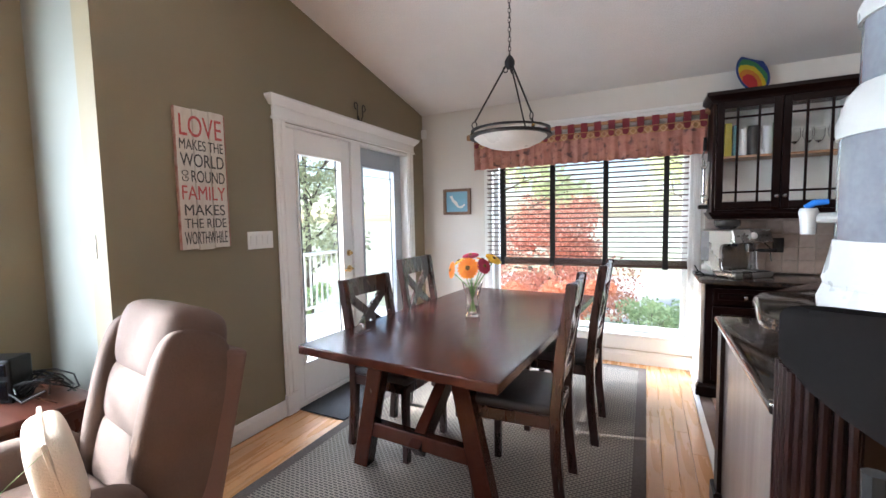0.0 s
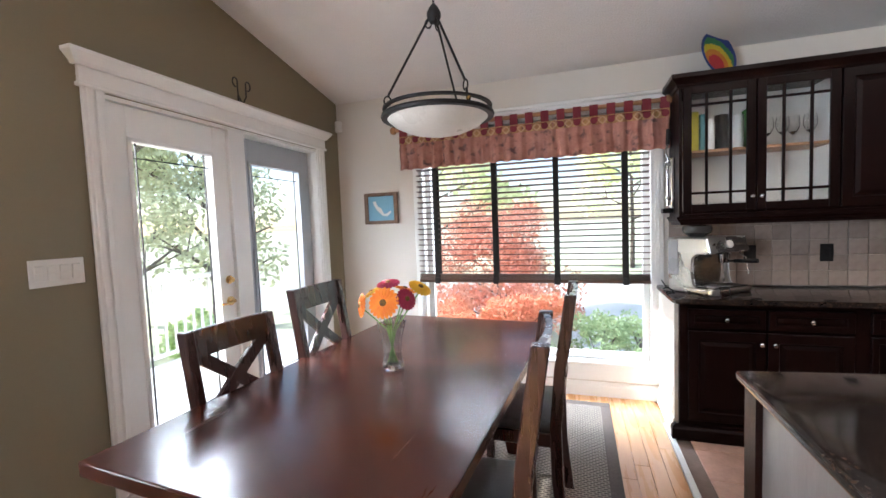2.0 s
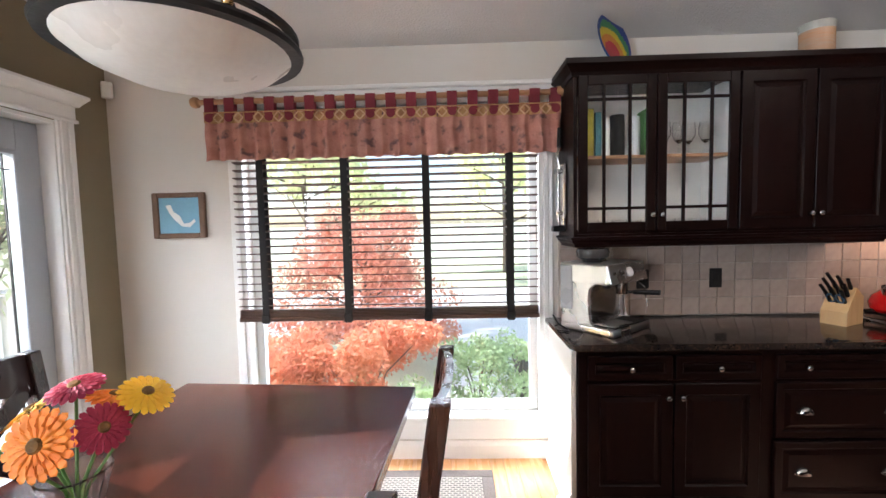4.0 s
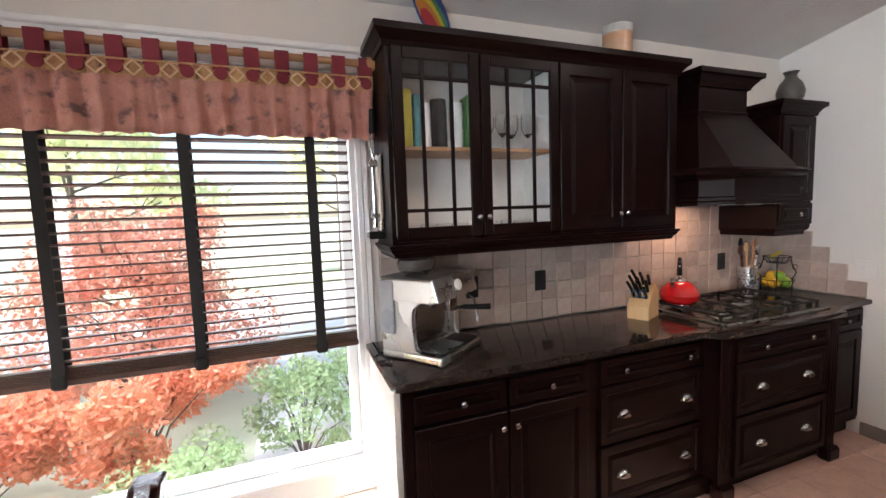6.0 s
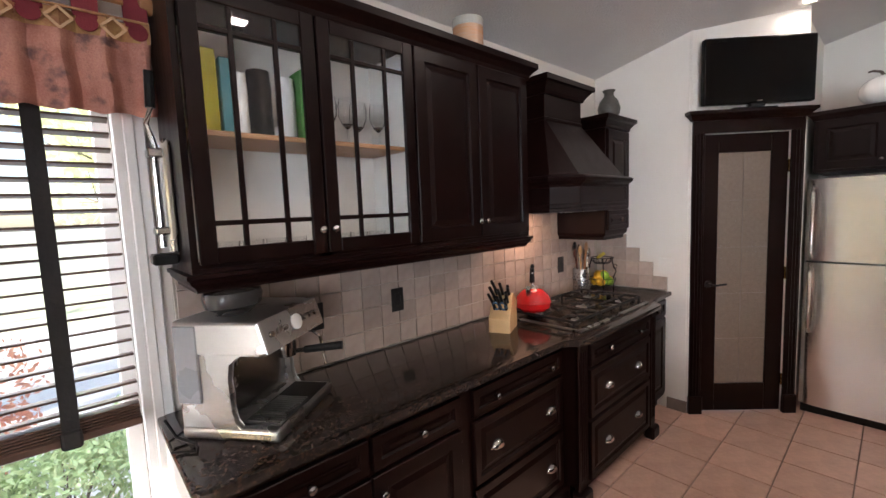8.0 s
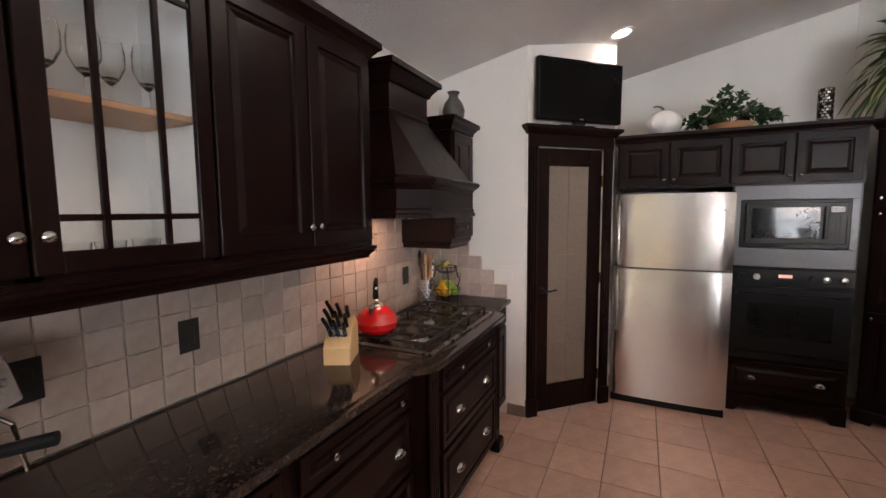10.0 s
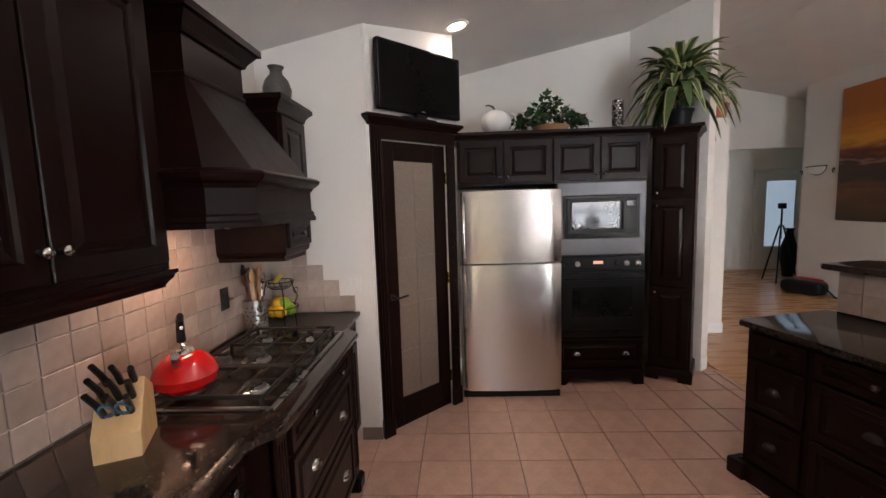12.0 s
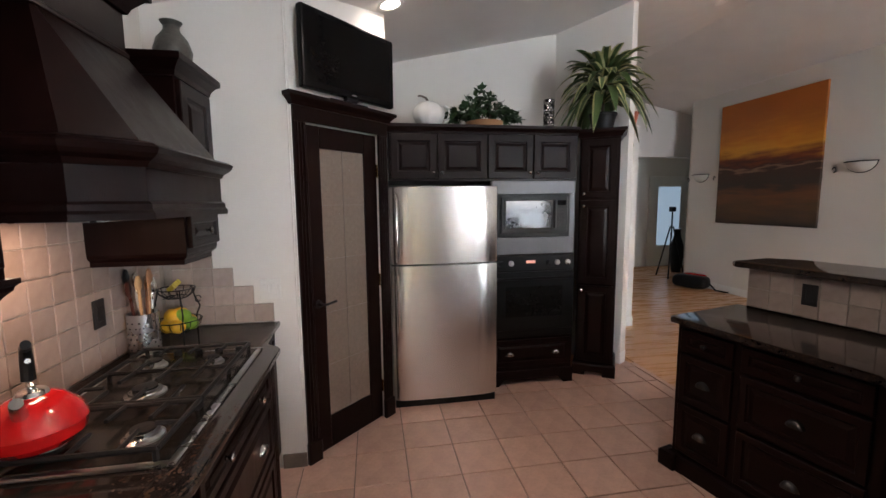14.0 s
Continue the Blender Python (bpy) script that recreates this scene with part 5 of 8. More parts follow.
b.lathe([(0, 0), (0.027, 0), (0.027, 0.008), (0.011, 0.012), (0.010, 0.045), (0, 0.047)], 14, m=Matrix.Translation((dx0 + 0.055, 0.012, 0.98)) @ Matrix.Rotation(radians(90), 4, 'X'))
b.tube([(dx0 + 0.055, -0.03, 0.98), (dx0 + 0.09, -0.036, 0.978), (dx0 + 0.16, -0.03, 0.984)], 0.008, 8)
part("lever", b, IRON, lf3, "dark bronze lever handle", soft=True)
for z in (0.25, 1.05, 1.82):
    b = B()
    b.box(dx1 - 0.004, 0.0, z - 0.045, dx1 + 0.004, 0.013, z + 0.045, 0.002)
    part("hinge", b, BRASS, lf3)

tv = thing("television", "flat black television standing on the pantry door header", "television", PANT @ pose(0.395, -0.062, 2.216, 0.4, 0, 0) @ Matrix.Diagonal((0.92, 1, 0.88, 1)))
b = B()
b.box(-0.40, -0.03, 0.03, 0.40, 0.02, 0.53, 0.012, seg=2)
part("housing", b, mat("screen_housing", (0.004, 0.004, 0.004), (0.006, 0.006, 0.006), 3, 0.25, bump=0.0, spec=0.08), tv)
b = B()
b.box(-0.36, -0.0325, 0.075, 0.36, -0.029, 0.495)
part("screen", b, mat("screen_glass", (0.003, 0.003, 0.003), (0.004, 0.004, 0.004), 3, 0.09, bump=0.0, rvar=0.02, spec=0.09), tv, "dark glossy screen")
b = B()
b.box(-0.02, -0.034, 0.045, 0.02, -0.0295, 0.053)
part("badge", b, CHROME, tv)
b = B()
b.prism([(-0.16, 0.0), (0.16, 0.0), (0.16, 0.075), (-0.16, 0.075)], 0.0, 0.012, 0.004)
b.box(-0.05, -0.02, 0.01, 0.05, 0.015, 0.04)
part("foot", b, BLACK, tv)

FX, FY = 4.70, 3.715
fr = thing("refrigerator", "brushed stainless top-freezer refrigerator", "refrigerator", pose(FX, FY, 0, 0, 0, -90) @ Matrix.Diagonal((0.965, 1, 1, 1)))
b = B()
b.box(0.005, 0.075, 0.04, 0.845, 0.80, 1.70, 0.006)
part("cabinet", b, mat("fridge_grey", (0.14, 0.14, 0.14), (0.12, 0.12, 0.12), 4, 0.5), fr)


def bowed_door(z0, z1):
    b = B()
    n = 14
    front, back = [], []
    for i in range(n + 1):
        x = 0.85 * i / n
        y = 0.012 * (2 * i / n - 1) ** 2 + (0.02 if i in (0, n) else 0)
        front.append((x, y))
    pts = front + [(0.85, 0.07), (0.0, 0.07)]
    b.prism(pts, z0, z1, 0.006)
    return b


fd = part("freezer_door", bowed_door(1.135, 1.715), STEEL, fr, soft=True)
rd = part("fridge_door", bowed_door(0.065, 1.122), STEEL, fr, soft=True)
for d_, z0, z1 in ((fd, 1.16, 1.66), (rd, 0.62, 1.10)):
    b = B()
    b.tube([(0.045, 0.0, z0), (0.042, -0.045, z0 + 0.04), (0.042, -0.052, (z0 + z1) / 2), (0.042, -0.045, z1 - 0.04), (0.045, 0.0, z1)], 0.013, 10)
    part("handle", b, STEEL, d_, soft=True)
b = B()
b.box(0.76, -0.0005, 1.585, 0.80, 0.004, 1.592)
part("badge", b, CHROME, fd)
b = B()
b.box(0.01, 0.03, 0.0, 0.84, 0.5, 0.06, 0.004)
part("toe_grille", b, BLACK, fr)

EAST = pose(4.94, 3.712, 0, 0, 0, -90) @ Matrix.Diagonal((0.953, 1, 1, 1))
oc = thing("wall_cabinet", "espresso cabinets over the refrigerator and ovens, four raised doors", "cabinet", EAST)
WD = 1.66
b = B()
b.box(0, 0.0, 1.765, WD, 0.80, 2.15)
part("body", b, ESP, oc)
xs = (0.02, 0.405, 0.835, 1.245, 1.64)
for i in range(4):
    x0, x1 = xs[i] + (0.006 if i else 0), xs[i + 1] - 0.006
    cab_door(oc, x0, 1.785, x1, 2.135, (x1 - 0.03) if i % 2 == 0 else (x0 + 0.03), 1.83)
b = B()
b.sweep([(0, 0.4), (0, 0), (WD, 0)], [(0.0, 2.14), (0.012, 2.14), (0.016, 2.155), (0.03, 2.175), (0.042, 2.182), (0.042, 2.205), (0.0, 2.205)])
b.box(0.0, 0.0, 2.15, WD, 0.80, 2.203)
part("crown", b, ESP, oc)

ot = thing("oven_tower", "espresso oven housing with steel trim around microwave and wall oven", "cabinet", EAST)
b = B()
b.box(0.87, 0.02, 0.10, 0.905, 0.80, 1.765)
b.box(1.625, 0.02, 0.10, WD, 0.80, 1.765)
b.box(0.905, 0.30, 0.10, 1.625, 0.80, 1.765)
b.box(0.905, 0.02, 0.10, 1.625, 0.30, 0.43)
b.box(0.905, 0.02, 1.14, 1.625, 0.30, 1.29)
part("body", b, ESP, ot)
b = B()
for a in ((0.88, 1.66, 1.645, 1.765), (0.88, 1.155, 1.645, 1.295), (0.88, 1.295, 0.925, 1.66), (1.60, 1.295, 1.645, 1.66)):
    b.box(a[0], 0.004, a[1], a[2], 0.03, a[3], 0.002)
part("trim_frame", b, mat("grey_steel_trim", (0.12, 0.12, 0.125), (0.10, 0.10, 0.105), 4, 0.45, metal=0.8, bump=0.03), ot, "grey steel trim panel")
d = part("drawer", raised(0.89, 0.17, 1.645, 0.405, 0.02, 0.04), ESP, ot)
cup(d, 1.05, 0.0, 0.285)
cup(d, 1.49, 0.0, 0.285)
b = B()
b.prism([(0.87, 0.0), (0.95, 0.0), (1.0, 0.06), (1.52, 0.06), (1.57, 0.0), (1.66, 0.0), (1.66, 0.13), (0.87, 0.13)], 0.0, 0.04, 0.003, m=Matrix.Translation((0, 0.03, 0)) @ Matrix.Rotation(radians(90), 4, 'X'))
part("arched_plinth", b, ESP, ot)

mw = thing("microwave", "black built-in microwave with dark mirror window", "microwave", EAST)
b = B()
b.box(0.925, 0.0, 1.297, 1.60, 0.29, 1.658, 0.005)
part("housing", b, BLACK, mw)
b = B()
b.box(0.955, -0.016, 1.335, 1.575, 0.0, 1.635, 0.006)
part("door", b, BLACK, mw)
b = B()
for a in ((0.985, 1.36, 1.0, 1.615), (1.415, 1.36, 1.43, 1.615), (0.985, 1.60, 1.43, 1.615), (0.985, 1.36, 1.43, 1.375)):
    b.box(a[0], -0.020, a[1], a[2], -0.014, a[3], 0.002)
part("window_frame", b, BLACK, mw)
b = B()
b.box(1.0, -0.019, 1.375, 1.415, -0.0155, 1.60)
part("window", b, OVENG, mw, "mirror-dark microwave window")
b = B()
b.box(1.438, -0.034, 1.37, 1.462, -0.014, 1.605, 0.006)
part("handle", b, BLACK, mw)
b = B()
b.box(1.475, -0.019, 1.565, 1.555, -0.0155, 1.605)
cp = part("control_panel", b, GLOSSB, mw)
for r_ in range(6):
    for c in range(3):
        b = B()
        b.box(1.48 + 0.026 * c, -0.0195, 1.38 + 0.028 * r_, 1.50 + 0.026 * c, -0.0158, 1.40 + 0.028 * r_)
        part("key", b, IRON, cp)

ov = thing("wall_oven", "black built-in wall oven with glass door and knobs", "oven", EAST)
b = B()
b.box(0.89, 0.0, 0.432, 1.64, 0.29, 1.138, 0.004)
part("housing", b, BLACK, ov)
b = B()
b.box(0.885, -0.018, 1.02, 1.645, 0.0, 1.145, 0.006)
pn = part("control_panel", b, BLACK, ov)
for x in (0.95, 1.05, 1.40, 1.48, 1.58):
    b = B()
    b.lathe([(0, 0), (0.024, 0), (0.021, 0.02), (0.006, 0.024), (0, 0.024)], 16, m=Matrix.Translation((x, -0.018, 1.08)) @ Matrix.Rotation(radians(90), 4, 'X'))
    part("knob", b, STEELH if x in (1.05, 1.48, 1.58) else BLACK, pn, soft=True)
b = B()
b.box(1.19, -0.0195, 1.078, 1.275, -0.0175, 1.102)
part("clock", b, glow("oven_digits", (1.0, 0.22, 0.08), 0.3), pn, "small glowing red clock display")
b = B()
b.box(0.885, -0.028, 0.50, 1.645, 0.0, 1.005, 0.006)
od = part("door", b, BLACK, ov)
b = B()
b.box(1.0, -0.0305, 0.62, 1.53, -0.0275, 0.88)
part("window", b, OVENG, od)
b = B()
b.tube([(0.92, -0.028, 0.955), (0.92, -0.065, 0.955), (1.61, -0.065, 0.955), (1.61, -0.028, 0.955)], 0.011, 8)
part("handle", b, BLACK, od, soft=True)
b = B()
b.box(0.885, -0.006, 0.435, 1.645, 0.0, 0.495, 0.003)
part("vent", b, BLACK, ov)

# tall angled cabinet
TM = pose(5.09, 2.03, 0, 0, 0, -122)
tc_ = thing("tall_cabinet", "tall narrow espresso pantry cabinet standing on an angle", "cabinet", TM)
TW = 0.33
b = B()
b.box(0, 0, 0.05, TW, 0.37, 2.15)
part("body", b, ESP, tc_)
for z0, z1, kz in ((1.62, 2.12, 1.66), (0.86, 1.60, 1.55), (0.14, 0.84, 0.80)):
    cab_door(tc_, 0.02, z0, TW - 0.02, z1, 0.045, kz)
b = B()
b.sweep([(0, 0.3), (0, 0), (TW, 0), (TW, 0.37)], [(0.0, 2.14), (0.012, 2.14), (0.016, 2.155), (0.034, 2.18), (0.05, 2.188), (0.05, 2.21), (0.0, 2.21)])
b.box(0, 0, 2.15, TW, 0.37, 2.208)
part("crown", b, ESP, tc_)
b = B()
b.sweep([(0, 0.3), (0, 0), (TW, 0), (TW, 0.37)], [(0, 0.04), (0.022, 0.04), (0.022, 0.10), (0.014, 0.115), (0, 0.12)])
for x in (0.0, TW - 0.07):
    b.box(x - 0.02, -0.022, 0, x + 0.09, 0.05, 0.05, 0.006)
part("plinth", b, ESP, tc_)


# ---- plants and ornaments on the cabinets ----
def strap_leaf(b, base, direction, length, width, droop, lift):
    """A long arching leaf, folded along its rib."""
    d = Vector((math.cos(direction), math.sin(direction), 0))
    side = Vector((-d.y, d.x, 0))
    n = 7
    prev = None
    for i in range(n + 1):
        t_ = i / n
        p_ = Vector(base) + d * (length * (0.9 * t_ - 0.12 * t_ * t_ * droop)) + Vector((0, 0, length * (lift * t_ - droop * t_ * t_)))
        w_ = width * (0.35 + 2.2 * t_ * (1 - t_) + 0.25 * (1 - t_)) * (1 if i < n else 0.08)
        cur = [b.bm.verts.new(p_ + side * w_ * q + Vector((0, 0, 0.28 * w_ * abs(q)))) for q in (-1, -0.5, 0, 0.5, 1)]
        if prev:
            for j in range(4):
                fc = b.bm.faces.new([prev[j], prev[j + 1], cur[j + 1], cur[j]])
                fc.material_index = 1 if j in (0, 3) else 0
        prev = cur


def strap_plant(name, label, m, leaves, size, pot_h, pot_mat, seed):
    rnd = random.Random(seed)
    pl = thing(name, label, "plant", m)
    b = B()
    b.lathe([(0, 0), (0.085, 0), (0.115, pot_h * 0.9), (0.122, pot_h * 0.9), (0.122, pot_h), (0.105, pot_h), (0.10, pot_h * 0.85), (0, pot_h * 0.85)], 20)
    part("pot", b, pot_mat, pl, soft=True)
    b = B()
    b.tube([(0, 0, pot_h * 0.8), (0.01, 0.0, pot_h + 0.10), (0.0, 0.01, pot_h + 0.24 * size / 0.4)], 0.016, 8)
    part("stem", b, BARK, pl, soft=True)
    for i in range(leaves):
        t_ = i / leaves
        b = B()
        z = pot_h + 0.08 + 0.17 * (size / 0.4) * t_
        ln = size * rnd.uniform(0.72, 1.12) * (1.08 - 0.30 * t_)
        strap_leaf(b, (0, 0, z), i * 2.4 + rnd.uniform(-0.3, 0.3), ln, size * 0.068, 1.20 - 0.55 * t_ + rnd.uniform(-0.15, 0.15), 0.62 + 0.46 * t_ + rnd.uniform(-0.10, 0.10))
        lf_ = part("leaf", b, LEAF, pl, soft=True)
        lf_.data.materials.append(LEAFY if i % 3 else LEAF)
    return pl


strap_plant("potted_plant", "bushy green and cream striped dracaena in a black pot", pose(5.13, 1.80, 2.21), 110, 0.54, 0.15, BLACK, 3)
strap_plant("potted_plant", "green strap-leaved plant in a terracotta pot on the half wall", pose(6.42, 0.70, 2.5), 34, 0.36, 0.16, mat("terracotta", (0.38, 0.10, 0.05), (0.30, 0.08, 0.04), 8, 0.6), 5)

iv = thing("ivy_plant", "trailing dark green ivy in a low basket on the cabinets", "plant", pose(5.08, 2.90, 2.205))
b = B()
b.lathe([(0, 0), (0.13, 0), (0.16, 0.05), (0.15, 0.05), (0.12, 0.02), (0, 0.02)], 20)
part("basket", b, SHELFW, iv, soft=True)
rnd = random.Random(7)
leafb = B()
lv = [(0, 0, 0), (0.022, 0.010, 0.004), (0.030, 0.032, -0.002), (0.012, 0.030, 0.003), (0, 0.055, -0.006), (-0.012, 0.030, 0.003), (-0.030, 0.032, -0.002), (-0.022, 0.010, 0.004)]
vv = [leafb.bm.verts.new(p_) for p_ in lv]
cen = leafb.bm.verts.new((0, 0.022, 0.006))
for i in range(8):
    leafb.bm.faces.new([vv[i], vv[(i + 1) % 8], cen])
ivy_leaf = None
for i in range(290):
    a, e = rnd.uniform(0, 2 * math.pi), rnd.random()
    lob = 0.5 + 0.5 * math.cos(2 * a + 1.2)
    r_ = (0.06 + 0.15 * math.sqrt(e)) * (0.7 + 0.5 * abs(math.sin(a)))
    z = 0.06 + (0.30 * (0.45 + 0.55 * lob)) * (1 - (r_ / 0.27) ** 2) * rnd.uniform(0.15, 1.0)
    mm = pose(0.8 * r_ * math.cos(a), 1.25 * r_ * math.sin(a), max(0.02, z), rnd.uniform(-60, 50), rnd.uniform(-50, 50), rnd.uniform(0, 360)) @ Matrix.Scale(rnd.uniform(0.9, 1.45), 4)
    if ivy_leaf is None:
        ob = part("leaf", leafb, IVY, iv, m=mm)
        ivy_leaf = ob.data
    else:
        part("leaf", ivy_leaf, IVY, iv, m=mm)
b = B()
for i in range(14):
    a = i * 0.45
    b.tube([(0, 0, 0.03), (0.07 * math.cos(a), 0.10 * math.sin(a), 0.12 + 0.02 * (i % 4)), (0.12 * math.cos(a), 0.19 * math.sin(a), 0.10 + 0.03 * (i % 5))], 0.003, 5)
part("vines", b, BARK, iv)

pk = thing("ceramic_pumpkin", "white ceramic pumpkin jug with a curled stem", "ornament", pose(5.08, 3.37, 2.205))
b = B()
n, m_ = 36, 14
rings = []
for j in range(m_ + 1):
    ph = math.pi * j / m_
    rings.append([b.bm.verts.new(((0.135 * math.sin(ph)) * (1 - 0.06 * abs(math.cos(4.5 * 2 * math.pi * i / n)) ) * math.cos(2 * math.pi * i / n), (0.135 * math.sin(ph)) * (1 - 0.06 * abs(math.cos(4.5 * 2 * math.pi * i / n))) * math.sin(2 * math.pi * i / n), 0.105 - 0.105 * math.cos(ph))) for i in range(n)])
for u_, v_ in zip(rings, rings[1:]):
    for i in range(n):
        b.bm.faces.new([u_[i], u_[(i + 1) % n], v_[(i + 1) % n], v_[i]])
bmesh.ops.remove_doubles(b.bm, verts=b.bm.verts, dist=0.001)
part("body", b, CERAM, pk, soft=True, angle=80)
b = B()
b.tube([(0, 0, 0.20), (0.0, 0.02, 0.235), (0.0, 0.06, 0.25), (0.0, 0.085, 0.245)], 0.011, 8, 0.6)
part("stem", b, BARK, pk, soft=True)
b = B()
b.tube([(-0.03 + 0.0 * k, -0.125 - 0.045 * math.sin(k * 0.52), 0.105 + 0.06 * math.cos(k * 0.52)) for k in range(7)], 0.013, 8)
part("handle", b, CERAM, pk, soft=True)

sv = thing("mosaic_vase", "tall cylinder vase covered in silver and dark mosaic", "vase", pose(5.06, 2.34, 2.205))
b = B()
b.lathe([(0, 0), (0.045, 0), (0.045, 0.245), (0.038, 0.245), (0.038, 0.01), (0, 0.01)], 24)
part("cylinder", b, BLACK, sv, soft=True)
chip = None
for r_ in range(12):
    for c in range(12):
        if (r_ * 7 + c * 5 + (r_ * c) % 3) % 3 == 0:
            continue
        a = 2 * math.pi * (c + 0.5 * (r_ % 2)) / 12
        mm = Matrix.Rotation(a, 4, 'Z') @ Matrix.Translation((0.0455, 0, 0.012 + 0.02 * r_))
        if chip is None:
            b = B()
            b.box(-0.001, -0.009, -0.008, 0.001, 0.009, 0.008, 0.0008)
            ob = part("mirror_chip", b, CHROME, sv, m=mm)
            chip = ob.data
        else:
            part("mirror_chip", chip, CHROME, sv, m=mm)

# rainbow plate and candle jar on the window-wall cabinet
rp = thing("rainbow_plate", "round glass plate with painted rainbow leaning on the wall", "plate", pose(1.34, 4.80, 2.378, 0, 0, 38) @ Matrix.Rotation(radians(78), 4, 'X') @ Matrix.Translation((0, 0.155, 0)))
b = B()
b.lathe([(0, -0.006), (0.10, -0.004), (0.16, 0.004), (0.16, 0.008), (0.10, 0.0), (0, -0.002)], 40)
part("dish", b, mat("plate_blue", (0.03, 0.05, 0.20), (0.04, 0.08, 0.24), 8, 0.15), rp, soft=True)
BANDS = ((0.075, (0.50, 0.04, 0.04)), (0.115, (0.60, 0.22, 0.03)), (0.155, (0.62, 0.48, 0.03)), (0.20, (0.06, 0.24, 0.10)))
for k_, (rmax, cc) in enumerate(BANDS):
    rmin = BANDS[k_ - 1][0] if k_ else 0.0
    b = B()
    for i in range(14):
        for j in range(72):
            r0, r1 = 0.148 * i / 14, 0.148 * (i + 1) / 14
            a0, a1 = 2 * math.pi * j / 72, 2 * math.pi * (j + 1) / 72
            cx, cy = (r0 + r1) / 2 * math.cos((a0 + a1) / 2), (r0 + r1) / 2 * math.sin((a0 + a1) / 2)
            if rmin <= math.hypot(cx + 0.045, cy + 0.085) < rmax:
                pts = [(r * math.cos(a), r * math.sin(a), 0.0005 + 0.055 * max(0.0, r - 0.10) + 0.0025) for r, a in ((r0, a0), (r1, a0), (r1, a1), (r0, a1))]
                b.bm.faces.new([b.bm.verts.new(p_) for p_ in pts])
    bmesh.ops.remove_doubles(b.bm, verts=b.bm.verts, dist=0.0002)
    part("colour_band", b, mat("plate_colour", cc, tuple(c * 0.8 for c in cc), 10, 0.2), rp)
b = B()
b.tube([(-0.06, -0.17, 0.03), (0.0, -0.165, 0.02), (0.06, -0.17, 0.03)], 0.006, 6)
b.tube([(0, -0.165, 0.02), (0, -0.165, -0.06)], 0.005, 6)
part("easel", b, IRON, rp)
cj = thing("candle_jar", "amber and grey layered glass candle jar", "candle", pose(2.45, 4.84, 2.378) @ Matrix.Scale(1.22, 4))
b = B()
b.lathe([(0, 0), (0.062, 0), (0.066, 0.02), (0.066, 0.17), (0.06, 0.17), (0.058, 0.12), (0, 0.12)], 28)
part("jar", b, mat("amber_glass", (0.50, 0.22, 0.08), (0.42, 0.36, 0.28), 5, 0.25, stretch=(0.3, 0.3, 2.5)), cj, soft=True)
b = B()
b.lathe([(0.0665, 0.14), (0.068, 0.145), (0.068, 0.172), (0.0665, 0.175)], 28, cap=False)
part("rim_band", b, mat("pale_glass", (0.5, 0.48, 0.42), (0.4, 0.4, 0.36), 8, 0.2), cj)

# recessed ceiling lamps
def downlight(x, y, watts):
    z = ceil_z(y)
    dl = thing("recessed_ceiling_lamp", "lit recessed ceiling lamp with white trim ring", "lamp", pose(x, y, z - 0.001, math.degrees(-math.atan(SL)), 0, 0), group="recessed ceiling lamps")
    b = B()
    b.lathe([(0.065, -0.002), (0.085, -0.002), (0.09, -0.006), (0.085, -0.012), (0.066, -0.010)], 28, cap=False)
    part("trim_ring", b, WHITE, dl, soft=True)
    b = B()
    b.lathe([(0, -0.006), (0.068, -0.006), (0.066, -0.004), (0, -0.004)], 28)
    part("bulb", b, glow("lamp_glow", (1.0, 0.86, 0.66), 5.0), dl)
    lamp("downlight", 'AREA', watts, (1.0, 0.85, 0.72), look((x, y, z - 0.03), (x, y, 0)), 0.11)


downlight(4.53, 3.69, 0.6)
downlight(2.9, 3.35, 3.5)
downlight(1.9, 2.6, 4.5)

# ---- island with raised bar ----
isl = thing("kitchen_island", "angled espresso island with drawers, tiled bar wall and fluted end post", "island")
LOW = [(0.935, 3.03), (1.55, 3.12), (1.90, 2.98), (2.62, 2.02), (2.847, 1.888), (3.72, 2.10), (3.875, 1.46), (2.80, 1.20), (2.45, 1.25), (1.50, 2.15), (0.935, 2.05)]
b = B()
b.prism(LOW, 0.08, 0.888)
part("body", b, ESP, isl)
BAR = [(0.98, 2.30), (1.28, 2.52), (1.56, 2.48), (2.50, 1.30), (2.80, 1.241), (3.866, 1.499), (3.90, 1.345), (2.78, 1.07), (2.38, 1.12), (1.42, 1.96), (1.30, 1.86), (1.00, 1.84), (0.95, 1.90), (0.95, 2.03)]
b = B()
b.prism(BAR, 0.0, 1.168)
part("bar_wall", b, ESP, isl)
# Base colour far paler than the espresso body: window sheen is painted in.
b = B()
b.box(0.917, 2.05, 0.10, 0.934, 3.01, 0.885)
part("end_panel", b, mat("espresso_panel_painted_sheen", (0.19, 0.165, 0.15), (0.14, 0.12, 0.11), 3, 0.32, stretch=(4, 4, 0.4), coat=0.4), isl, "espresso end panel with painted pale sheen")
b = B()
b.box(0.90, 2.95, 0.0, 0.955, 3.05, 0.885, 0.006)
b.box(0.885, 2.93, 0.0, 0.975, 3.07, 0.10, 0.008)
part("corner_post", b, ESP, isl)
b = B()
b.box(0.872, 1.79, 0.0, 0.985, 1.925, 1.165, 0.006)
post_ = part("fluted_post", b, ESP, isl, "fluted square post under the bar")
for k_ in range(4):
    for x_, y_ in ((0.869, 1.812 + 0.030 * k_), (0.893 + 0.024 * k_, 1.787)):
        b = B()
        b.tube([(x_, y_, 0.16), (x_, y_, 1.08)], 0.010, 8)
        part("flute", b, ESP, post_, soft=True)
b = B()
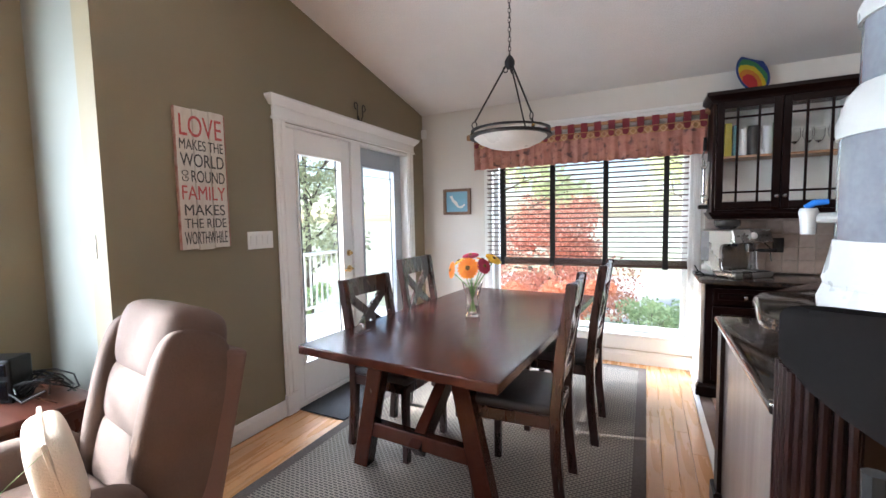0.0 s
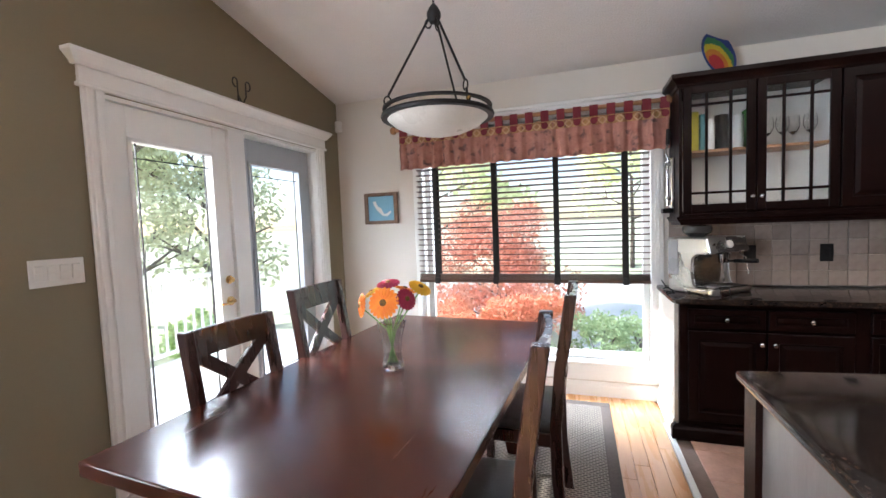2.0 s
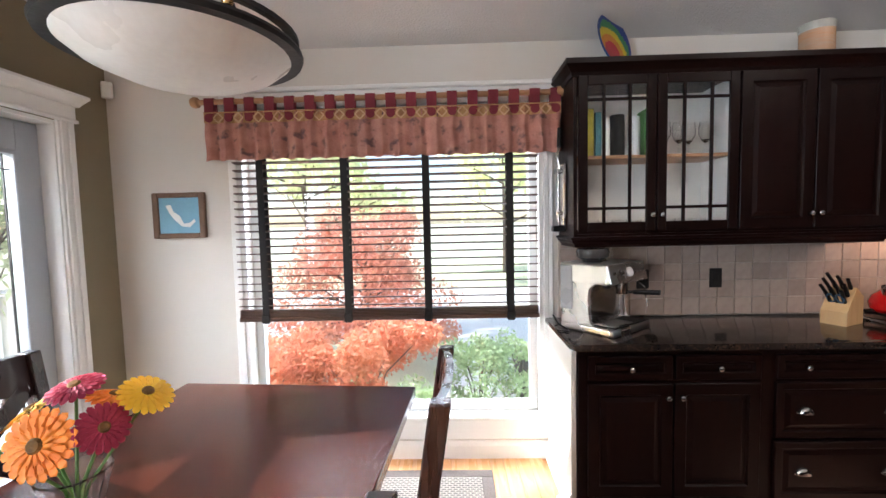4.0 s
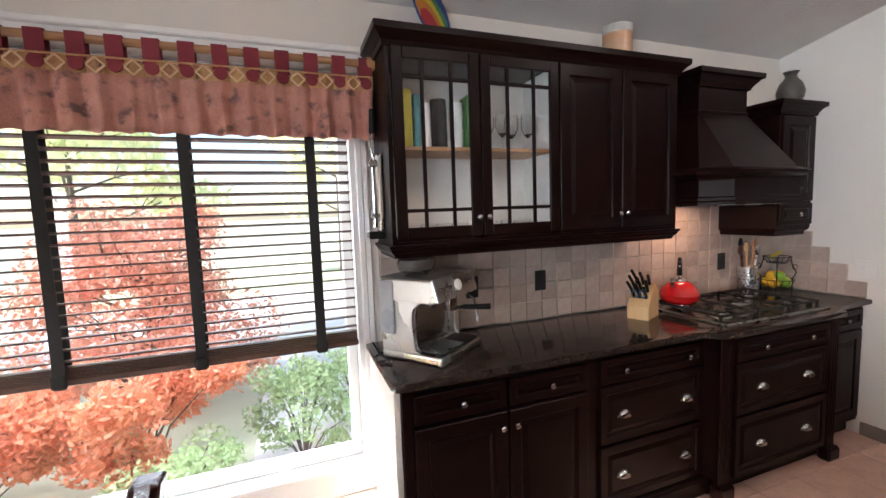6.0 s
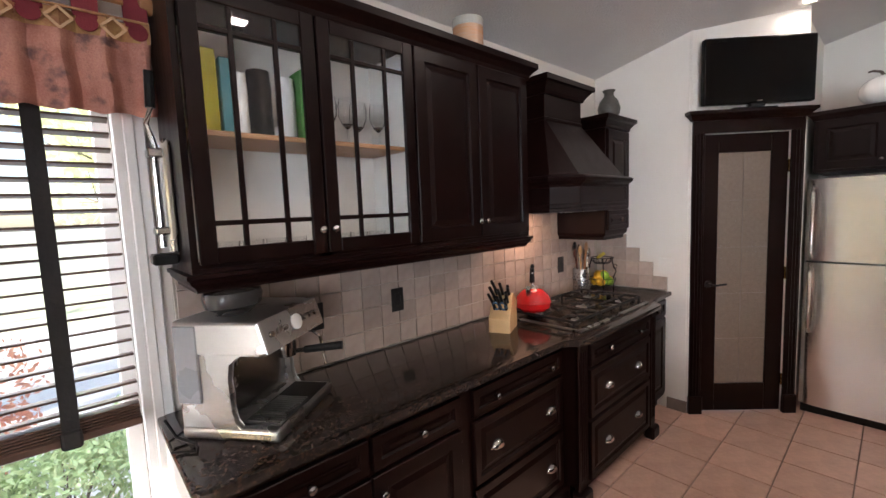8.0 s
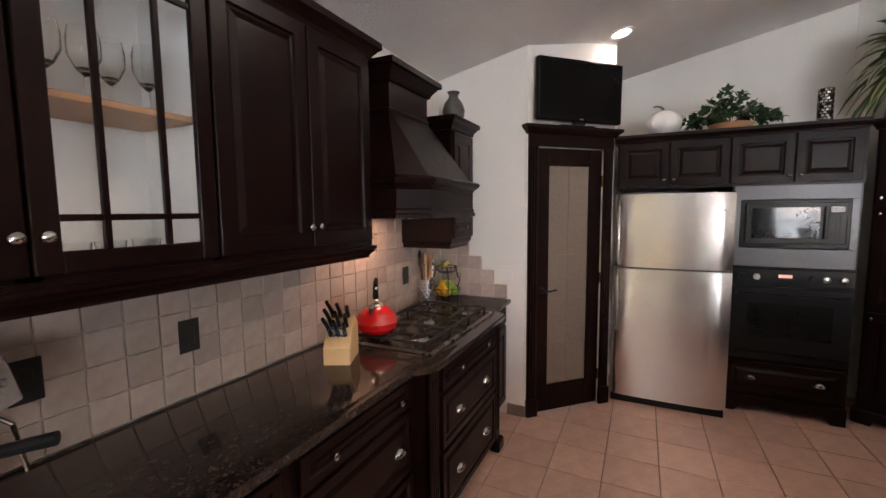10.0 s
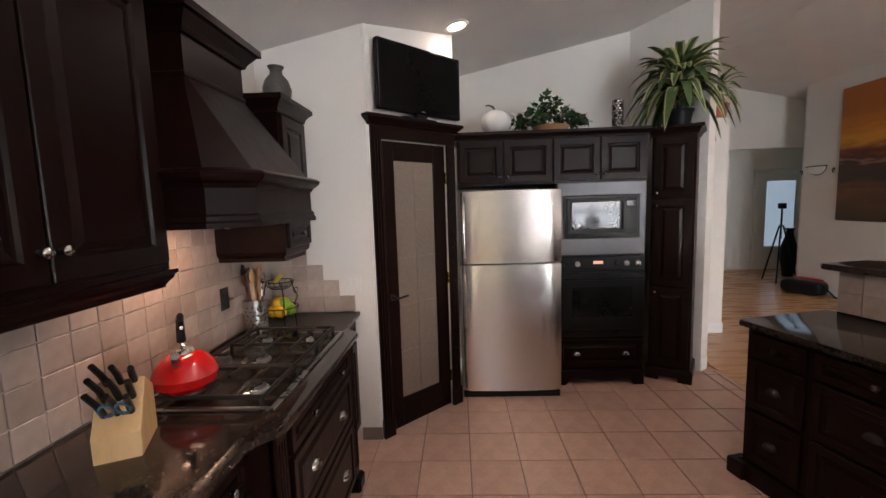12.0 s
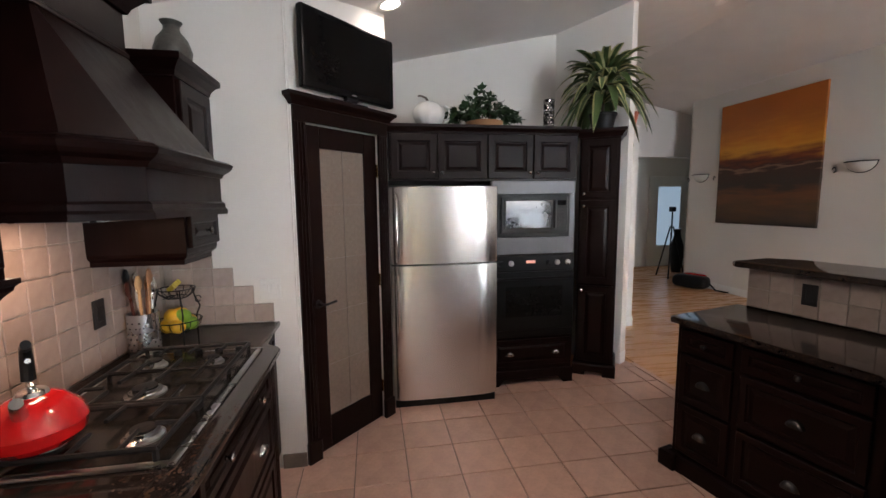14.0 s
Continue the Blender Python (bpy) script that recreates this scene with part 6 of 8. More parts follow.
b.prism([(1.13, 1.90), (1.40, 1.90), (2.35, 1.08), (2.80, 1.03), (3.70, 1.25), (3.72, 1.16), (2.80, 0.93), (2.30, 0.99), (1.34, 1.80), (1.0, 1.80), (1.0, 1.85)], 1.02, 1.166, 0.02)
part("apron", b, ESP, isl)
front = pose(3.72, 2.10, 0, 0, 0, 193.6)
for x0, x1 in ((0.03, 0.32), (0.36, 0.86)):
    for z0, z1, kd in ((0.735, 0.865, "knob"), (0.44, 0.715, "cup"), (0.13, 0.42, "cup")):
        d = part("drawer", raised(x0, z0, x1, z1, 0.0, 0.035), ESP, isl, m=front)
        part("pull", KNOB_DARK if kd == "knob" else CUP_DARK, NICKEL_DARK, d, "dark nickel pull", pose((x0 + x1) / 2, -0.02, (z0 + z1) / 2))
b = B()
b.sweep([(3.875, 1.46), (3.72, 2.10), (2.847, 1.888), (2.62, 2.02)], [(0, 0.0), (0.03, 0.0), (0.03, 0.085), (0.018, 0.10), (0, 0.11)])
b.box(-0.055, -0.06, 0.0, 0.055, 0.05, 0.10, 0.01, m=front)
part("plinth", b, ESP, isl)
b = B()
b.box(0.955, 2.07, 0.0, 1.06, 3.01, 0.085)
part("plinth", b, ESP, isl)
b = B()
b.prism([(0.89, 3.09), (1.56, 3.18), (1.93, 3.04), (2.65, 2.06), (2.85, 1.935), (3.735, 2.145), (3.765, 2.12), (3.918, 1.515), (2.80, 1.253), (2.52, 1.31), (1.58, 2.50), (1.28, 2.54), (0.99, 2.32), (0.99, 2.05), (0.945, 2.005), (0.905, 2.005), (0.88, 2.03)], 0.889, 0.922, 0.009)
solid("granite_worktop", b, GRAN, "polished dark granite worktop on the island", "worktop", soft=True)
b = B()
b.prism([(0.862, 2.09), (1.20, 2.58), (1.62, 2.57), (2.54, 1.385), (2.81, 1.31), (3.90, 1.575), (3.945, 1.545), (4.0, 1.23), (3.86, 1.09), (2.80, 0.83), (2.28, 0.89), (1.46, 1.60), (1.25, 1.66), (0.90, 1.705), (0.845, 1.735), (0.817, 1.79), (0.815, 1.85), (0.838, 2.04)], 1.169, 1.203, 0.010)
solid("granite_bar_top", b, GRAN, "raised dark granite bar top with clipped corners", "worktop", soft=True)

# water dispenser on the bar
wd = thing("water_dispenser", "white countertop water filter dispenser with clear tanks and blue tap", "water dispenser", pose(1.13, 1.912, 1.203) @ Matrix.Scale(1.12, 4))
WPLAST = mat("white_plastic", (0.44, 0.46, 0.45), (0.40, 0.42, 0.41), 5, 0.3, bump=0)
b = B()
b.lathe([(0, 0), (0.17, 0), (0.172, 0.02), (0.162, 0.05), (0.165, 0.06), (0.155, 0.11), (0.150, 0.14), (0, 0.14)], 40)
part("base", b, WPLAST, wd, soft=True)
b = B()
b.lathe([(0.145, 0.14), (0.148, 0.15), (0.148, 0.345), (0.142, 0.345), (0.142, 0.15)], 40, cap=False)
part("lower_tank", b, mat("tank_plastic", (0.12, 0.135, 0.16), (0.20, 0.22, 0.25), 3, 0.12, bump=0.0, coat=0.4), wd, "clear bluish tank", soft=True)
b = B()
b.lathe([(0, 0.34), (0.152, 0.34), (0.154, 0.37), (0.14, 0.42), (0.125, 0.44), (0, 0.44)], 40)
part("middle_ring", b, WPLAST, wd, soft=True)
b = B()
b.lathe([(0.118, 0.44), (0.122, 0.45), (0.122, 0.56), (0.116, 0.56), (0.116, 0.45)], 40, cap=False)
part("upper_tank", b, mat("tank_plastic_upper", (0.12, 0.135, 0.16), (0.20, 0.22, 0.25), 3, 0.12, bump=0.0, coat=0.4), wd, soft=True)
b = B()
b.lathe([(0, 0.56), (0.128, 0.56), (0.13, 0.585), (0.11, 0.63), (0.06, 0.67), (0.02, 0.68), (0, 0.68)], 40)
part("lid", b, WPLAST, wd, soft=True)
b = B()
b.tube([(-0.145, 0.02, 0.185), (-0.18, 0.025, 0.185)], 0.011, 10)
b.lathe([(0, -0.034), (0.012, -0.034), (0.015, 0.0), (0.017, 0.012), (0.014, 0.02), (0, 0.02)], 14, m=Matrix.Translation((-0.188, 0.026, 0.185)))
part("tap", b, WPLAST, wd, soft=True)
b = B()
b.tube([(-0.192, 0.027, 0.205), (-0.18, 0.025, 0.216), (-0.158, 0.022, 0.218)], 0.008, 8, 0.7)
part("tap_lever", b, mat("blue_tap", (0.02, 0.16, 0.52), (0.02, 0.12, 0.44), 5, 0.3), wd, "blue tap lever", soft=True)
b = B()
b.lathe([(0, 0.15), (0.05, 0.15), (0.05, 0.30), (0, 0.30)], 20)
part("filter", b, mat("filter_grey", (0.5, 0.5, 0.52), (0.4, 0.4, 0.43), 9, 0.6), wd)

STOOLB = mat("stool_leather", (0.005, 0.005, 0.005), (0.008, 0.007, 0.007), 9, 0.8, bump=0.02, bscale=300, spec=0.02)
st2 = thing("bar_stool", "black bar stool with curved padded back at the bar", "stool", pose(0.98, 1.40, 0, 0, 0, 163))
b = B()
b.lathe([(0, 0.70), (0.155, 0.70), (0.165, 0.715), (0.165, 0.74), (0.15, 0.76), (0, 0.765)], 28)
part("seat", b, STOOLB, st2, "black padded seat", soft=True)
b = B()
rim = []
for k in range(13):
    a = radians(90 - 48 + 8 * k)
    rim.append((math.cos(a), math.sin(a)))
outer = [(0.30 * c, 0.30 * d_ - 0.12) for c, d_ in rim]
inner = [(0.27 * c, 0.27 * d_ - 0.12) for c, d_ in reversed(rim)]
vs = b.prism(outer + inner, 1.145, 1.315, 0.012)
for v in vs:
    v.co.z += (0.075 if v.co.z < 1.2 else -0.015) * min(1.0, abs(v.co.x) / 0.22) ** 2
part("backrest", b, STOOLB, st2, "curved black backrest", soft=True)
for s_ in (-1, 1):
    b = B()
    b.tube([(s_ * 0.11, 0.12, 0.70), (s_ * 0.125, 0.145, 0.92), (s_ * 0.13, 0.135, 1.13)], 0.013, 8)
    part("back_support", b, BLACK, st2, soft=True)
for a in range(4):
    q = radians(45 + 90 * a)
    b = B()
    b.tube([(0.10 * math.cos(q), 0.10 * math.sin(q), 0.70), (0.19 * math.cos(q), 0.19 * math.sin(q), 0.0)], 0.018, 8)
    part("leg", b, CHAIRW, st2, soft=True)
b = B()
b.tube([(0.165 * math.cos(k * math.pi / 12), 0.165 * math.sin(k * math.pi / 12), 0.22) for k in range(25)], 0.009, 8)
part("foot_ring", b, CHROME, st2, soft=True)

# ---- dining corner ----
TBL = pose(-0.445, 3.29, 0, 0, 0, -3.8)
tb = thing("dining_table", "dark reddish-brown wooden trestle dining table", "table", TBL)
b = B()
b.box(-0.575, -1.03, 0.715, 0.575, 1.05, 0.765, 0.006, seg=2)
top_ = part("tabletop", b, TABLE, tb)
b = B()
b.box(-0.50, -0.80, 0.665, 0.50, -0.70, 0.714, 0.004)
b.box(-0.50, 0.70, 0.665, 0.50, 0.80, 0.714, 0.004)
part("cleat", b, TABLE, tb)
for y in (-0.74, 0.74):
    for s_ in (-1, 1):
        b = B()
        lo_, hi_ = s_ * 0.40, s_ * 0.25
        w_ = 0.05
        for (xa, xb, za, zb_) in ((lo_, hi_, 0.0, 0.67),):
            v0 = [b.bm.verts.new((xa + dx, y + dy, za)) for dx, dy in ((-w_, -0.04), (w_, -0.04), (w_, 0.04), (-w_, 0.04))]
            v1 = [b.bm.verts.new((xb + dx, y + dy, zb_)) for dx, dy in ((-w_, -0.04), (w_, -0.04), (w_, 0.04), (-w_, 0.04))]
            b.bm.faces.new(v0[::-1])
            b.bm.faces.new(v1)
            for i in range(4):
                b.bm.faces.new([v0[i], v0[(i + 1) % 4], v1[(i + 1) % 4], v1[i]])
        bmesh.ops.bevel(b.bm, geom=list(b.bm.edges), offset=0.006, segments=1, affect='EDGES')
        part("leg", b, TABLE, tb)
    b = B()
    b.box(-0.36, y - 0.03, 0.20, 0.36, y + 0.03, 0.285, 0.005)
    part("crossbar", b, TABLE, tb)
for s_ in (-1, 1):
    b = B()
    b.box(-0.035, -0.05, -0.42, 0.035, 0.05, 0.42, 0.005, m=pose(0, s_ * 0.45, 0.46, s_ * 51, 0, 0))
    part("brace", b, TABLE, tb)


def dining_chair(m, first=[None]):
    if first[0] is not None:
        return copy_thing(first[0], m)
    ch = thing("dining_chair", "dark wooden cross-back dining chair with black padded seat", "chair", m, group="chairs round the table")
    # faces -y; back at +y
    for s_ in (-1, 1):
        b = B()
        pts = [(s_ * 0.205, 0.235, 0.0), (s_ * 0.205, 0.205, 0.25), (s_ * 0.205, 0.20, 0.46), (s_ * 0.205, 0.225, 0.70), (s_ * 0.205, 0.275, 0.985)]
        for p0, p1 in zip(pts, pts[1:]):
            q0 = [b.bm.verts.new((p0[0] + dx, p0[1] + dy, p0[2])) for dx, dy in ((-0.022, -0.025), (0.022, -0.025), (0.022, 0.025), (-0.022, 0.025))]
            q1 = [b.bm.verts.new((p1[0] + dx, p1[1] + dy, p1[2])) for dx, dy in ((-0.022, -0.025), (0.022, -0.025), (0.022, 0.025), (-0.022, 0.025))]
            for i in range(4):
                b.bm.faces.new([q0[i], q0[(i + 1) % 4], q1[(i + 1) % 4], q1[i]])
            if p0 is pts[0]:
                b.bm.faces.new(q0[::-1])
            if p1 is pts[-1]:
                b.bm.faces.new(q1)
        bmesh.ops.remove_doubles(b.bm, verts=b.bm.verts, dist=0.0005)
        bmesh.ops.bevel(b.bm, geom=[e for e in b.bm.edges if not e.is_boundary and e.calc_face_angle(0) > 0.6], offset=0.004, segments=1, affect='EDGES')
        part("back_leg", b, CHAIRW, ch)
        b = B()
        b.box(s_ * 0.20 - 0.02, -0.215, 0.0, s_ * 0.20 + 0.02, -0.175, 0.43, 0.004)
        part("front_leg", b, CHAIRW, ch)
        b = B()
        b.box(s_ * 0.205 - 0.011, -0.18, 0.385, s_ * 0.205 + 0.011, 0.19, 0.44, 0.003)
        part("side_rail", b, CHAIRW, ch)
    b = B()
    b.box(-0.19, -0.208, 0.385, 0.19, -0.186, 0.44, 0.003)
    part("front_rail", b, CHAIRW, ch)
    b = B()
    b.box(-0.19, 0.19, 0.385, 0.19, 0.212, 0.44, 0.003)
    part("rear_rail", b, CHAIRW, ch)
    b = B()
    vs = b.box(-0.225, -0.225, 0.44, 0.225, 0.185, 0.485, 0.018, seg=3)
    part("seat", b, LEATHER, ch, "black leather padded seat", soft=True)
    tilt = radians(-9.5)
    for z, h, y in ((0.930, 0.105, 0.264), (0.60, 0.055, 0.214)):
        b = B()
        n = 8
        pr = None
        for i in range(n + 1):
            x = -0.19 + 0.38 * i / n
            cv = 0.018 * (1 - (2 * i / n - 1) ** 2)
            ring = [b.bm.verts.new((x, y + cv + dy + (zz) * 0.17, z + zz)) for dy, zz in ((-0.011, -h / 2), (0.011, -h / 2), (0.011, h / 2), (-0.011, h / 2))]
            if pr:
                for j in range(4):
                    b.bm.faces.new([pr[j], pr[(j + 1) % 4], ring[(j + 1) % 4], ring[j]])
            else:
                b.bm.faces.new(ring[::-1])
            pr = ring
        b.bm.faces.new(pr)
        part("top_rail" if z > 0.8 else "lower_rail", b, CHAIRW, ch)
    for s_ in (-1, 1):
        b = B()
        p0, p1 = Vector((s_ * 0.185, 0.615)), Vector((-s_ * 0.185, 0.895))
        d_ = (p1 - p0).normalized()
        nn = Vector((-d_.y, d_.x)) * 0.026
        pr = None
        for i in range(9):
            c_ = p0 + (p1 - p0) * (i / 8)
            bow = 0.012 * (1 - (2 * i / 8 - 1) ** 2)
            ring = []
            for sgn, th in ((1, -0.010), (1, 0.010), (-1, 0.010), (-1, -0.010)):
                q_ = c_ + nn * sgn
                ring.append(b.bm.verts.new((q_.x, 0.216 + (q_.y - 0.62) * 0.165 + bow + th + (0.004 if s_ > 0 else 0), q_.y)))
            if pr:
                for j in range(4):
                    b.bm.faces.new([pr[j], pr[(j + 1) % 4], ring[(j + 1) % 4], ring[j]])
            else:
                b.bm.faces.new(ring[::-1])
            pr = ring
        b.bm.faces.new(pr)
        part("cross_slat", b, CHAIRW, ch)
    first[0] = ch
    return ch


TALL = Matrix.Diagonal((1.0, 1.0, 1.07, 1.0))
dining_chair(pose(-0.83, 2.90, 0, 0, 0, 84) @ TALL)
dining_chair(pose(-0.80, 3.53, 0, 0, 0, 88) @ TALL)
dining_chair(pose(0.01, 2.77, 0, 0, 0, -88) @ TALL)
dining_chair(pose(0.085, 3.53, 0, 0, 0, -91) @ TALL)

# vase of gerberas
vs_ = thing("glass_vase", "cut crystal vase holding gerbera daisies", "vase", pose(-0.47, 3.27, 0.766) @ Matrix.Diagonal((1.15, 1.15, 1.12, 1)))
b = B()
b.lathe([(0, 0), (0.042, 0), (0.046, 0.012), (0.036, 0.06), (0.042, 0.13), (0.062, 0.205), (0.058, 0.207), (0.037, 0.13), (0.031, 0.06), (0.034, 0.02), (0, 0.018)], 16)
part("body", b, CLEAR, vs_, soft=True, angle=15)
STEM = mat("stem_green", (0.11, 0.26, 0.05), (0.16, 0.32, 0.08), 10, 0.5)
PETS = {"orange": mat("orange_petal", (0.90, 0.30, 0.01), (0.82, 0.18, 0.01), 20, 0.6), "yellow": mat("yellow_petal", (0.90, 0.58, 0.03), (0.86, 0.44, 0.02), 20, 0.6), "crimson": mat("crimson_petal", (0.40, 0.02, 0.06), (0.30, 0.01, 0.05), 20, 0.6)}
for colour, dx, dy, dz, rad, tiltv in (("orange", 0.0, -0.07, 0.33, 0.062, (0.1, -1.0, 0.35)), ("orange", -0.13, -0.04, 0.31, 0.05, (-0.7, -0.7, 0.15)), ("yellow", -0.10, 0.02, 0.36, 0.055, (-0.5, -0.2, 0.9)),
                                  ("crimson", -0.03, 0.05, 0.40, 0.05, (0.0, -0.3, 1.0)), ("crimson", 0.09, -0.02, 0.34, 0.045, (0.8, -0.5, 0.4)), ("yellow", 0.13, 0.06, 0.38, 0.05, (0.6, -0.2, 0.9)), ("orange", 0.05, 0.06, 0.37, 0.05, (0.3, 0.2, 1.0))):
    fl = thing("gerbera", colour + " gerbera daisy on a green stem in the vase", "flower", pose(-0.47, 3.27, 0.766), group="gerberas in the vase")
    tip = Vector((dx, dy, dz))
    b = B()
    rad *= 1.22
    b.tube([(-dx * 0.15, -dy * 0.15, 0.025), (dx * 0.15, dy * 0.15, 0.19), tip * 0.93, tip], 0.0035, 6)
    part("stem", b, STEM, fl, soft=True)
    q = Vector(tiltv).normalized().to_track_quat('Z', 'Y').to_matrix().to_4x4()
    b = B()
    for ring_, (rr, zz, cnt) in enumerate(((rad, 0.004, 20), (rad * 0.8, 0.009, 18), (rad * 0.5, 0.013, 14))):
        for i in range(cnt):
            a = 2 * math.pi * (i + 0.5 * ring_) / cnt
            c0, s0 = math.cos(a), math.sin(a)
            w_ = rr * 0.15
            pts = ((0.2, 0.3, 0.0), (0.65, 1.0, 0.06), (0.92, 0.75, -0.02), (1.0, 0.0, -0.05))
            top_v = [b.bm.verts.new((c0 * rr * u_ - s0 * w_ * v_, s0 * rr * u_ + c0 * w_ * v_, zz + rr * h_)) for u_, v_, h_ in pts]
            bot_v = [b.bm.verts.new((c0 * rr * u_ + s0 * w_ * v_, s0 * rr * u_ - c0 * w_ * v_, zz + rr * h_)) for u_, v_, h_ in pts[:3]]
            b.bm.faces.new(top_v + bot_v[::-1])
    part("petals", b, PETS[colour], fl, m=Matrix.Translation(tip) @ q)
    b = B()
    b.lathe([(0, 0.02), (rad * 0.16, 0.019), (rad * 0.22, 0.014), (rad * 0.2, 0.0), (0, 0.0)], 12)
    part("eye", b, mat("flower_eye", (0.10, 0.05, 0.01), (0.25, 0.12, 0.02), 60, 0.8), fl, m=Matrix.Translation(tip) @ q)

# pendant lamp
pn_ = thing("pendant_lamp", "iron pendant lamp with a frosted glass bowl on a chain", "lamp", pose(-0.235, 3.39, -0.065) @ Matrix.Diagonal((0.92, 0.92, 1, 1)))
b = B()
b.lathe([(0, 1.935), (0.07, 1.940), (0.15, 1.957), (0.22, 1.985), (0.265, 2.02), (0.262, 2.023), (0.21, 1.992), (0.14, 1.966), (0, 1.945)], 44)
part("bowl", b, LAMPG, pn_, "frosted alabaster glass bowl", soft=True)
b = B()
b.lathe([(0.258, 2.015), (0.288, 2.015), (0.292, 2.025), (0.288, 2.033), (0.258, 2.033)], 44, cap=False)
b.lathe([(0.262, 2.055), (0.282, 2.055), (0.282, 2.066), (0.262, 2.066)], 44, cap=False)
part("hoop", b, IRON, pn_, soft=True)
for i in range(3):
    a = radians(200 + 120 * i)
    c0, s0 = math.cos(a), math.sin(a)
    b = B()
    b.tube([(0.03 * c0, 0.03 * s0, 2.475), (0.25 * c0, 0.25 * s0, 2.13)], 0.006, 8)
    part("rod", b, IRON, pn_, soft=True)
    b = B()
    b.tube([(0.255 * c0 + 0.018 * math.cos(k * 0.63) * c0, 0.255 * s0 + 0.018 * math.cos(k * 0.63) * s0, 2.105 + 0.022 * math.sin(k * 0.63)) for k in range(11)], 0.004, 6)
    b.tube([(0.03 * c0 + 0.016 * math.cos(k * 0.63) * c0, 0.03 * s0 + 0.016 * math.cos(k * 0.63) * s0, 2.455 + 0.02 * math.sin(k * 0.63)) for k in range(11)], 0.004, 6)
    b.tube([(0.262 * c0, 0.262 * s0, 2.09), (0.272 * c0, 0.272 * s0, 2.02)], 0.006, 8)
    part("hook", b, IRON, pn_, soft=True)
    b = B()
    b.lathe([(0, -0.012), (0.010, -0.008), (0.013, 0), (0.010, 0.008), (0, 0.012)], 10, m=Matrix.Translation((0.275 * c0, 0.275 * s0, 2.045)))
    part("amber_bead", b, BRASS, pn_, soft=True)
b = B()
b.lathe([(0, 2.455), (0.022, 2.46), (0.036, 2.485), (0.036, 2.505), (0.022, 2.53), (0.008, 2.545), (0, 2.545)], 16)
part("hub", b, IRON, pn_, soft=True)
zc, top_c = 2.555, ceil_z(3.39) + 0.065
i = 0
while zc < top_c - 0.02:
    b = B()
    b.tube([(0.010 * math.cos(k * 0.7854) * (1 if i % 2 else 0), 0.010 * math.cos(k * 0.7854) * (0 if i % 2 else 1), zc + 0.019 * math.sin(k * 0.7854)) for k in range(9)], 0.0028, 5)
    part("chain_link", b, IRON, pn_)
    zc += 0.030
    i += 1
b = B()
b.lathe([(0, top_c - 0.03), (0.03, top_c - 0.03), (0.06, top_c - 0.01), (0.062, top_c + 0.02), (0, top_c + 0.02)], 24)
part("ceiling_rose", b, IRON, pn_, soft=True)

# rug and mat
rg = thing("area_rug", "flat woven beige and brown rug with dark border under the table", "rug", pose(0, 0, 0.0))
b = B()
b.box(-1.26, 1.92, 0.001, 0.535, 4.785, 0.009, 0.003)
part("field", b, RUG, rg)
b = B()
for a in ((-1.325, 1.855, 0.60, 1.925), (-1.325, 4.78, 0.60, 4.85), (-1.325, 1.925, -1.255, 4.78), (0.53, 1.925, 0.60, 4.78)):
    b.box(a[0], a[1], 0.001, a[2], a[3], 0.011, 0.003)
part("border", b, RUGB, rg)
b = B()
b.box(-1.755, 2.93, 0.001, -1.33, 3.75, 0.013, 0.004)
solid("door_mat", b, MATB, "black fibre door mat in front of the patio door", "mat")

# ---- on the olive wall and in the corner ----
sg = thing("word_sign", "weathered white wooden sign with red and black family words", "sign", pose(XO, 2.283, 1.677, 0, 0, 90) @ Matrix.Diagonal((0.93, 1, 0.965, 1)))
SIGNW = mat("weathered_white_board", (0.66, 0.62, 0.55), (0.52, 0.44, 0.36), 7, 0.8, bump=0.3, bscale=60, stretch=(3, 3, 0.6))
SIGNE = mat("worn_red_edge", (0.30, 0.07, 0.05), (0.45, 0.33, 0.26), 22, 0.8, bump=0.3)
for i in range(3):
    b = B()
    x0 = -0.16 + 0.1075 * i
    b.box(x0, -0.020, -0.415 - 0.006 * (i % 2), x0 + 0.105, -0.002, 0.415 + 0.004 * i, 0.004)
    part("board", b, SIGNW, sg)
b = B()
for a in ((-0.166, -0.415, -0.158, 0.415), (0.160, -0.41, 0.167, 0.42)):
    b.box(a[0], -0.0215, a[1], a[2], -0.001, a[3], 0.003)
part("worn_edge", b, SIGNE, sg)
SRED = mat("sign_red", (0.42, 0.035, 0.04), (0.50, 0.15, 0.13), 30, 0.8)
SBLK = mat("sign_black", (0.025, 0.022, 0.022), (0.09, 0.08, 0.075), 30, 0.8)
for words, zc, h, wd_, mt in (("LOVE", 0.315, 0.125, 0.275, SRED), ("MAKES THE", 0.205, 0.062, 0.285, SBLK), ("WORLD", 0.115, 0.078, 0.285, SBLK), ("ROUND", 0.02, 0.070, 0.222, SBLK),
                              ("FAMILY", -0.078, 0.082, 0.285, SRED), ("MAKES", -0.180, 0.066, 0.265, SBLK), ("THE RIDE", -0.260, 0.056, 0.275, SBLK), ("WORTHWHILE", -0.348, 0.075, 0.285, SBLK)):
    text_mesh("lettering", words, h, wd_, mt, sg, pose(0.032 if words == "ROUND" else 0.0, -0.0215, zc))
text_mesh("lettering", "GO", 0.040, 0.066, SBLK, sg, pose(-0.118, -0.0215, 0.02, 0, -90, 0))

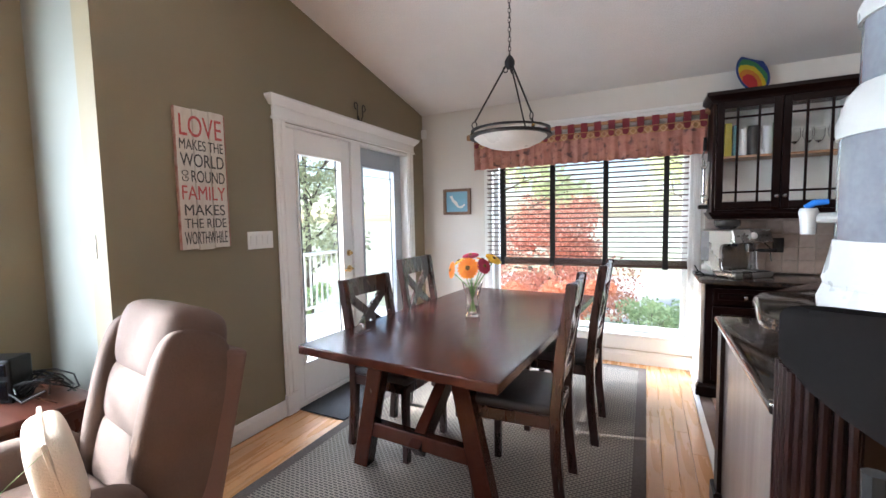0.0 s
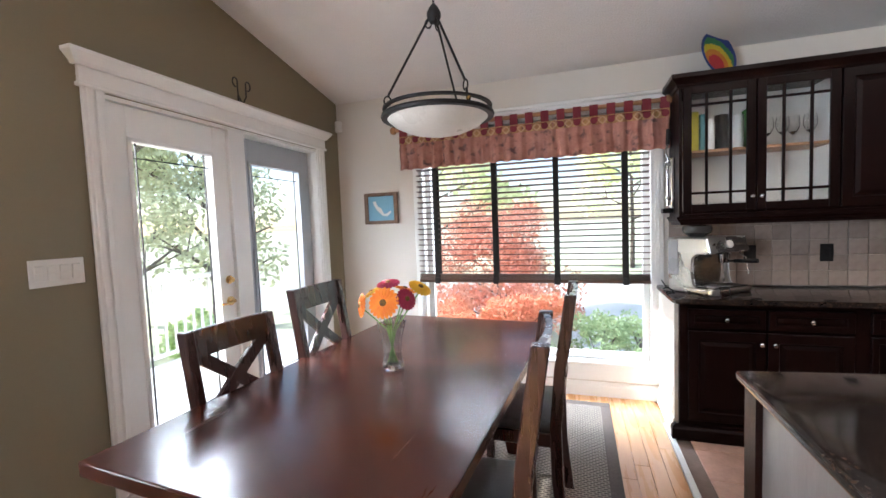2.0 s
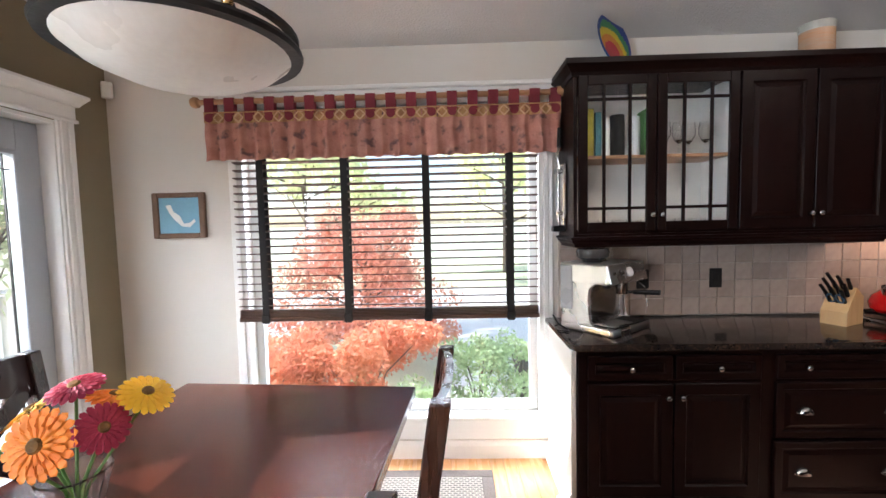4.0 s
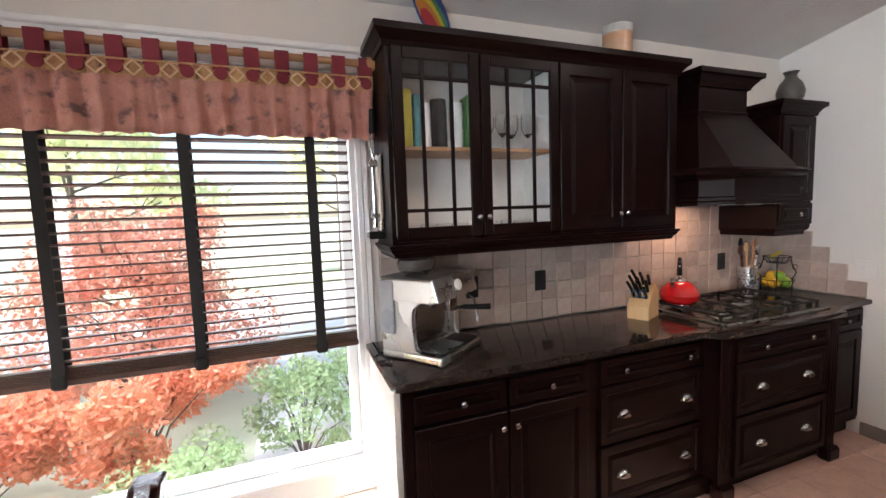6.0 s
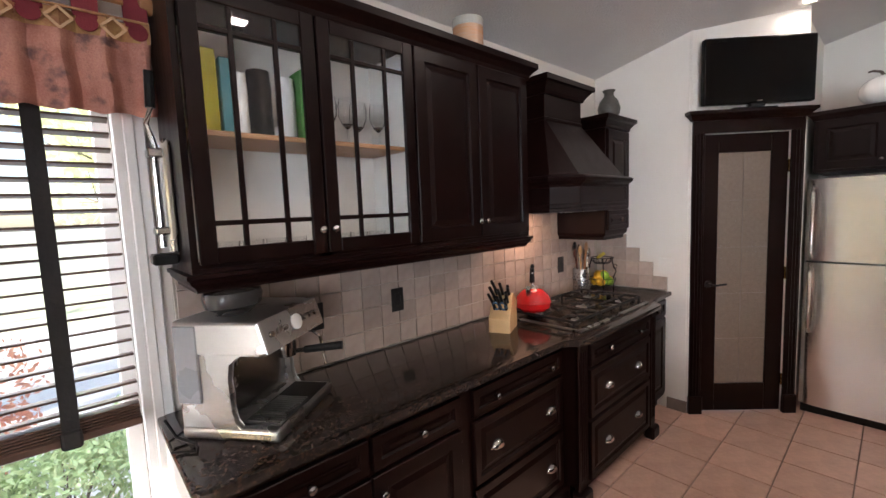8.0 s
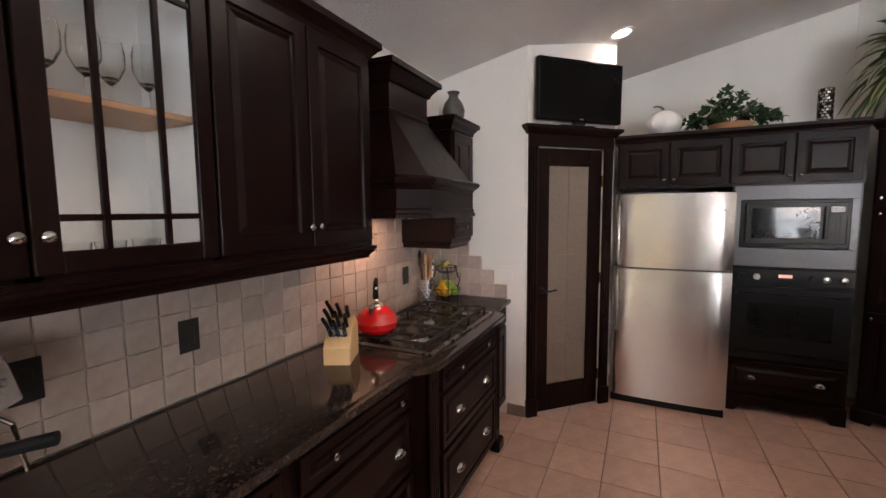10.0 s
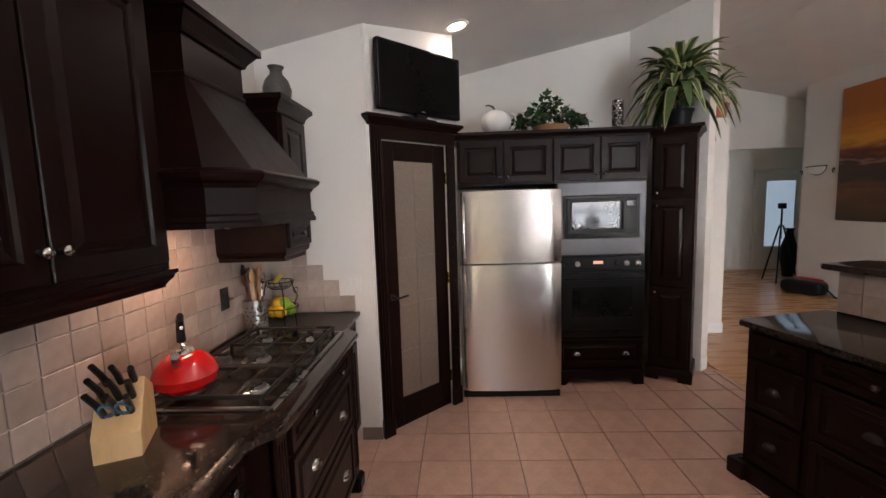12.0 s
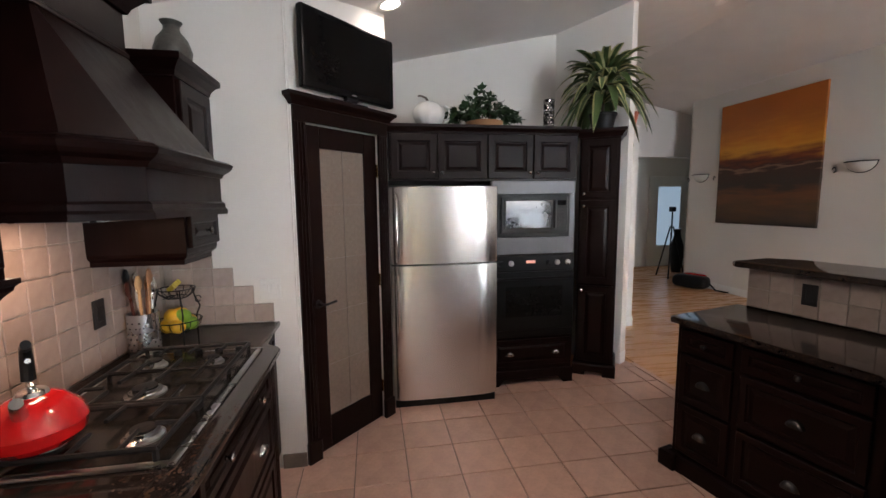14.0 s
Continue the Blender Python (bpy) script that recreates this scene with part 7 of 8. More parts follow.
cu_ = thing("iron_scroll", "small black wrought iron scroll ornament above the door", "ornament", pose(XO + 0.03, 3.79, 2.306, 0, 0, 90))
b = B()
for s_ in (-1, 1):
    b.tube([(s_ * (0.0 + 0.012 * k), 0, 0.02 * k) for k in range(4)] + [(s_ * (0.055 + 0.022 * math.cos(2.6 - k * 0.55)), 0, 0.135 + 0.03 * math.sin(2.6 - k * 0.55) + 0.0) for k in range(9)], 0.005, 6)
b.tube([(-0.03, 0, 0.0), (-0.035, 0, 0.05)], 0.007, 6)
b.box(-0.03, -0.015, 0.0, 0.03, 0.015, 0.006, 0.002)
part("scroll", b, IRON, cu_)

pc = thing("framed_picture", "small blue map picture in a rustic brown frame", "picture", pose(-1.345, YW, 1.615) @ Matrix.Diagonal((1.25, 1, 1.15, 1)))
b = B()
for a in ((-0.135, -0.125, -0.105, 0.125), (0.105, -0.125, 0.135, 0.125), (-0.105, 0.098, 0.105, 0.125), (-0.105, -0.125, 0.105, -0.098)):
    b.box(a[0], -0.028, a[1], a[2], -0.001, a[3], 0.004)
part("frame_rim", b, mat("rustic_frame", (0.22, 0.13, 0.08), (0.14, 0.085, 0.055), 12, 0.7, stretch=(4, 4, 1), bump=0.2), pc)
b = B()
b.box(-0.106, -0.014, -0.099, 0.106, -0.006, 0.099)
part("print", b, mat("map_blue", (0.16, 0.36, 0.50), (0.20, 0.42, 0.56), 5, 0.5), pc)
b = B()
b.prism([(-0.07, 0.055), (-0.045, 0.06), (-0.03, 0.02), (0.0, 0.0), (0.02, -0.045), (0.05, -0.04), (0.075, -0.02), (0.08, -0.035), (0.05, -0.065), (0.01, -0.06), (-0.03, -0.02), (-0.05, 0.01)], 0.0, 0.002, m=Matrix.Translation((0, -0.014, 0)) @ Matrix.Rotation(radians(90), 4, 'X'))
part("map_shape", b, CERAM, pc)
ms = thing("alarm_sensor", "small white alarm sensor in the wall corner", "sensor", pose(XO + 0.035, YW - 0.03, 2.40, 0, 0, 45))
b = B()
b.box(-0.03, -0.025, -0.05, 0.03, 0.02, 0.05, 0.010, seg=2)
part("shell", b, WPL, ms, soft=True)
b = B()
b.box(-0.018, -0.029, -0.03, 0.018, -0.024, 0.005, 0.004)
part("lens", b, CERAM, ms)

# ---- living room corner ----
def puffy(name, material, parent, lo, hi, m=None, label="", level=2, tuft=0.0):
    b = B()
    b.box(*lo, *hi)
    bmesh.ops.subdivide_edges(b.bm, edges=list(b.bm.edges), cuts=3, use_grid_fill=True)
    c = (Vector(lo) + Vector(hi)) / 2
    h = (Vector(hi) - Vector(lo)) / 2
    for v in b.bm.verts:
        q = Vector(((v.co.x - c.x) / h.x, (v.co.y - c.y) / h.y, (v.co.z - c.z) / h.z))
        k = 1.0 / max(1e-6, (abs(q.x) ** 5 + abs(q.y) ** 5 + abs(q.z) ** 5) ** 0.2) if max(abs(q.x), abs(q.y), abs(q.z)) > 0.99 else 1.0
        nz = 1 + 0.035 * noise.noise(v.co * 6.0) + (tuft * abs(math.sin(q.x * 3.6)) if tuft else 0)
        v.co = Vector((c.x + q.x * h.x * k * nz, c.y + q.y * h.y * k * nz, c.z + q.z * h.z * k * nz))
    ob = part(name, b, material, parent, label, m, soft=True, angle=80)
    md_ = ob.modifiers.new("subdivision", 'SUBSURF')
    md_.levels = md_.render_levels = level
    return ob


rc = thing("recliner", "taupe microfibre recliner armchair with thick padded back", "armchair", pose(-1.19, 1.30, 0, 0, 0, -9) @ Matrix.Diagonal((0.74, 0.92, 1.03, 1)))
TB = Matrix.Rotation(radians(-15), 4, 'X')
puffy("back_pillow", RECL, rc, (-0.35, 0.02, 0.86), (0.35, 0.30, 1.15), TB, tuft=0.05)
puffy("back_pillow", RECL, rc, (-0.35, 0.02, 0.66), (0.35, 0.27, 0.92), TB, tuft=0.05)
puffy("back_pillow", RECL, rc, (-0.34, 0.02, 0.44), (0.34, 0.26, 0.72), TB, tuft=0.05)
puffy("back_wing", RECL, rc, (0.25, -0.01, 0.42), (0.40, 0.30, 1.08), TB)
puffy("back_wing", RECL, rc, (-0.40, -0.01, 0.42), (-0.25, 0.30, 1.08), TB)
b = B()
b.box(-0.38, 0.24, 0.16, 0.39, 0.34, 1.02, 0.02, seg=2, m=TB)
part("back_shell", b, RECLD, rc, "brown outer back")
puffy("seat", RECL, rc, (-0.31, -0.42, 0.30), (0.31, 0.16, 0.52))
for s_ in (-1, 1):
    puffy("armrest", RECL, rc, (s_ * 0.42 - 0.12, -0.42, 0.12), (s_ * 0.42 + 0.12, 0.20, 0.62))
b = B()
b.box(-0.40, -0.38, 0.04, 0.40, 0.30, 0.32, 0.02)
part("base", b, RECLD, rc)
pw_ = thing("throw_pillow", "cream cotton throw pillow leaning in the recliner", "pillow", pose(-1.0, 1.28, 0.535, 10, 0, -18) @ Matrix.Scale(0.88, 4))
puffy("cushion", PILLOW, pw_, (-0.20, -0.065, 0.0), (0.20, 0.065, 0.36), None, "", 2)
b = B()
b.tube([(-0.19, 0, 0.02), (-0.195, 0, 0.18), (-0.19, 0, 0.35), (0, 0.0, 0.362), (0.19, 0, 0.35), (0.195, 0, 0.18), (0.19, 0, 0.02)], 0.008, 6)
part("piping", b, PILLOW, pw_, soft=True)
st_ = thing("side_table", "reddish cherry wood side table by the window", "table", pose(-2.12, 1.36, 0))
b = B()
b.box(-0.30, -0.36, 0.56, 0.32, 0.36, 0.60, 0.008, seg=2)
part("tabletop", b, CHERRY, st_)
b = B()
b.box(-0.26, -0.32, 0.44, 0.28, 0.32, 0.56, 0.004)
part("drawer_box", b, CHERRY, st_)
for x in (-0.24, 0.26):
    for y in (-0.30, 0.30):
        b = B()
        b.box(x - 0.025, y - 0.025, 0, x + 0.025, y + 0.025, 0.44, 0.004)
        part("leg", b, CHERRY, st_)
sp = thing("radio_scanner", "black desktop radio with antenna and tangled cables", "radio", pose(-2.16, 1.50, 0.60, 0, 0, 30))
b = B()
b.box(-0.075, -0.06, 0.0, 0.075, 0.06, 0.21, 0.010, seg=2)
part("case", b, BLACK, sp)
b = B()
b.box(-0.06, -0.064, 0.13, 0.06, -0.058, 0.19, 0.003)
b.box(-0.06, -0.064, 0.02, 0.06, -0.058, 0.11, 0.003)
part("grille", b, GLOSSB, sp)
for k in range(7):
    b = B()
    rr = 0.05 + 0.014 * k
    b.tube([(0.12 + 0.02 * k * 0.3 + rr * math.cos(a * 0.7 + k), 0.02 + rr * 0.8 * math.sin(a * 0.7 + k), 0.006 + 0.10 * abs(math.sin(a * 0.5 + k))) for a in range(9)], 0.0045, 6)
    part("cable", b, BLACK, sp)
b = B()
b.box(-0.16, -0.10, 0.0, -0.08, 0.04, 0.17, 0.012, seg=2)
solid("speaker", b, BLACK, "small black speaker on the side table", "speaker", m=pose(-2.10, 1.24, 0.60, 0, 0, 20))
gp = thing("floor_plant", "green strap-leaved houseplant in a white pot on the floor", "plant", pose(-1.0, 0.62, 0))
b = B()
b.lathe([(0, 0), (0.12, 0), (0.16, 0.28), (0.165, 0.30), (0.145, 0.30), (0.135, 0.25), (0, 0.25)], 24)
part("pot", b, CERAM, gp, soft=True)
GLEAF = mat("bright_leaf", (0.14, 0.34, 0.05), (0.20, 0.42, 0.09), 10, 0.45)
for i in range(9):
    b = B()
    if i:
        strap_leaf(b, (0, 0, 0.27), 0.80 + i * 0.70, 0.50, 0.014, 0.55 + 0.1 * (i % 3), 0.95)
    else:
        strap_leaf(b, (0, 0, 0.27), 0.81, 0.755, 0.012, 0.15, 1.08)
    part("leaf", b, GLEAF, gp, soft=True)

# ---- hall and far wall ----
pt = thing("abstract_painting", "large orange and dark brown abstract sunset canvas", "painting", pose(7.14, -2.1, 2.165, 0, 0, 180) @ Matrix.Diagonal((1.08, 1, 1.03, 1)))
b = B()
b.box(-0.775, -0.035, -0.945, 0.775, -0.002, 0.945, 0.004)


def sunset():
    m = mat("sunset_canvas", (0.5, 0.2, 0.03), None, 2, 0.55, bump=0.3, bscale=90)
    n, l = m.node_tree.nodes, m.node_tree.links
    bs = n["Principled BSDF"]
    tc = n.new("ShaderNodeTexCoord")
    sep = n.new("ShaderNodeSeparateXYZ")
    l.new(tc.outputs["Object"], sep.inputs[0])
    mp = n.new("ShaderNodeMapping")
    mp.inputs["Scale"].default_value = (1.2, 1, 7)
    l.new(tc.outputs["Object"], mp.inputs[0])
    nz = n.new("ShaderNodeTexNoise")
    nz.inputs["Scale"].default_value, nz.inputs["Detail"].default_value = 1.6, 6
    l.new(mp.outputs[0], nz.inputs[0])
    ma = n.new("ShaderNodeMath")
    ma.operation = 'MULTIPLY_ADD'
    ma.inputs[1].default_value = 0.50
    l.new(sep.outputs[2], ma.inputs[0])
    mb = n.new("ShaderNodeMath")
    mb.operation = 'MULTIPLY_ADD'
    mb.inputs[1].default_value, mb.inputs[2].default_value = 0.22, 0.39
    l.new(nz.outputs[0], mb.inputs[0])
    l.new(mb.outputs[0], ma.inputs[2])
    r = n.new("ShaderNodeValToRGB")
    e = r.color_ramp.elements
    e[0].position, e[0].color = 0.0, (0.035, 0.03, 0.028, 1)
    e[1].position, e[1].color = 1.0, (0.42, 0.12, 0.012, 1)
    for p_, c_ in ((0.16, (0.10, 0.055, 0.025, 1)), (0.25, (0.17, 0.07, 0.025, 1)), (0.32, (0.05, 0.035, 0.028, 1)), (0.43, (0.06, 0.03, 0.02, 1)), (0.455, (0.26, 0.16, 0.10, 1)), (0.475, (0.06, 0.022, 0.015, 1)), (0.52, (0.20, 0.045, 0.012, 1)), (0.60, (0.66, 0.29, 0.02, 1)), (0.68, (0.56, 0.19, 0.012, 1)), (0.80, (0.40, 0.12, 0.012, 1))):
        x_ = e.new(p_)
        x_.color = c_
    l.new(ma.outputs[0], r.inputs[0])
    l.new(r.outputs[0], bs.inputs["Base Color"])
    return m


part("canvas", b, sunset(), pt)
for x in (8.38, 5.86):
    sco = thing("wall_sconce", "iron and frosted glass half-bowl wall sconce", "lamp", pose(x, -2.1, 1.94, 0, 0, 180), group="wall sconces")
    b = B()
    n = 16
    pr = None
    for j in range(6):
        ph = radians(90 * j / 5)
        ring = [b.bm.verts.new((0.17 * math.cos(ph) * math.cos(math.pi * i / n), -0.002 - 0.11 * math.cos(ph) * math.sin(math.pi * i / n), 0.10 - 0.13 * math.sin(ph))) for i in range(n + 1)]
        if pr:
            for i in range(n):
                b.bm.faces.new([pr[i], pr[i + 1], ring[i + 1], ring[i]])
        pr = ring
    part("bowl", b, LAMPG, sco, soft=True)
    b = B()
    b.tube([(0.175 * math.cos(math.pi * i / n), -0.004 - 0.115 * math.sin(math.pi * i / n), 0.10) for i in range(n + 1)], 0.008, 6)
    b.tube([(0.17 * math.cos(math.pi * i / n), -0.006, 0.10 - 0.135 * math.sin(math.pi * i / n)) for i in range(n + 1)], 0.006, 6)
    part("iron_rim", b, IRON, sco)
    for s_ in (-1, 1):
        b = B()
        b.tube([(s_ * (0.30 + 0.02 * math.cos(k * 0.8)), -0.012, 0.02 + 0.035 * math.sin(k * 0.8)) for k in range(7)], 0.007, 6)
        part("scroll", b, IRON, sco)
sd = thing("smoke_detector", "white smoke detector on the vaulted ceiling", "smoke detector", pose(5.6, 0.25, ceil_z(0.25), math.degrees(-math.atan(SL)), 0, 0))
b = B()
b.lathe([(0, -0.035), (0.045, -0.033), (0.062, -0.02), (0.065, 0.0), (0, 0.0)], 20)
part("shell", b, WPL, sd, soft=True)
hdoor = thing("door_3", "white hall door with frosted daylight panel", "door", pose(10.6, -2.75, 0, 0, 0, -90), kind="structure")
b = B()
for a in ((-0.10, 0.0, 0.0, 2.12), (0.90, 0.0, 1.0, 2.12), (-0.10, 2.05, 1.0, 2.15)):
    b.box(a[0], -0.03, a[1], a[2], 0.0, a[3], 0.004)
part("casing", b, WHITE, hdoor)
b = B()
b.box(0.0, -0.02, 0.0, 0.9, -0.002, 0.5)
b.box(0.0, -0.02, 0.5, 0.15, -0.002, 2.05)
b.box(0.75, -0.02, 0.5, 0.9, -0.002, 2.05)
b.box(0.15, -0.02, 1.9, 0.75, -0.002, 2.05)
part("leaf", b, WHITE, hdoor)
# The pane emits its own glow to imitate daylight; solid wall stands behind.
b = B()
b.box(0.15, -0.014, 0.5, 0.75, -0.004, 1.9)
part("daylight_pane", b, glow("daylit_glass", (0.55, 0.75, 0.9), 0.16), hdoor, "bluish daylit glass")
tp = thing("camera_tripod", "black camera tripod standing in the hall", "tripod", pose(9.2, -2.2, 0))
for i in range(3):
    a = 2.1 * i + 0.3
    b = B()
    b.tube([(0.30 * math.cos(a), 0.30 * math.sin(a), 0.0), (0.03 * math.cos(a), 0.03 * math.sin(a), 1.05)], 0.014, 8)
    part("leg", b, BLACK, tp)
b = B()
b.tube([(0, 0, 0.8), (0, 0, 1.35)], 0.016, 8)
b.box(-0.05, -0.05, 1.35, 0.05, 0.05, 1.45, 0.01)
part("head", b, BLACK, tp)
b = B()
b.lathe([(0, 0), (0.09, 0), (0.14, 0.35), (0.13, 0.6), (0.07, 0.8), (0.06, 0.9), (0.09, 0.95), (0, 0.95)], 20)
solid("floor_vase", b, BLACK, "tall black floor vase in the hall", "vase", m=pose(9.7, -2.75, 0), soft=True)
bg = thing("gear_bag", "black and red soft gear bag lying on the hall floor", "bag", pose(8.2, -1.85, 0, 0, 0, 25))
puffy("bag_body", BLACK, bg, (-0.30, -0.16, 0.0), (0.30, 0.16, 0.24))
puffy("flap", RED, bg, (-0.22, -0.18, 0.10), (0.18, 0.02, 0.26))
b = B()
b.tube([(-0.3, 0, 0.12), (-0.45, 0.1, 0.03), (-0.62, 0.05, 0.015), (-0.55, -0.1, 0.015)], 0.014, 6)
part("strap", b, BLACK, bg)
plate("wall_outlet", "white wall outlet low on the hall wall", pose(7.6, -2.1, 0.30, 0, 0, 180), 0.072, 0.118, WPL, 1, True)
plate("light_switch", "white switch on the half-height wall", pose(6.308, 0.71, 1.20, 0, 0, -90), 0.072, 0.118, WPL, 1)


# ---- outdoors ----
def leaf_cloud(name, n, centres, size, material, parent, seed, flat=0.8):
    r = np.random.RandomState(seed)
    cs = np.array(centres)
    pick = r.randint(0, len(cs), n)
    d = r.normal(size=(n, 3))
    d /= np.linalg.norm(d, axis=1)[:, None]
    pos = cs[pick, :3] + d * (cs[pick, 3] * r.uniform(0.25, 1.0, n) ** 0.6)[:, None] * np.array([1, 1, flat])
    a = r.normal(size=(n, 3))
    a /= np.linalg.norm(a, axis=1)[:, None]
    c = np.cross(a, r.normal(size=(n, 3)))
    c /= np.linalg.norm(c, axis=1)[:, None]
    s = (size * r.uniform(0.6, 1.3, n))[:, None]
    quad = np.stack([pos - a * s, pos + c * s * 0.45, pos + a * s, pos - c * s * 0.45], 1).reshape(-1, 3)
    data = bpy.data.meshes.new(name)
    data.from_pydata(quad.tolist(), [], np.arange(4 * n).reshape(-1, 4).tolist())
    data.materials.append(material)
    return part(name, data, material, parent)


def tree(name, label, m, height, radius, leaves, leaf_size, material, seed, trunk=0.06, low=0.25, limbs=9):
    rnd = random.Random(seed)
    t_ = thing(name, label, "tree", m)
    b = B()
    b.tube([(0, 0, -0.05), (0.02, 0.02, height * 0.25), (-0.02, 0.03, height * 0.55), (0.0, 0.0, height * 0.8)], trunk, 10, 0.35)
    centres = [(0, 0, height * 0.85, radius * 0.45)]
    for i in range(limbs):
        a = i * 2.4 + rnd.uniform(-0.3, 0.3)
        z0 = height * (low + (0.75 - low) * i / limbs)
        rr = radius * rnd.uniform(0.55, 0.95) * (1.0 - 0.45 * i / limbs)
        z1 = z0 + height * rnd.uniform(0.08, 0.22)
        b.tube([(0, 0, z0), (rr * 0.5 * math.cos(a), rr * 0.5 * math.sin(a), (z0 + z1) / 2 + 0.06), (rr * math.cos(a), rr * math.sin(a), z1)], trunk * 0.45, 6, 0.3)
        for k in range(3):
            a2, r2 = a + rnd.uniform(-0.6, 0.6), rr * rnd.uniform(0.6, 1.1)
            b.tube([(rr * 0.5 * math.cos(a), rr * 0.5 * math.sin(a), (z0 + z1) / 2 + 0.06), (r2 * math.cos(a2), r2 * math.sin(a2), z1 + rnd.uniform(-0.1, 0.3) * radius)], trunk * 0.2, 5, 0.3)
            centres.append((r2 * math.cos(a2), r2 * math.sin(a2), z1 + rnd.uniform(-0.1, 0.3) * radius, radius * rnd.uniform(0.18, 0.34)))
    part("trunk", b, BARK, t_, soft=True)
    leaf_cloud("crown", leaves, centres, leaf_size, material, t_, seed)
    return t_


G = -0.55
tree("maple_tree", "small red-leaved Japanese maple outside the window", pose(-0.80, 7.9, G), 2.15, 1.35, 16000, 0.036, MAPLER, 11, 0.05, 0.04, 18)
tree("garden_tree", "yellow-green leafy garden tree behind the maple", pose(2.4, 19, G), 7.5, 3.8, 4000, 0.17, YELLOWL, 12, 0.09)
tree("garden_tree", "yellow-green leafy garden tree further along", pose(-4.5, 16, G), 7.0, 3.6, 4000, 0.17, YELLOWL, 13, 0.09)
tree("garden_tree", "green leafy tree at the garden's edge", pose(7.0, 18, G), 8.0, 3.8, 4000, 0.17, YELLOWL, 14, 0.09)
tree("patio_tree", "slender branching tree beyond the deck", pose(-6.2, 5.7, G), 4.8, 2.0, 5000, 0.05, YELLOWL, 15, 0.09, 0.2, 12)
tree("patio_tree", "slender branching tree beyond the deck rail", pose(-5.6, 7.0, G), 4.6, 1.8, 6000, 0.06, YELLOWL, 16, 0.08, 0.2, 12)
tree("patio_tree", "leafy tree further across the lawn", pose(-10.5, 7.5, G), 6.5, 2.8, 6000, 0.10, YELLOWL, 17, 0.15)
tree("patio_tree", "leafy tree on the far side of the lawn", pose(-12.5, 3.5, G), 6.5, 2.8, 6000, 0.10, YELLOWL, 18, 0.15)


def shrub(label, m, r_, n, material, seed, leaf_size=0.035):
    rnd = random.Random(seed)
    s_ = thing("shrub", label, "shrub", m, group="garden shrubs")
    b = B()
    cs = []
    for i in range(16):
        a = rnd.uniform(0, 6.28)
        q = r_ * rnd.uniform(0.2, 0.9)
        tip = (q * math.cos(a), q * math.sin(a), r_ * rnd.uniform(0.5, 1.35))
        b.tube([(0, 0, 0), (tip[0] * 0.4, tip[1] * 0.4, tip[2] * 0.6), tip], 0.010, 5, 0.4)
        cs.append((*tip, r_ * rnd.uniform(0.2, 0.35)))
    part("stems", b, BARK, s_)
    leaf_cloud("foliage", n, cs, leaf_size, material, s_, seed)


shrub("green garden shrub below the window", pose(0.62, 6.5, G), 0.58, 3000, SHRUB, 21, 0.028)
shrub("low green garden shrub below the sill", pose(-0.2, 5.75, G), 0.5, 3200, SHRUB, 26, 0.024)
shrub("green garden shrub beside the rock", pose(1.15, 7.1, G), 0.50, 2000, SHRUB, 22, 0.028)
shrub("orange-red garden shrub under the maple", pose(-0.55, 6.45, G), 0.85, 11000, ORANGEL, 23, 0.028)
shrub("orange autumn garden shrub under the window", pose(-1.5, 6.3, G), 0.75, 6000, ORANGEL, 24, 0.028)
shrub("green hedge shrub by the deck", pose(-4.9, 6.0, G), 0.6, 2200, SHRUB, 25, 0.05)
rk = B()
bmesh.ops.create_icosphere(rk.bm, subdivisions=3, radius=0.42)
for v in rk.bm.verts:
    v.co = v.co * (1 + 0.35 * noise.noise(v.co * 2.2)) * 1.0
    v.co.z *= 0.75
solid("garden_rock", rk, ROCK, "dark grey garden rock beside the path", "rock", m=pose(1.55, 7.6, G + 0.15), soft=True)
b = B()
b.prism([(0.2, 5.6), (6.5, 5.6), (7.5, 13), (4.5, 15), (-8, 15), (-8, 10.5), (0.2, 9.5)], G - 0.02, G + 0.03)
structure("pavement", b, CONC, "pale concrete garden path")
dk = thing("deck", "weathered wooden deck with railing outside the patio doors", "deck", pose(0, 0, 0))
for i in range(16):
    b = B()
    b.box(-1.96 - 0.145 * (i + 1), 1.2, -0.10, -1.965 - 0.145 * i, 6.6, -0.065, 0.004)
    part("board", b, DECK, dk)
for y in (1.3, 3.0, 4.7, 6.5):
    b = B()
    b.box(-4.28, y - 0.045, G, -4.19, y + 0.045, 0.95, 0.005)
    part("post", b, DECK, dk)
b = B()
b.box(-4.30, 1.2, 0.88, -4.17, 6.6, 0.925, 0.005)
part("top_rail", b, DECK, dk)
b = B()
b.box(-4.26, 1.2, 0.02, -4.21, 6.6, 0.06, 0.005)
part("bottom_rail", b, DECK, dk)
bal = None
for i in range(42):
    y = 1.4 + 0.125 * i
    if bal is None:
        b = B()
        b.box(-0.012, -0.012, 0.0, 0.012, 0.012, 0.83)
        o_ = part("baluster", b, DECK, dk, m=pose(-4.235, y, 0.055))
        bal = o_.data
    else:
        part("baluster", bal, DECK, dk, m=pose(-4.235, y, 0.055))

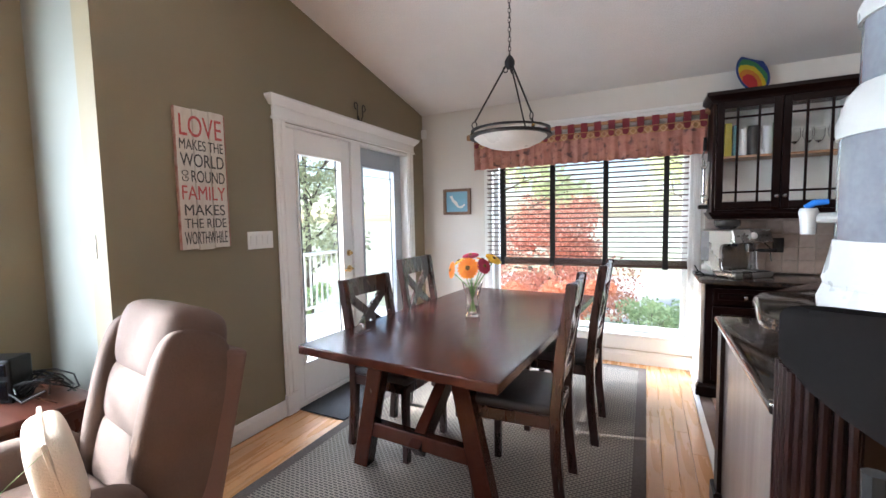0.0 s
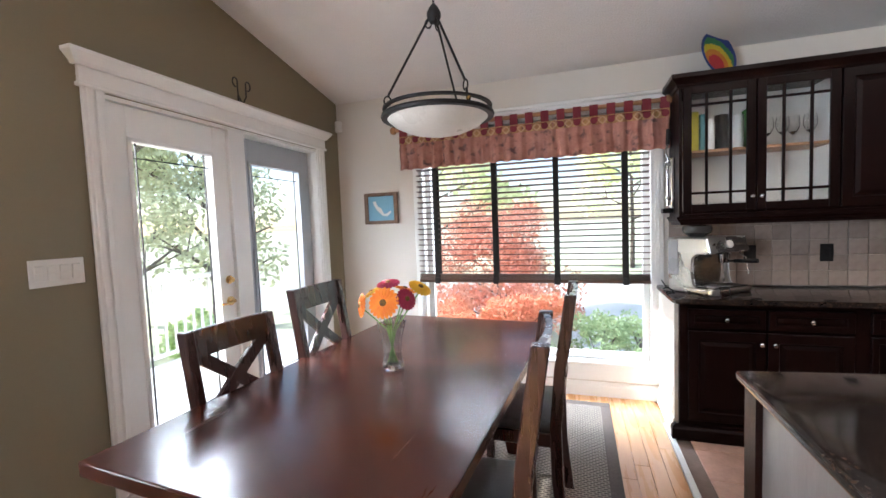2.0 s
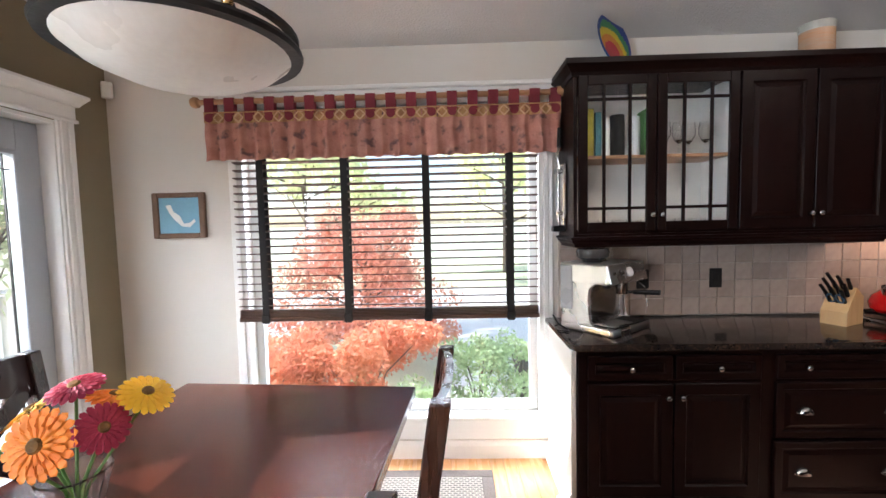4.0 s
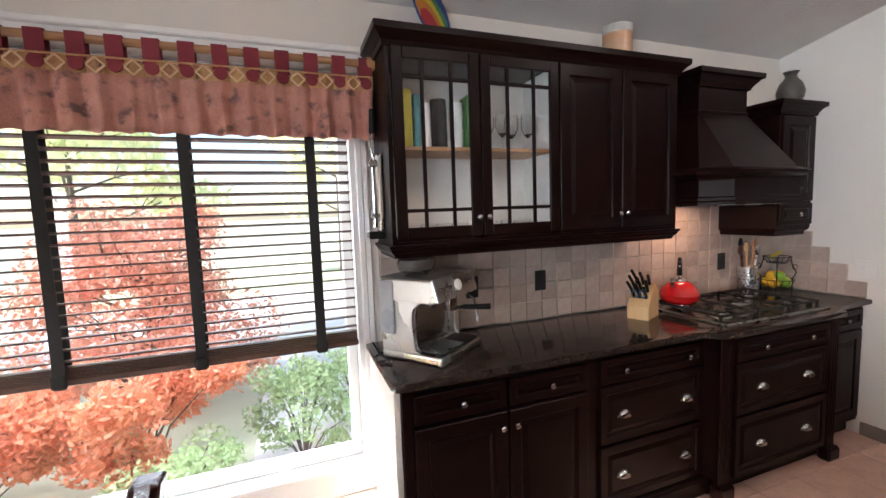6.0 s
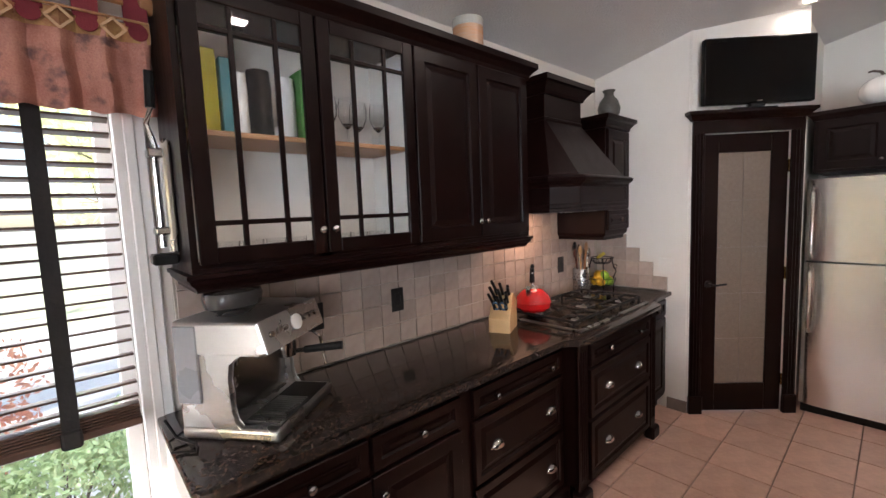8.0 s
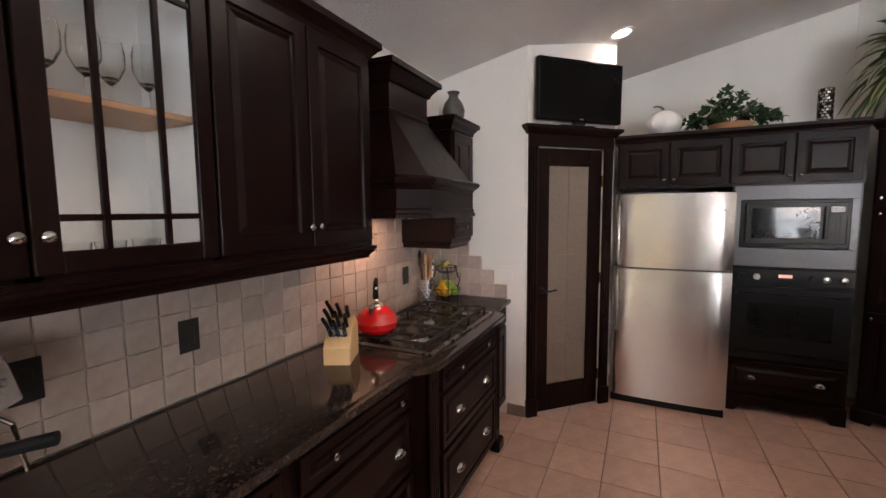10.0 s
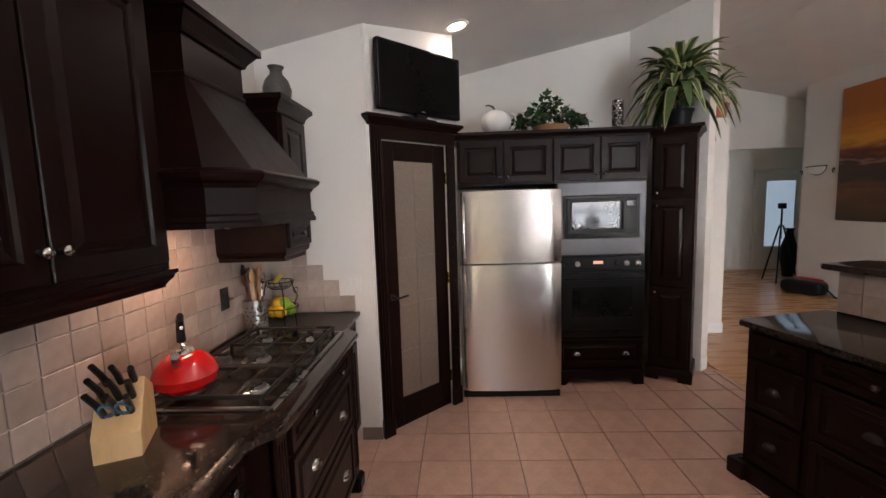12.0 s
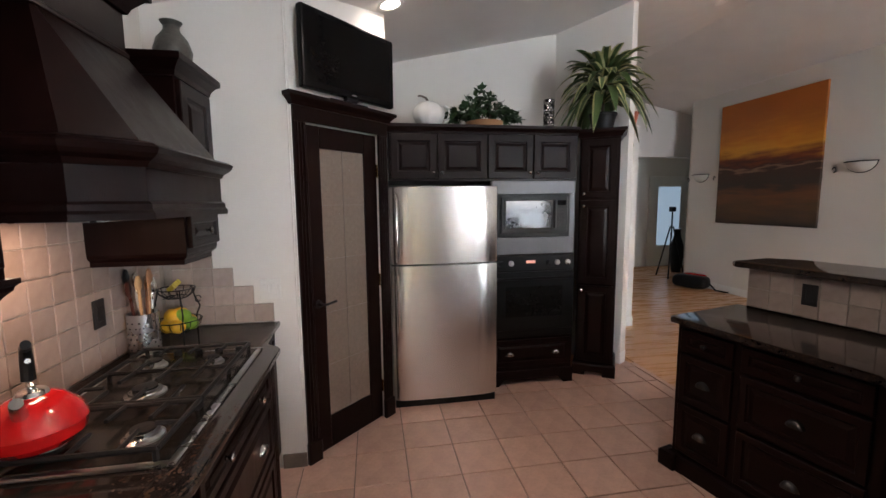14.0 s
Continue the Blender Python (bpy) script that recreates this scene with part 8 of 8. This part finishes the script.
# ---- tiles and planks, last ----
b = B()
b.box(1.045, 4.989, 0.923, 4.118, 4.999, 1.44)
b.box(2.745, 4.989, 1.44, 3.535, 4.999, 1.57)
spl = structure("backsplash", b, WGROUT, "beige square tile backsplash with pale grout")
b = B()
for r_ in range(5):
    b.box(4.111, 4.425 + 0.104 * r_, 0.923 + 0.107 * r_, 4.1195, 4.988, 0.923 + 0.107 * (r_ + 1))
spl2 = structure("backsplash_side", b, WGROUT, "stepped beige tile backsplash on the side wall")
TP, TS = 0.1075, 0.1035


def tile_data(name, w, h, t_, bevel, material):
    b = B()
    b.box(-w / 2, -t_, -h / 2, w / 2, 0, h / 2, bevel)
    bmesh.ops.recalc_face_normals(b.bm, faces=b.bm.faces)
    d = bpy.data.meshes.new(name)
    b.bm.to_mesh(d)
    b.bm.free()
    d.materials.append(material)
    return d


td = tile_data("tile", TS, TS, 0.008, 0.002, BTILE)
rnd = random.Random(4)
for r_ in range(6):
    zc = 0.925 + TP * (r_ + 0.5)
    for c in range(29):
        xc = 1.05 + TP * (c + 0.5)
        if xc > 4.10 or zc > (1.56 if 2.78 < xc < 3.50 else 1.43):
            continue
        part("tile", td, BTILE, spl, m=pose(xc, 4.990, zc, rnd.uniform(-0.5, 0.5), rnd.uniform(-0.3, 0.3), rnd.uniform(-0.5, 0.5)))
for r_ in range(5):
    for c in range(7):
        yc = 4.425 + 0.104 * r_ + 0.104 * (c + 0.5)
        if yc > 4.95:
            continue
        part("tile", td, BTILE, spl2, m=pose(4.112, yc, 0.925 + 0.107 * (r_ + 0.5), 0, rnd.uniform(-0.4, 0.4), -90) @ Matrix.Scale(0.975, 4))
b = B()
BARM = pose(3.866, 1.4985, 0, 0, 0, 193.6)
b.box(0.005, -0.0095, 0.924, 1.09, -0.001, 1.166, m=BARM)
spl3 = structure("backsplash_bar", b, WGROUT, "beige tiles on the raised bar wall")
for r_ in range(2):
    for c in range(8):
        part("tile", td, BTILE, spl3, m=BARM @ pose(0.07 + 0.124 * c, -0.009, 0.985 + 0.12 * r_) @ Matrix.Diagonal((1.15, 1, 1.12, 1)))
plate("wall_outlet", "black wall outlet on the bar wall tiles", BARM @ pose(0.335, -0.018, 1.06), 0.075, 0.12, BPL, 1, True)

FT, FS = 0.3125, 0.3065
fdn = {}
for i in range(-9, 6):
    for j in range(-9, 3):
        x0, y0 = 3.865 + FT * i + 0.003, 3.99 + FT * j + 0.003
        x1, y1 = x0 + FS, y0 + FS
        x0, x1 = max(x0, TX + 0.012), min(x1, 5.28)
        y0, y1 = max(y0, 1.383), min(y1, 4.60)
        if x1 - x0 < 0.03 or y1 - y0 < 0.03:
            continue
        key = (round(x1 - x0, 3), round(y1 - y0, 3))
        if key not in fdn:
            bb = B()
            bb.box(-key[0] / 2, -key[1] / 2, -0.012, key[0] / 2, key[1] / 2, 0.0, 0.0025)
            bmesh.ops.recalc_face_normals(bb.bm, faces=bb.bm.faces)
            d = bpy.data.meshes.new("floor_tile")
            bb.bm.to_mesh(d)
            bb.bm.free()
            d.materials.append(FTILE)
            fdn[key] = d
        part("floor_tile", fdn[key], FTILE, tile_floor, m=pose((x0 + x1) / 2, (y0 + y1) / 2, 0.0015, rnd.uniform(-0.1, 0.1), rnd.uniform(-0.1, 0.1), 0))
floor_ob = bpy.data.objects["floor"]
PW = 0.083
pdn = {}
for i in range(-33, 1):
    x0 = TX - 0.03 + PW * i - PW
    y = -0.6 + rnd.uniform(0, 0.9)
    while y < 4.99:
        ln = rnd.choice((0.6, 0.8, 1.0, 1.2, 1.4))
        y1 = min(y + ln, 4.995)
        key = round(y1 - y, 2)
        hidden = x0 > -1.25 and x0 < 0.48 and y > 1.95 and y1 < 4.75
        if key > 0.1 and not hidden and x0 > -2.46 and not (x0 < XO and y1 > YR):
            if key not in pdn:
                bb = B()
                bb.box(-PW / 2 + 0.0006, -key / 2 + 0.0008, -0.011, PW / 2 - 0.0006, key / 2 - 0.0008, 0.0, 0.0012)
                bmesh.ops.recalc_face_normals(bb.bm, faces=bb.bm.faces)
                d = bpy.data.meshes.new("plank")
                bb.bm.to_mesh(d)
                bb.bm.free()
                d.materials.append(MAPLE)
                pdn[key] = d
            part("plank", pdn[key], MAPLE, floor_ob, m=pose(x0 + PW / 2, (y + y1) / 2, 0.0))
        y = y1
b = B()
for i in range(60):
    x0 = 1.06 + PW * i * 1.0
    y = -2.1 + rnd.uniform(0, 0.9) - 0.9
    while y < 1.32:
        y1 = min(y + rnd.choice((0.8, 1.0, 1.4)), 1.325)
        if y1 - y > 0.05:
            b.box(x0 + 0.0006, y + 0.0008, -0.012, x0 + PW - 0.0006, y1 - 0.0008, 0.0)
        y = y1
for i in range(48):
    x0 = 6.04 + PW * i
    y = -3.6 + rnd.uniform(0, 0.6)
    while y < 1.32:
        y1 = min(y + rnd.choice((0.8, 1.0, 1.4)), 1.325)
        b.box(x0 + 0.0006, y + 0.0008, -0.012, x0 + PW - 0.0006, y1 - 0.0008, 0.0)
        y = y1
tagged(part("far_planks", b, MAPLE, floor_ob), "strips of the maple floor beyond", kind="stuff")
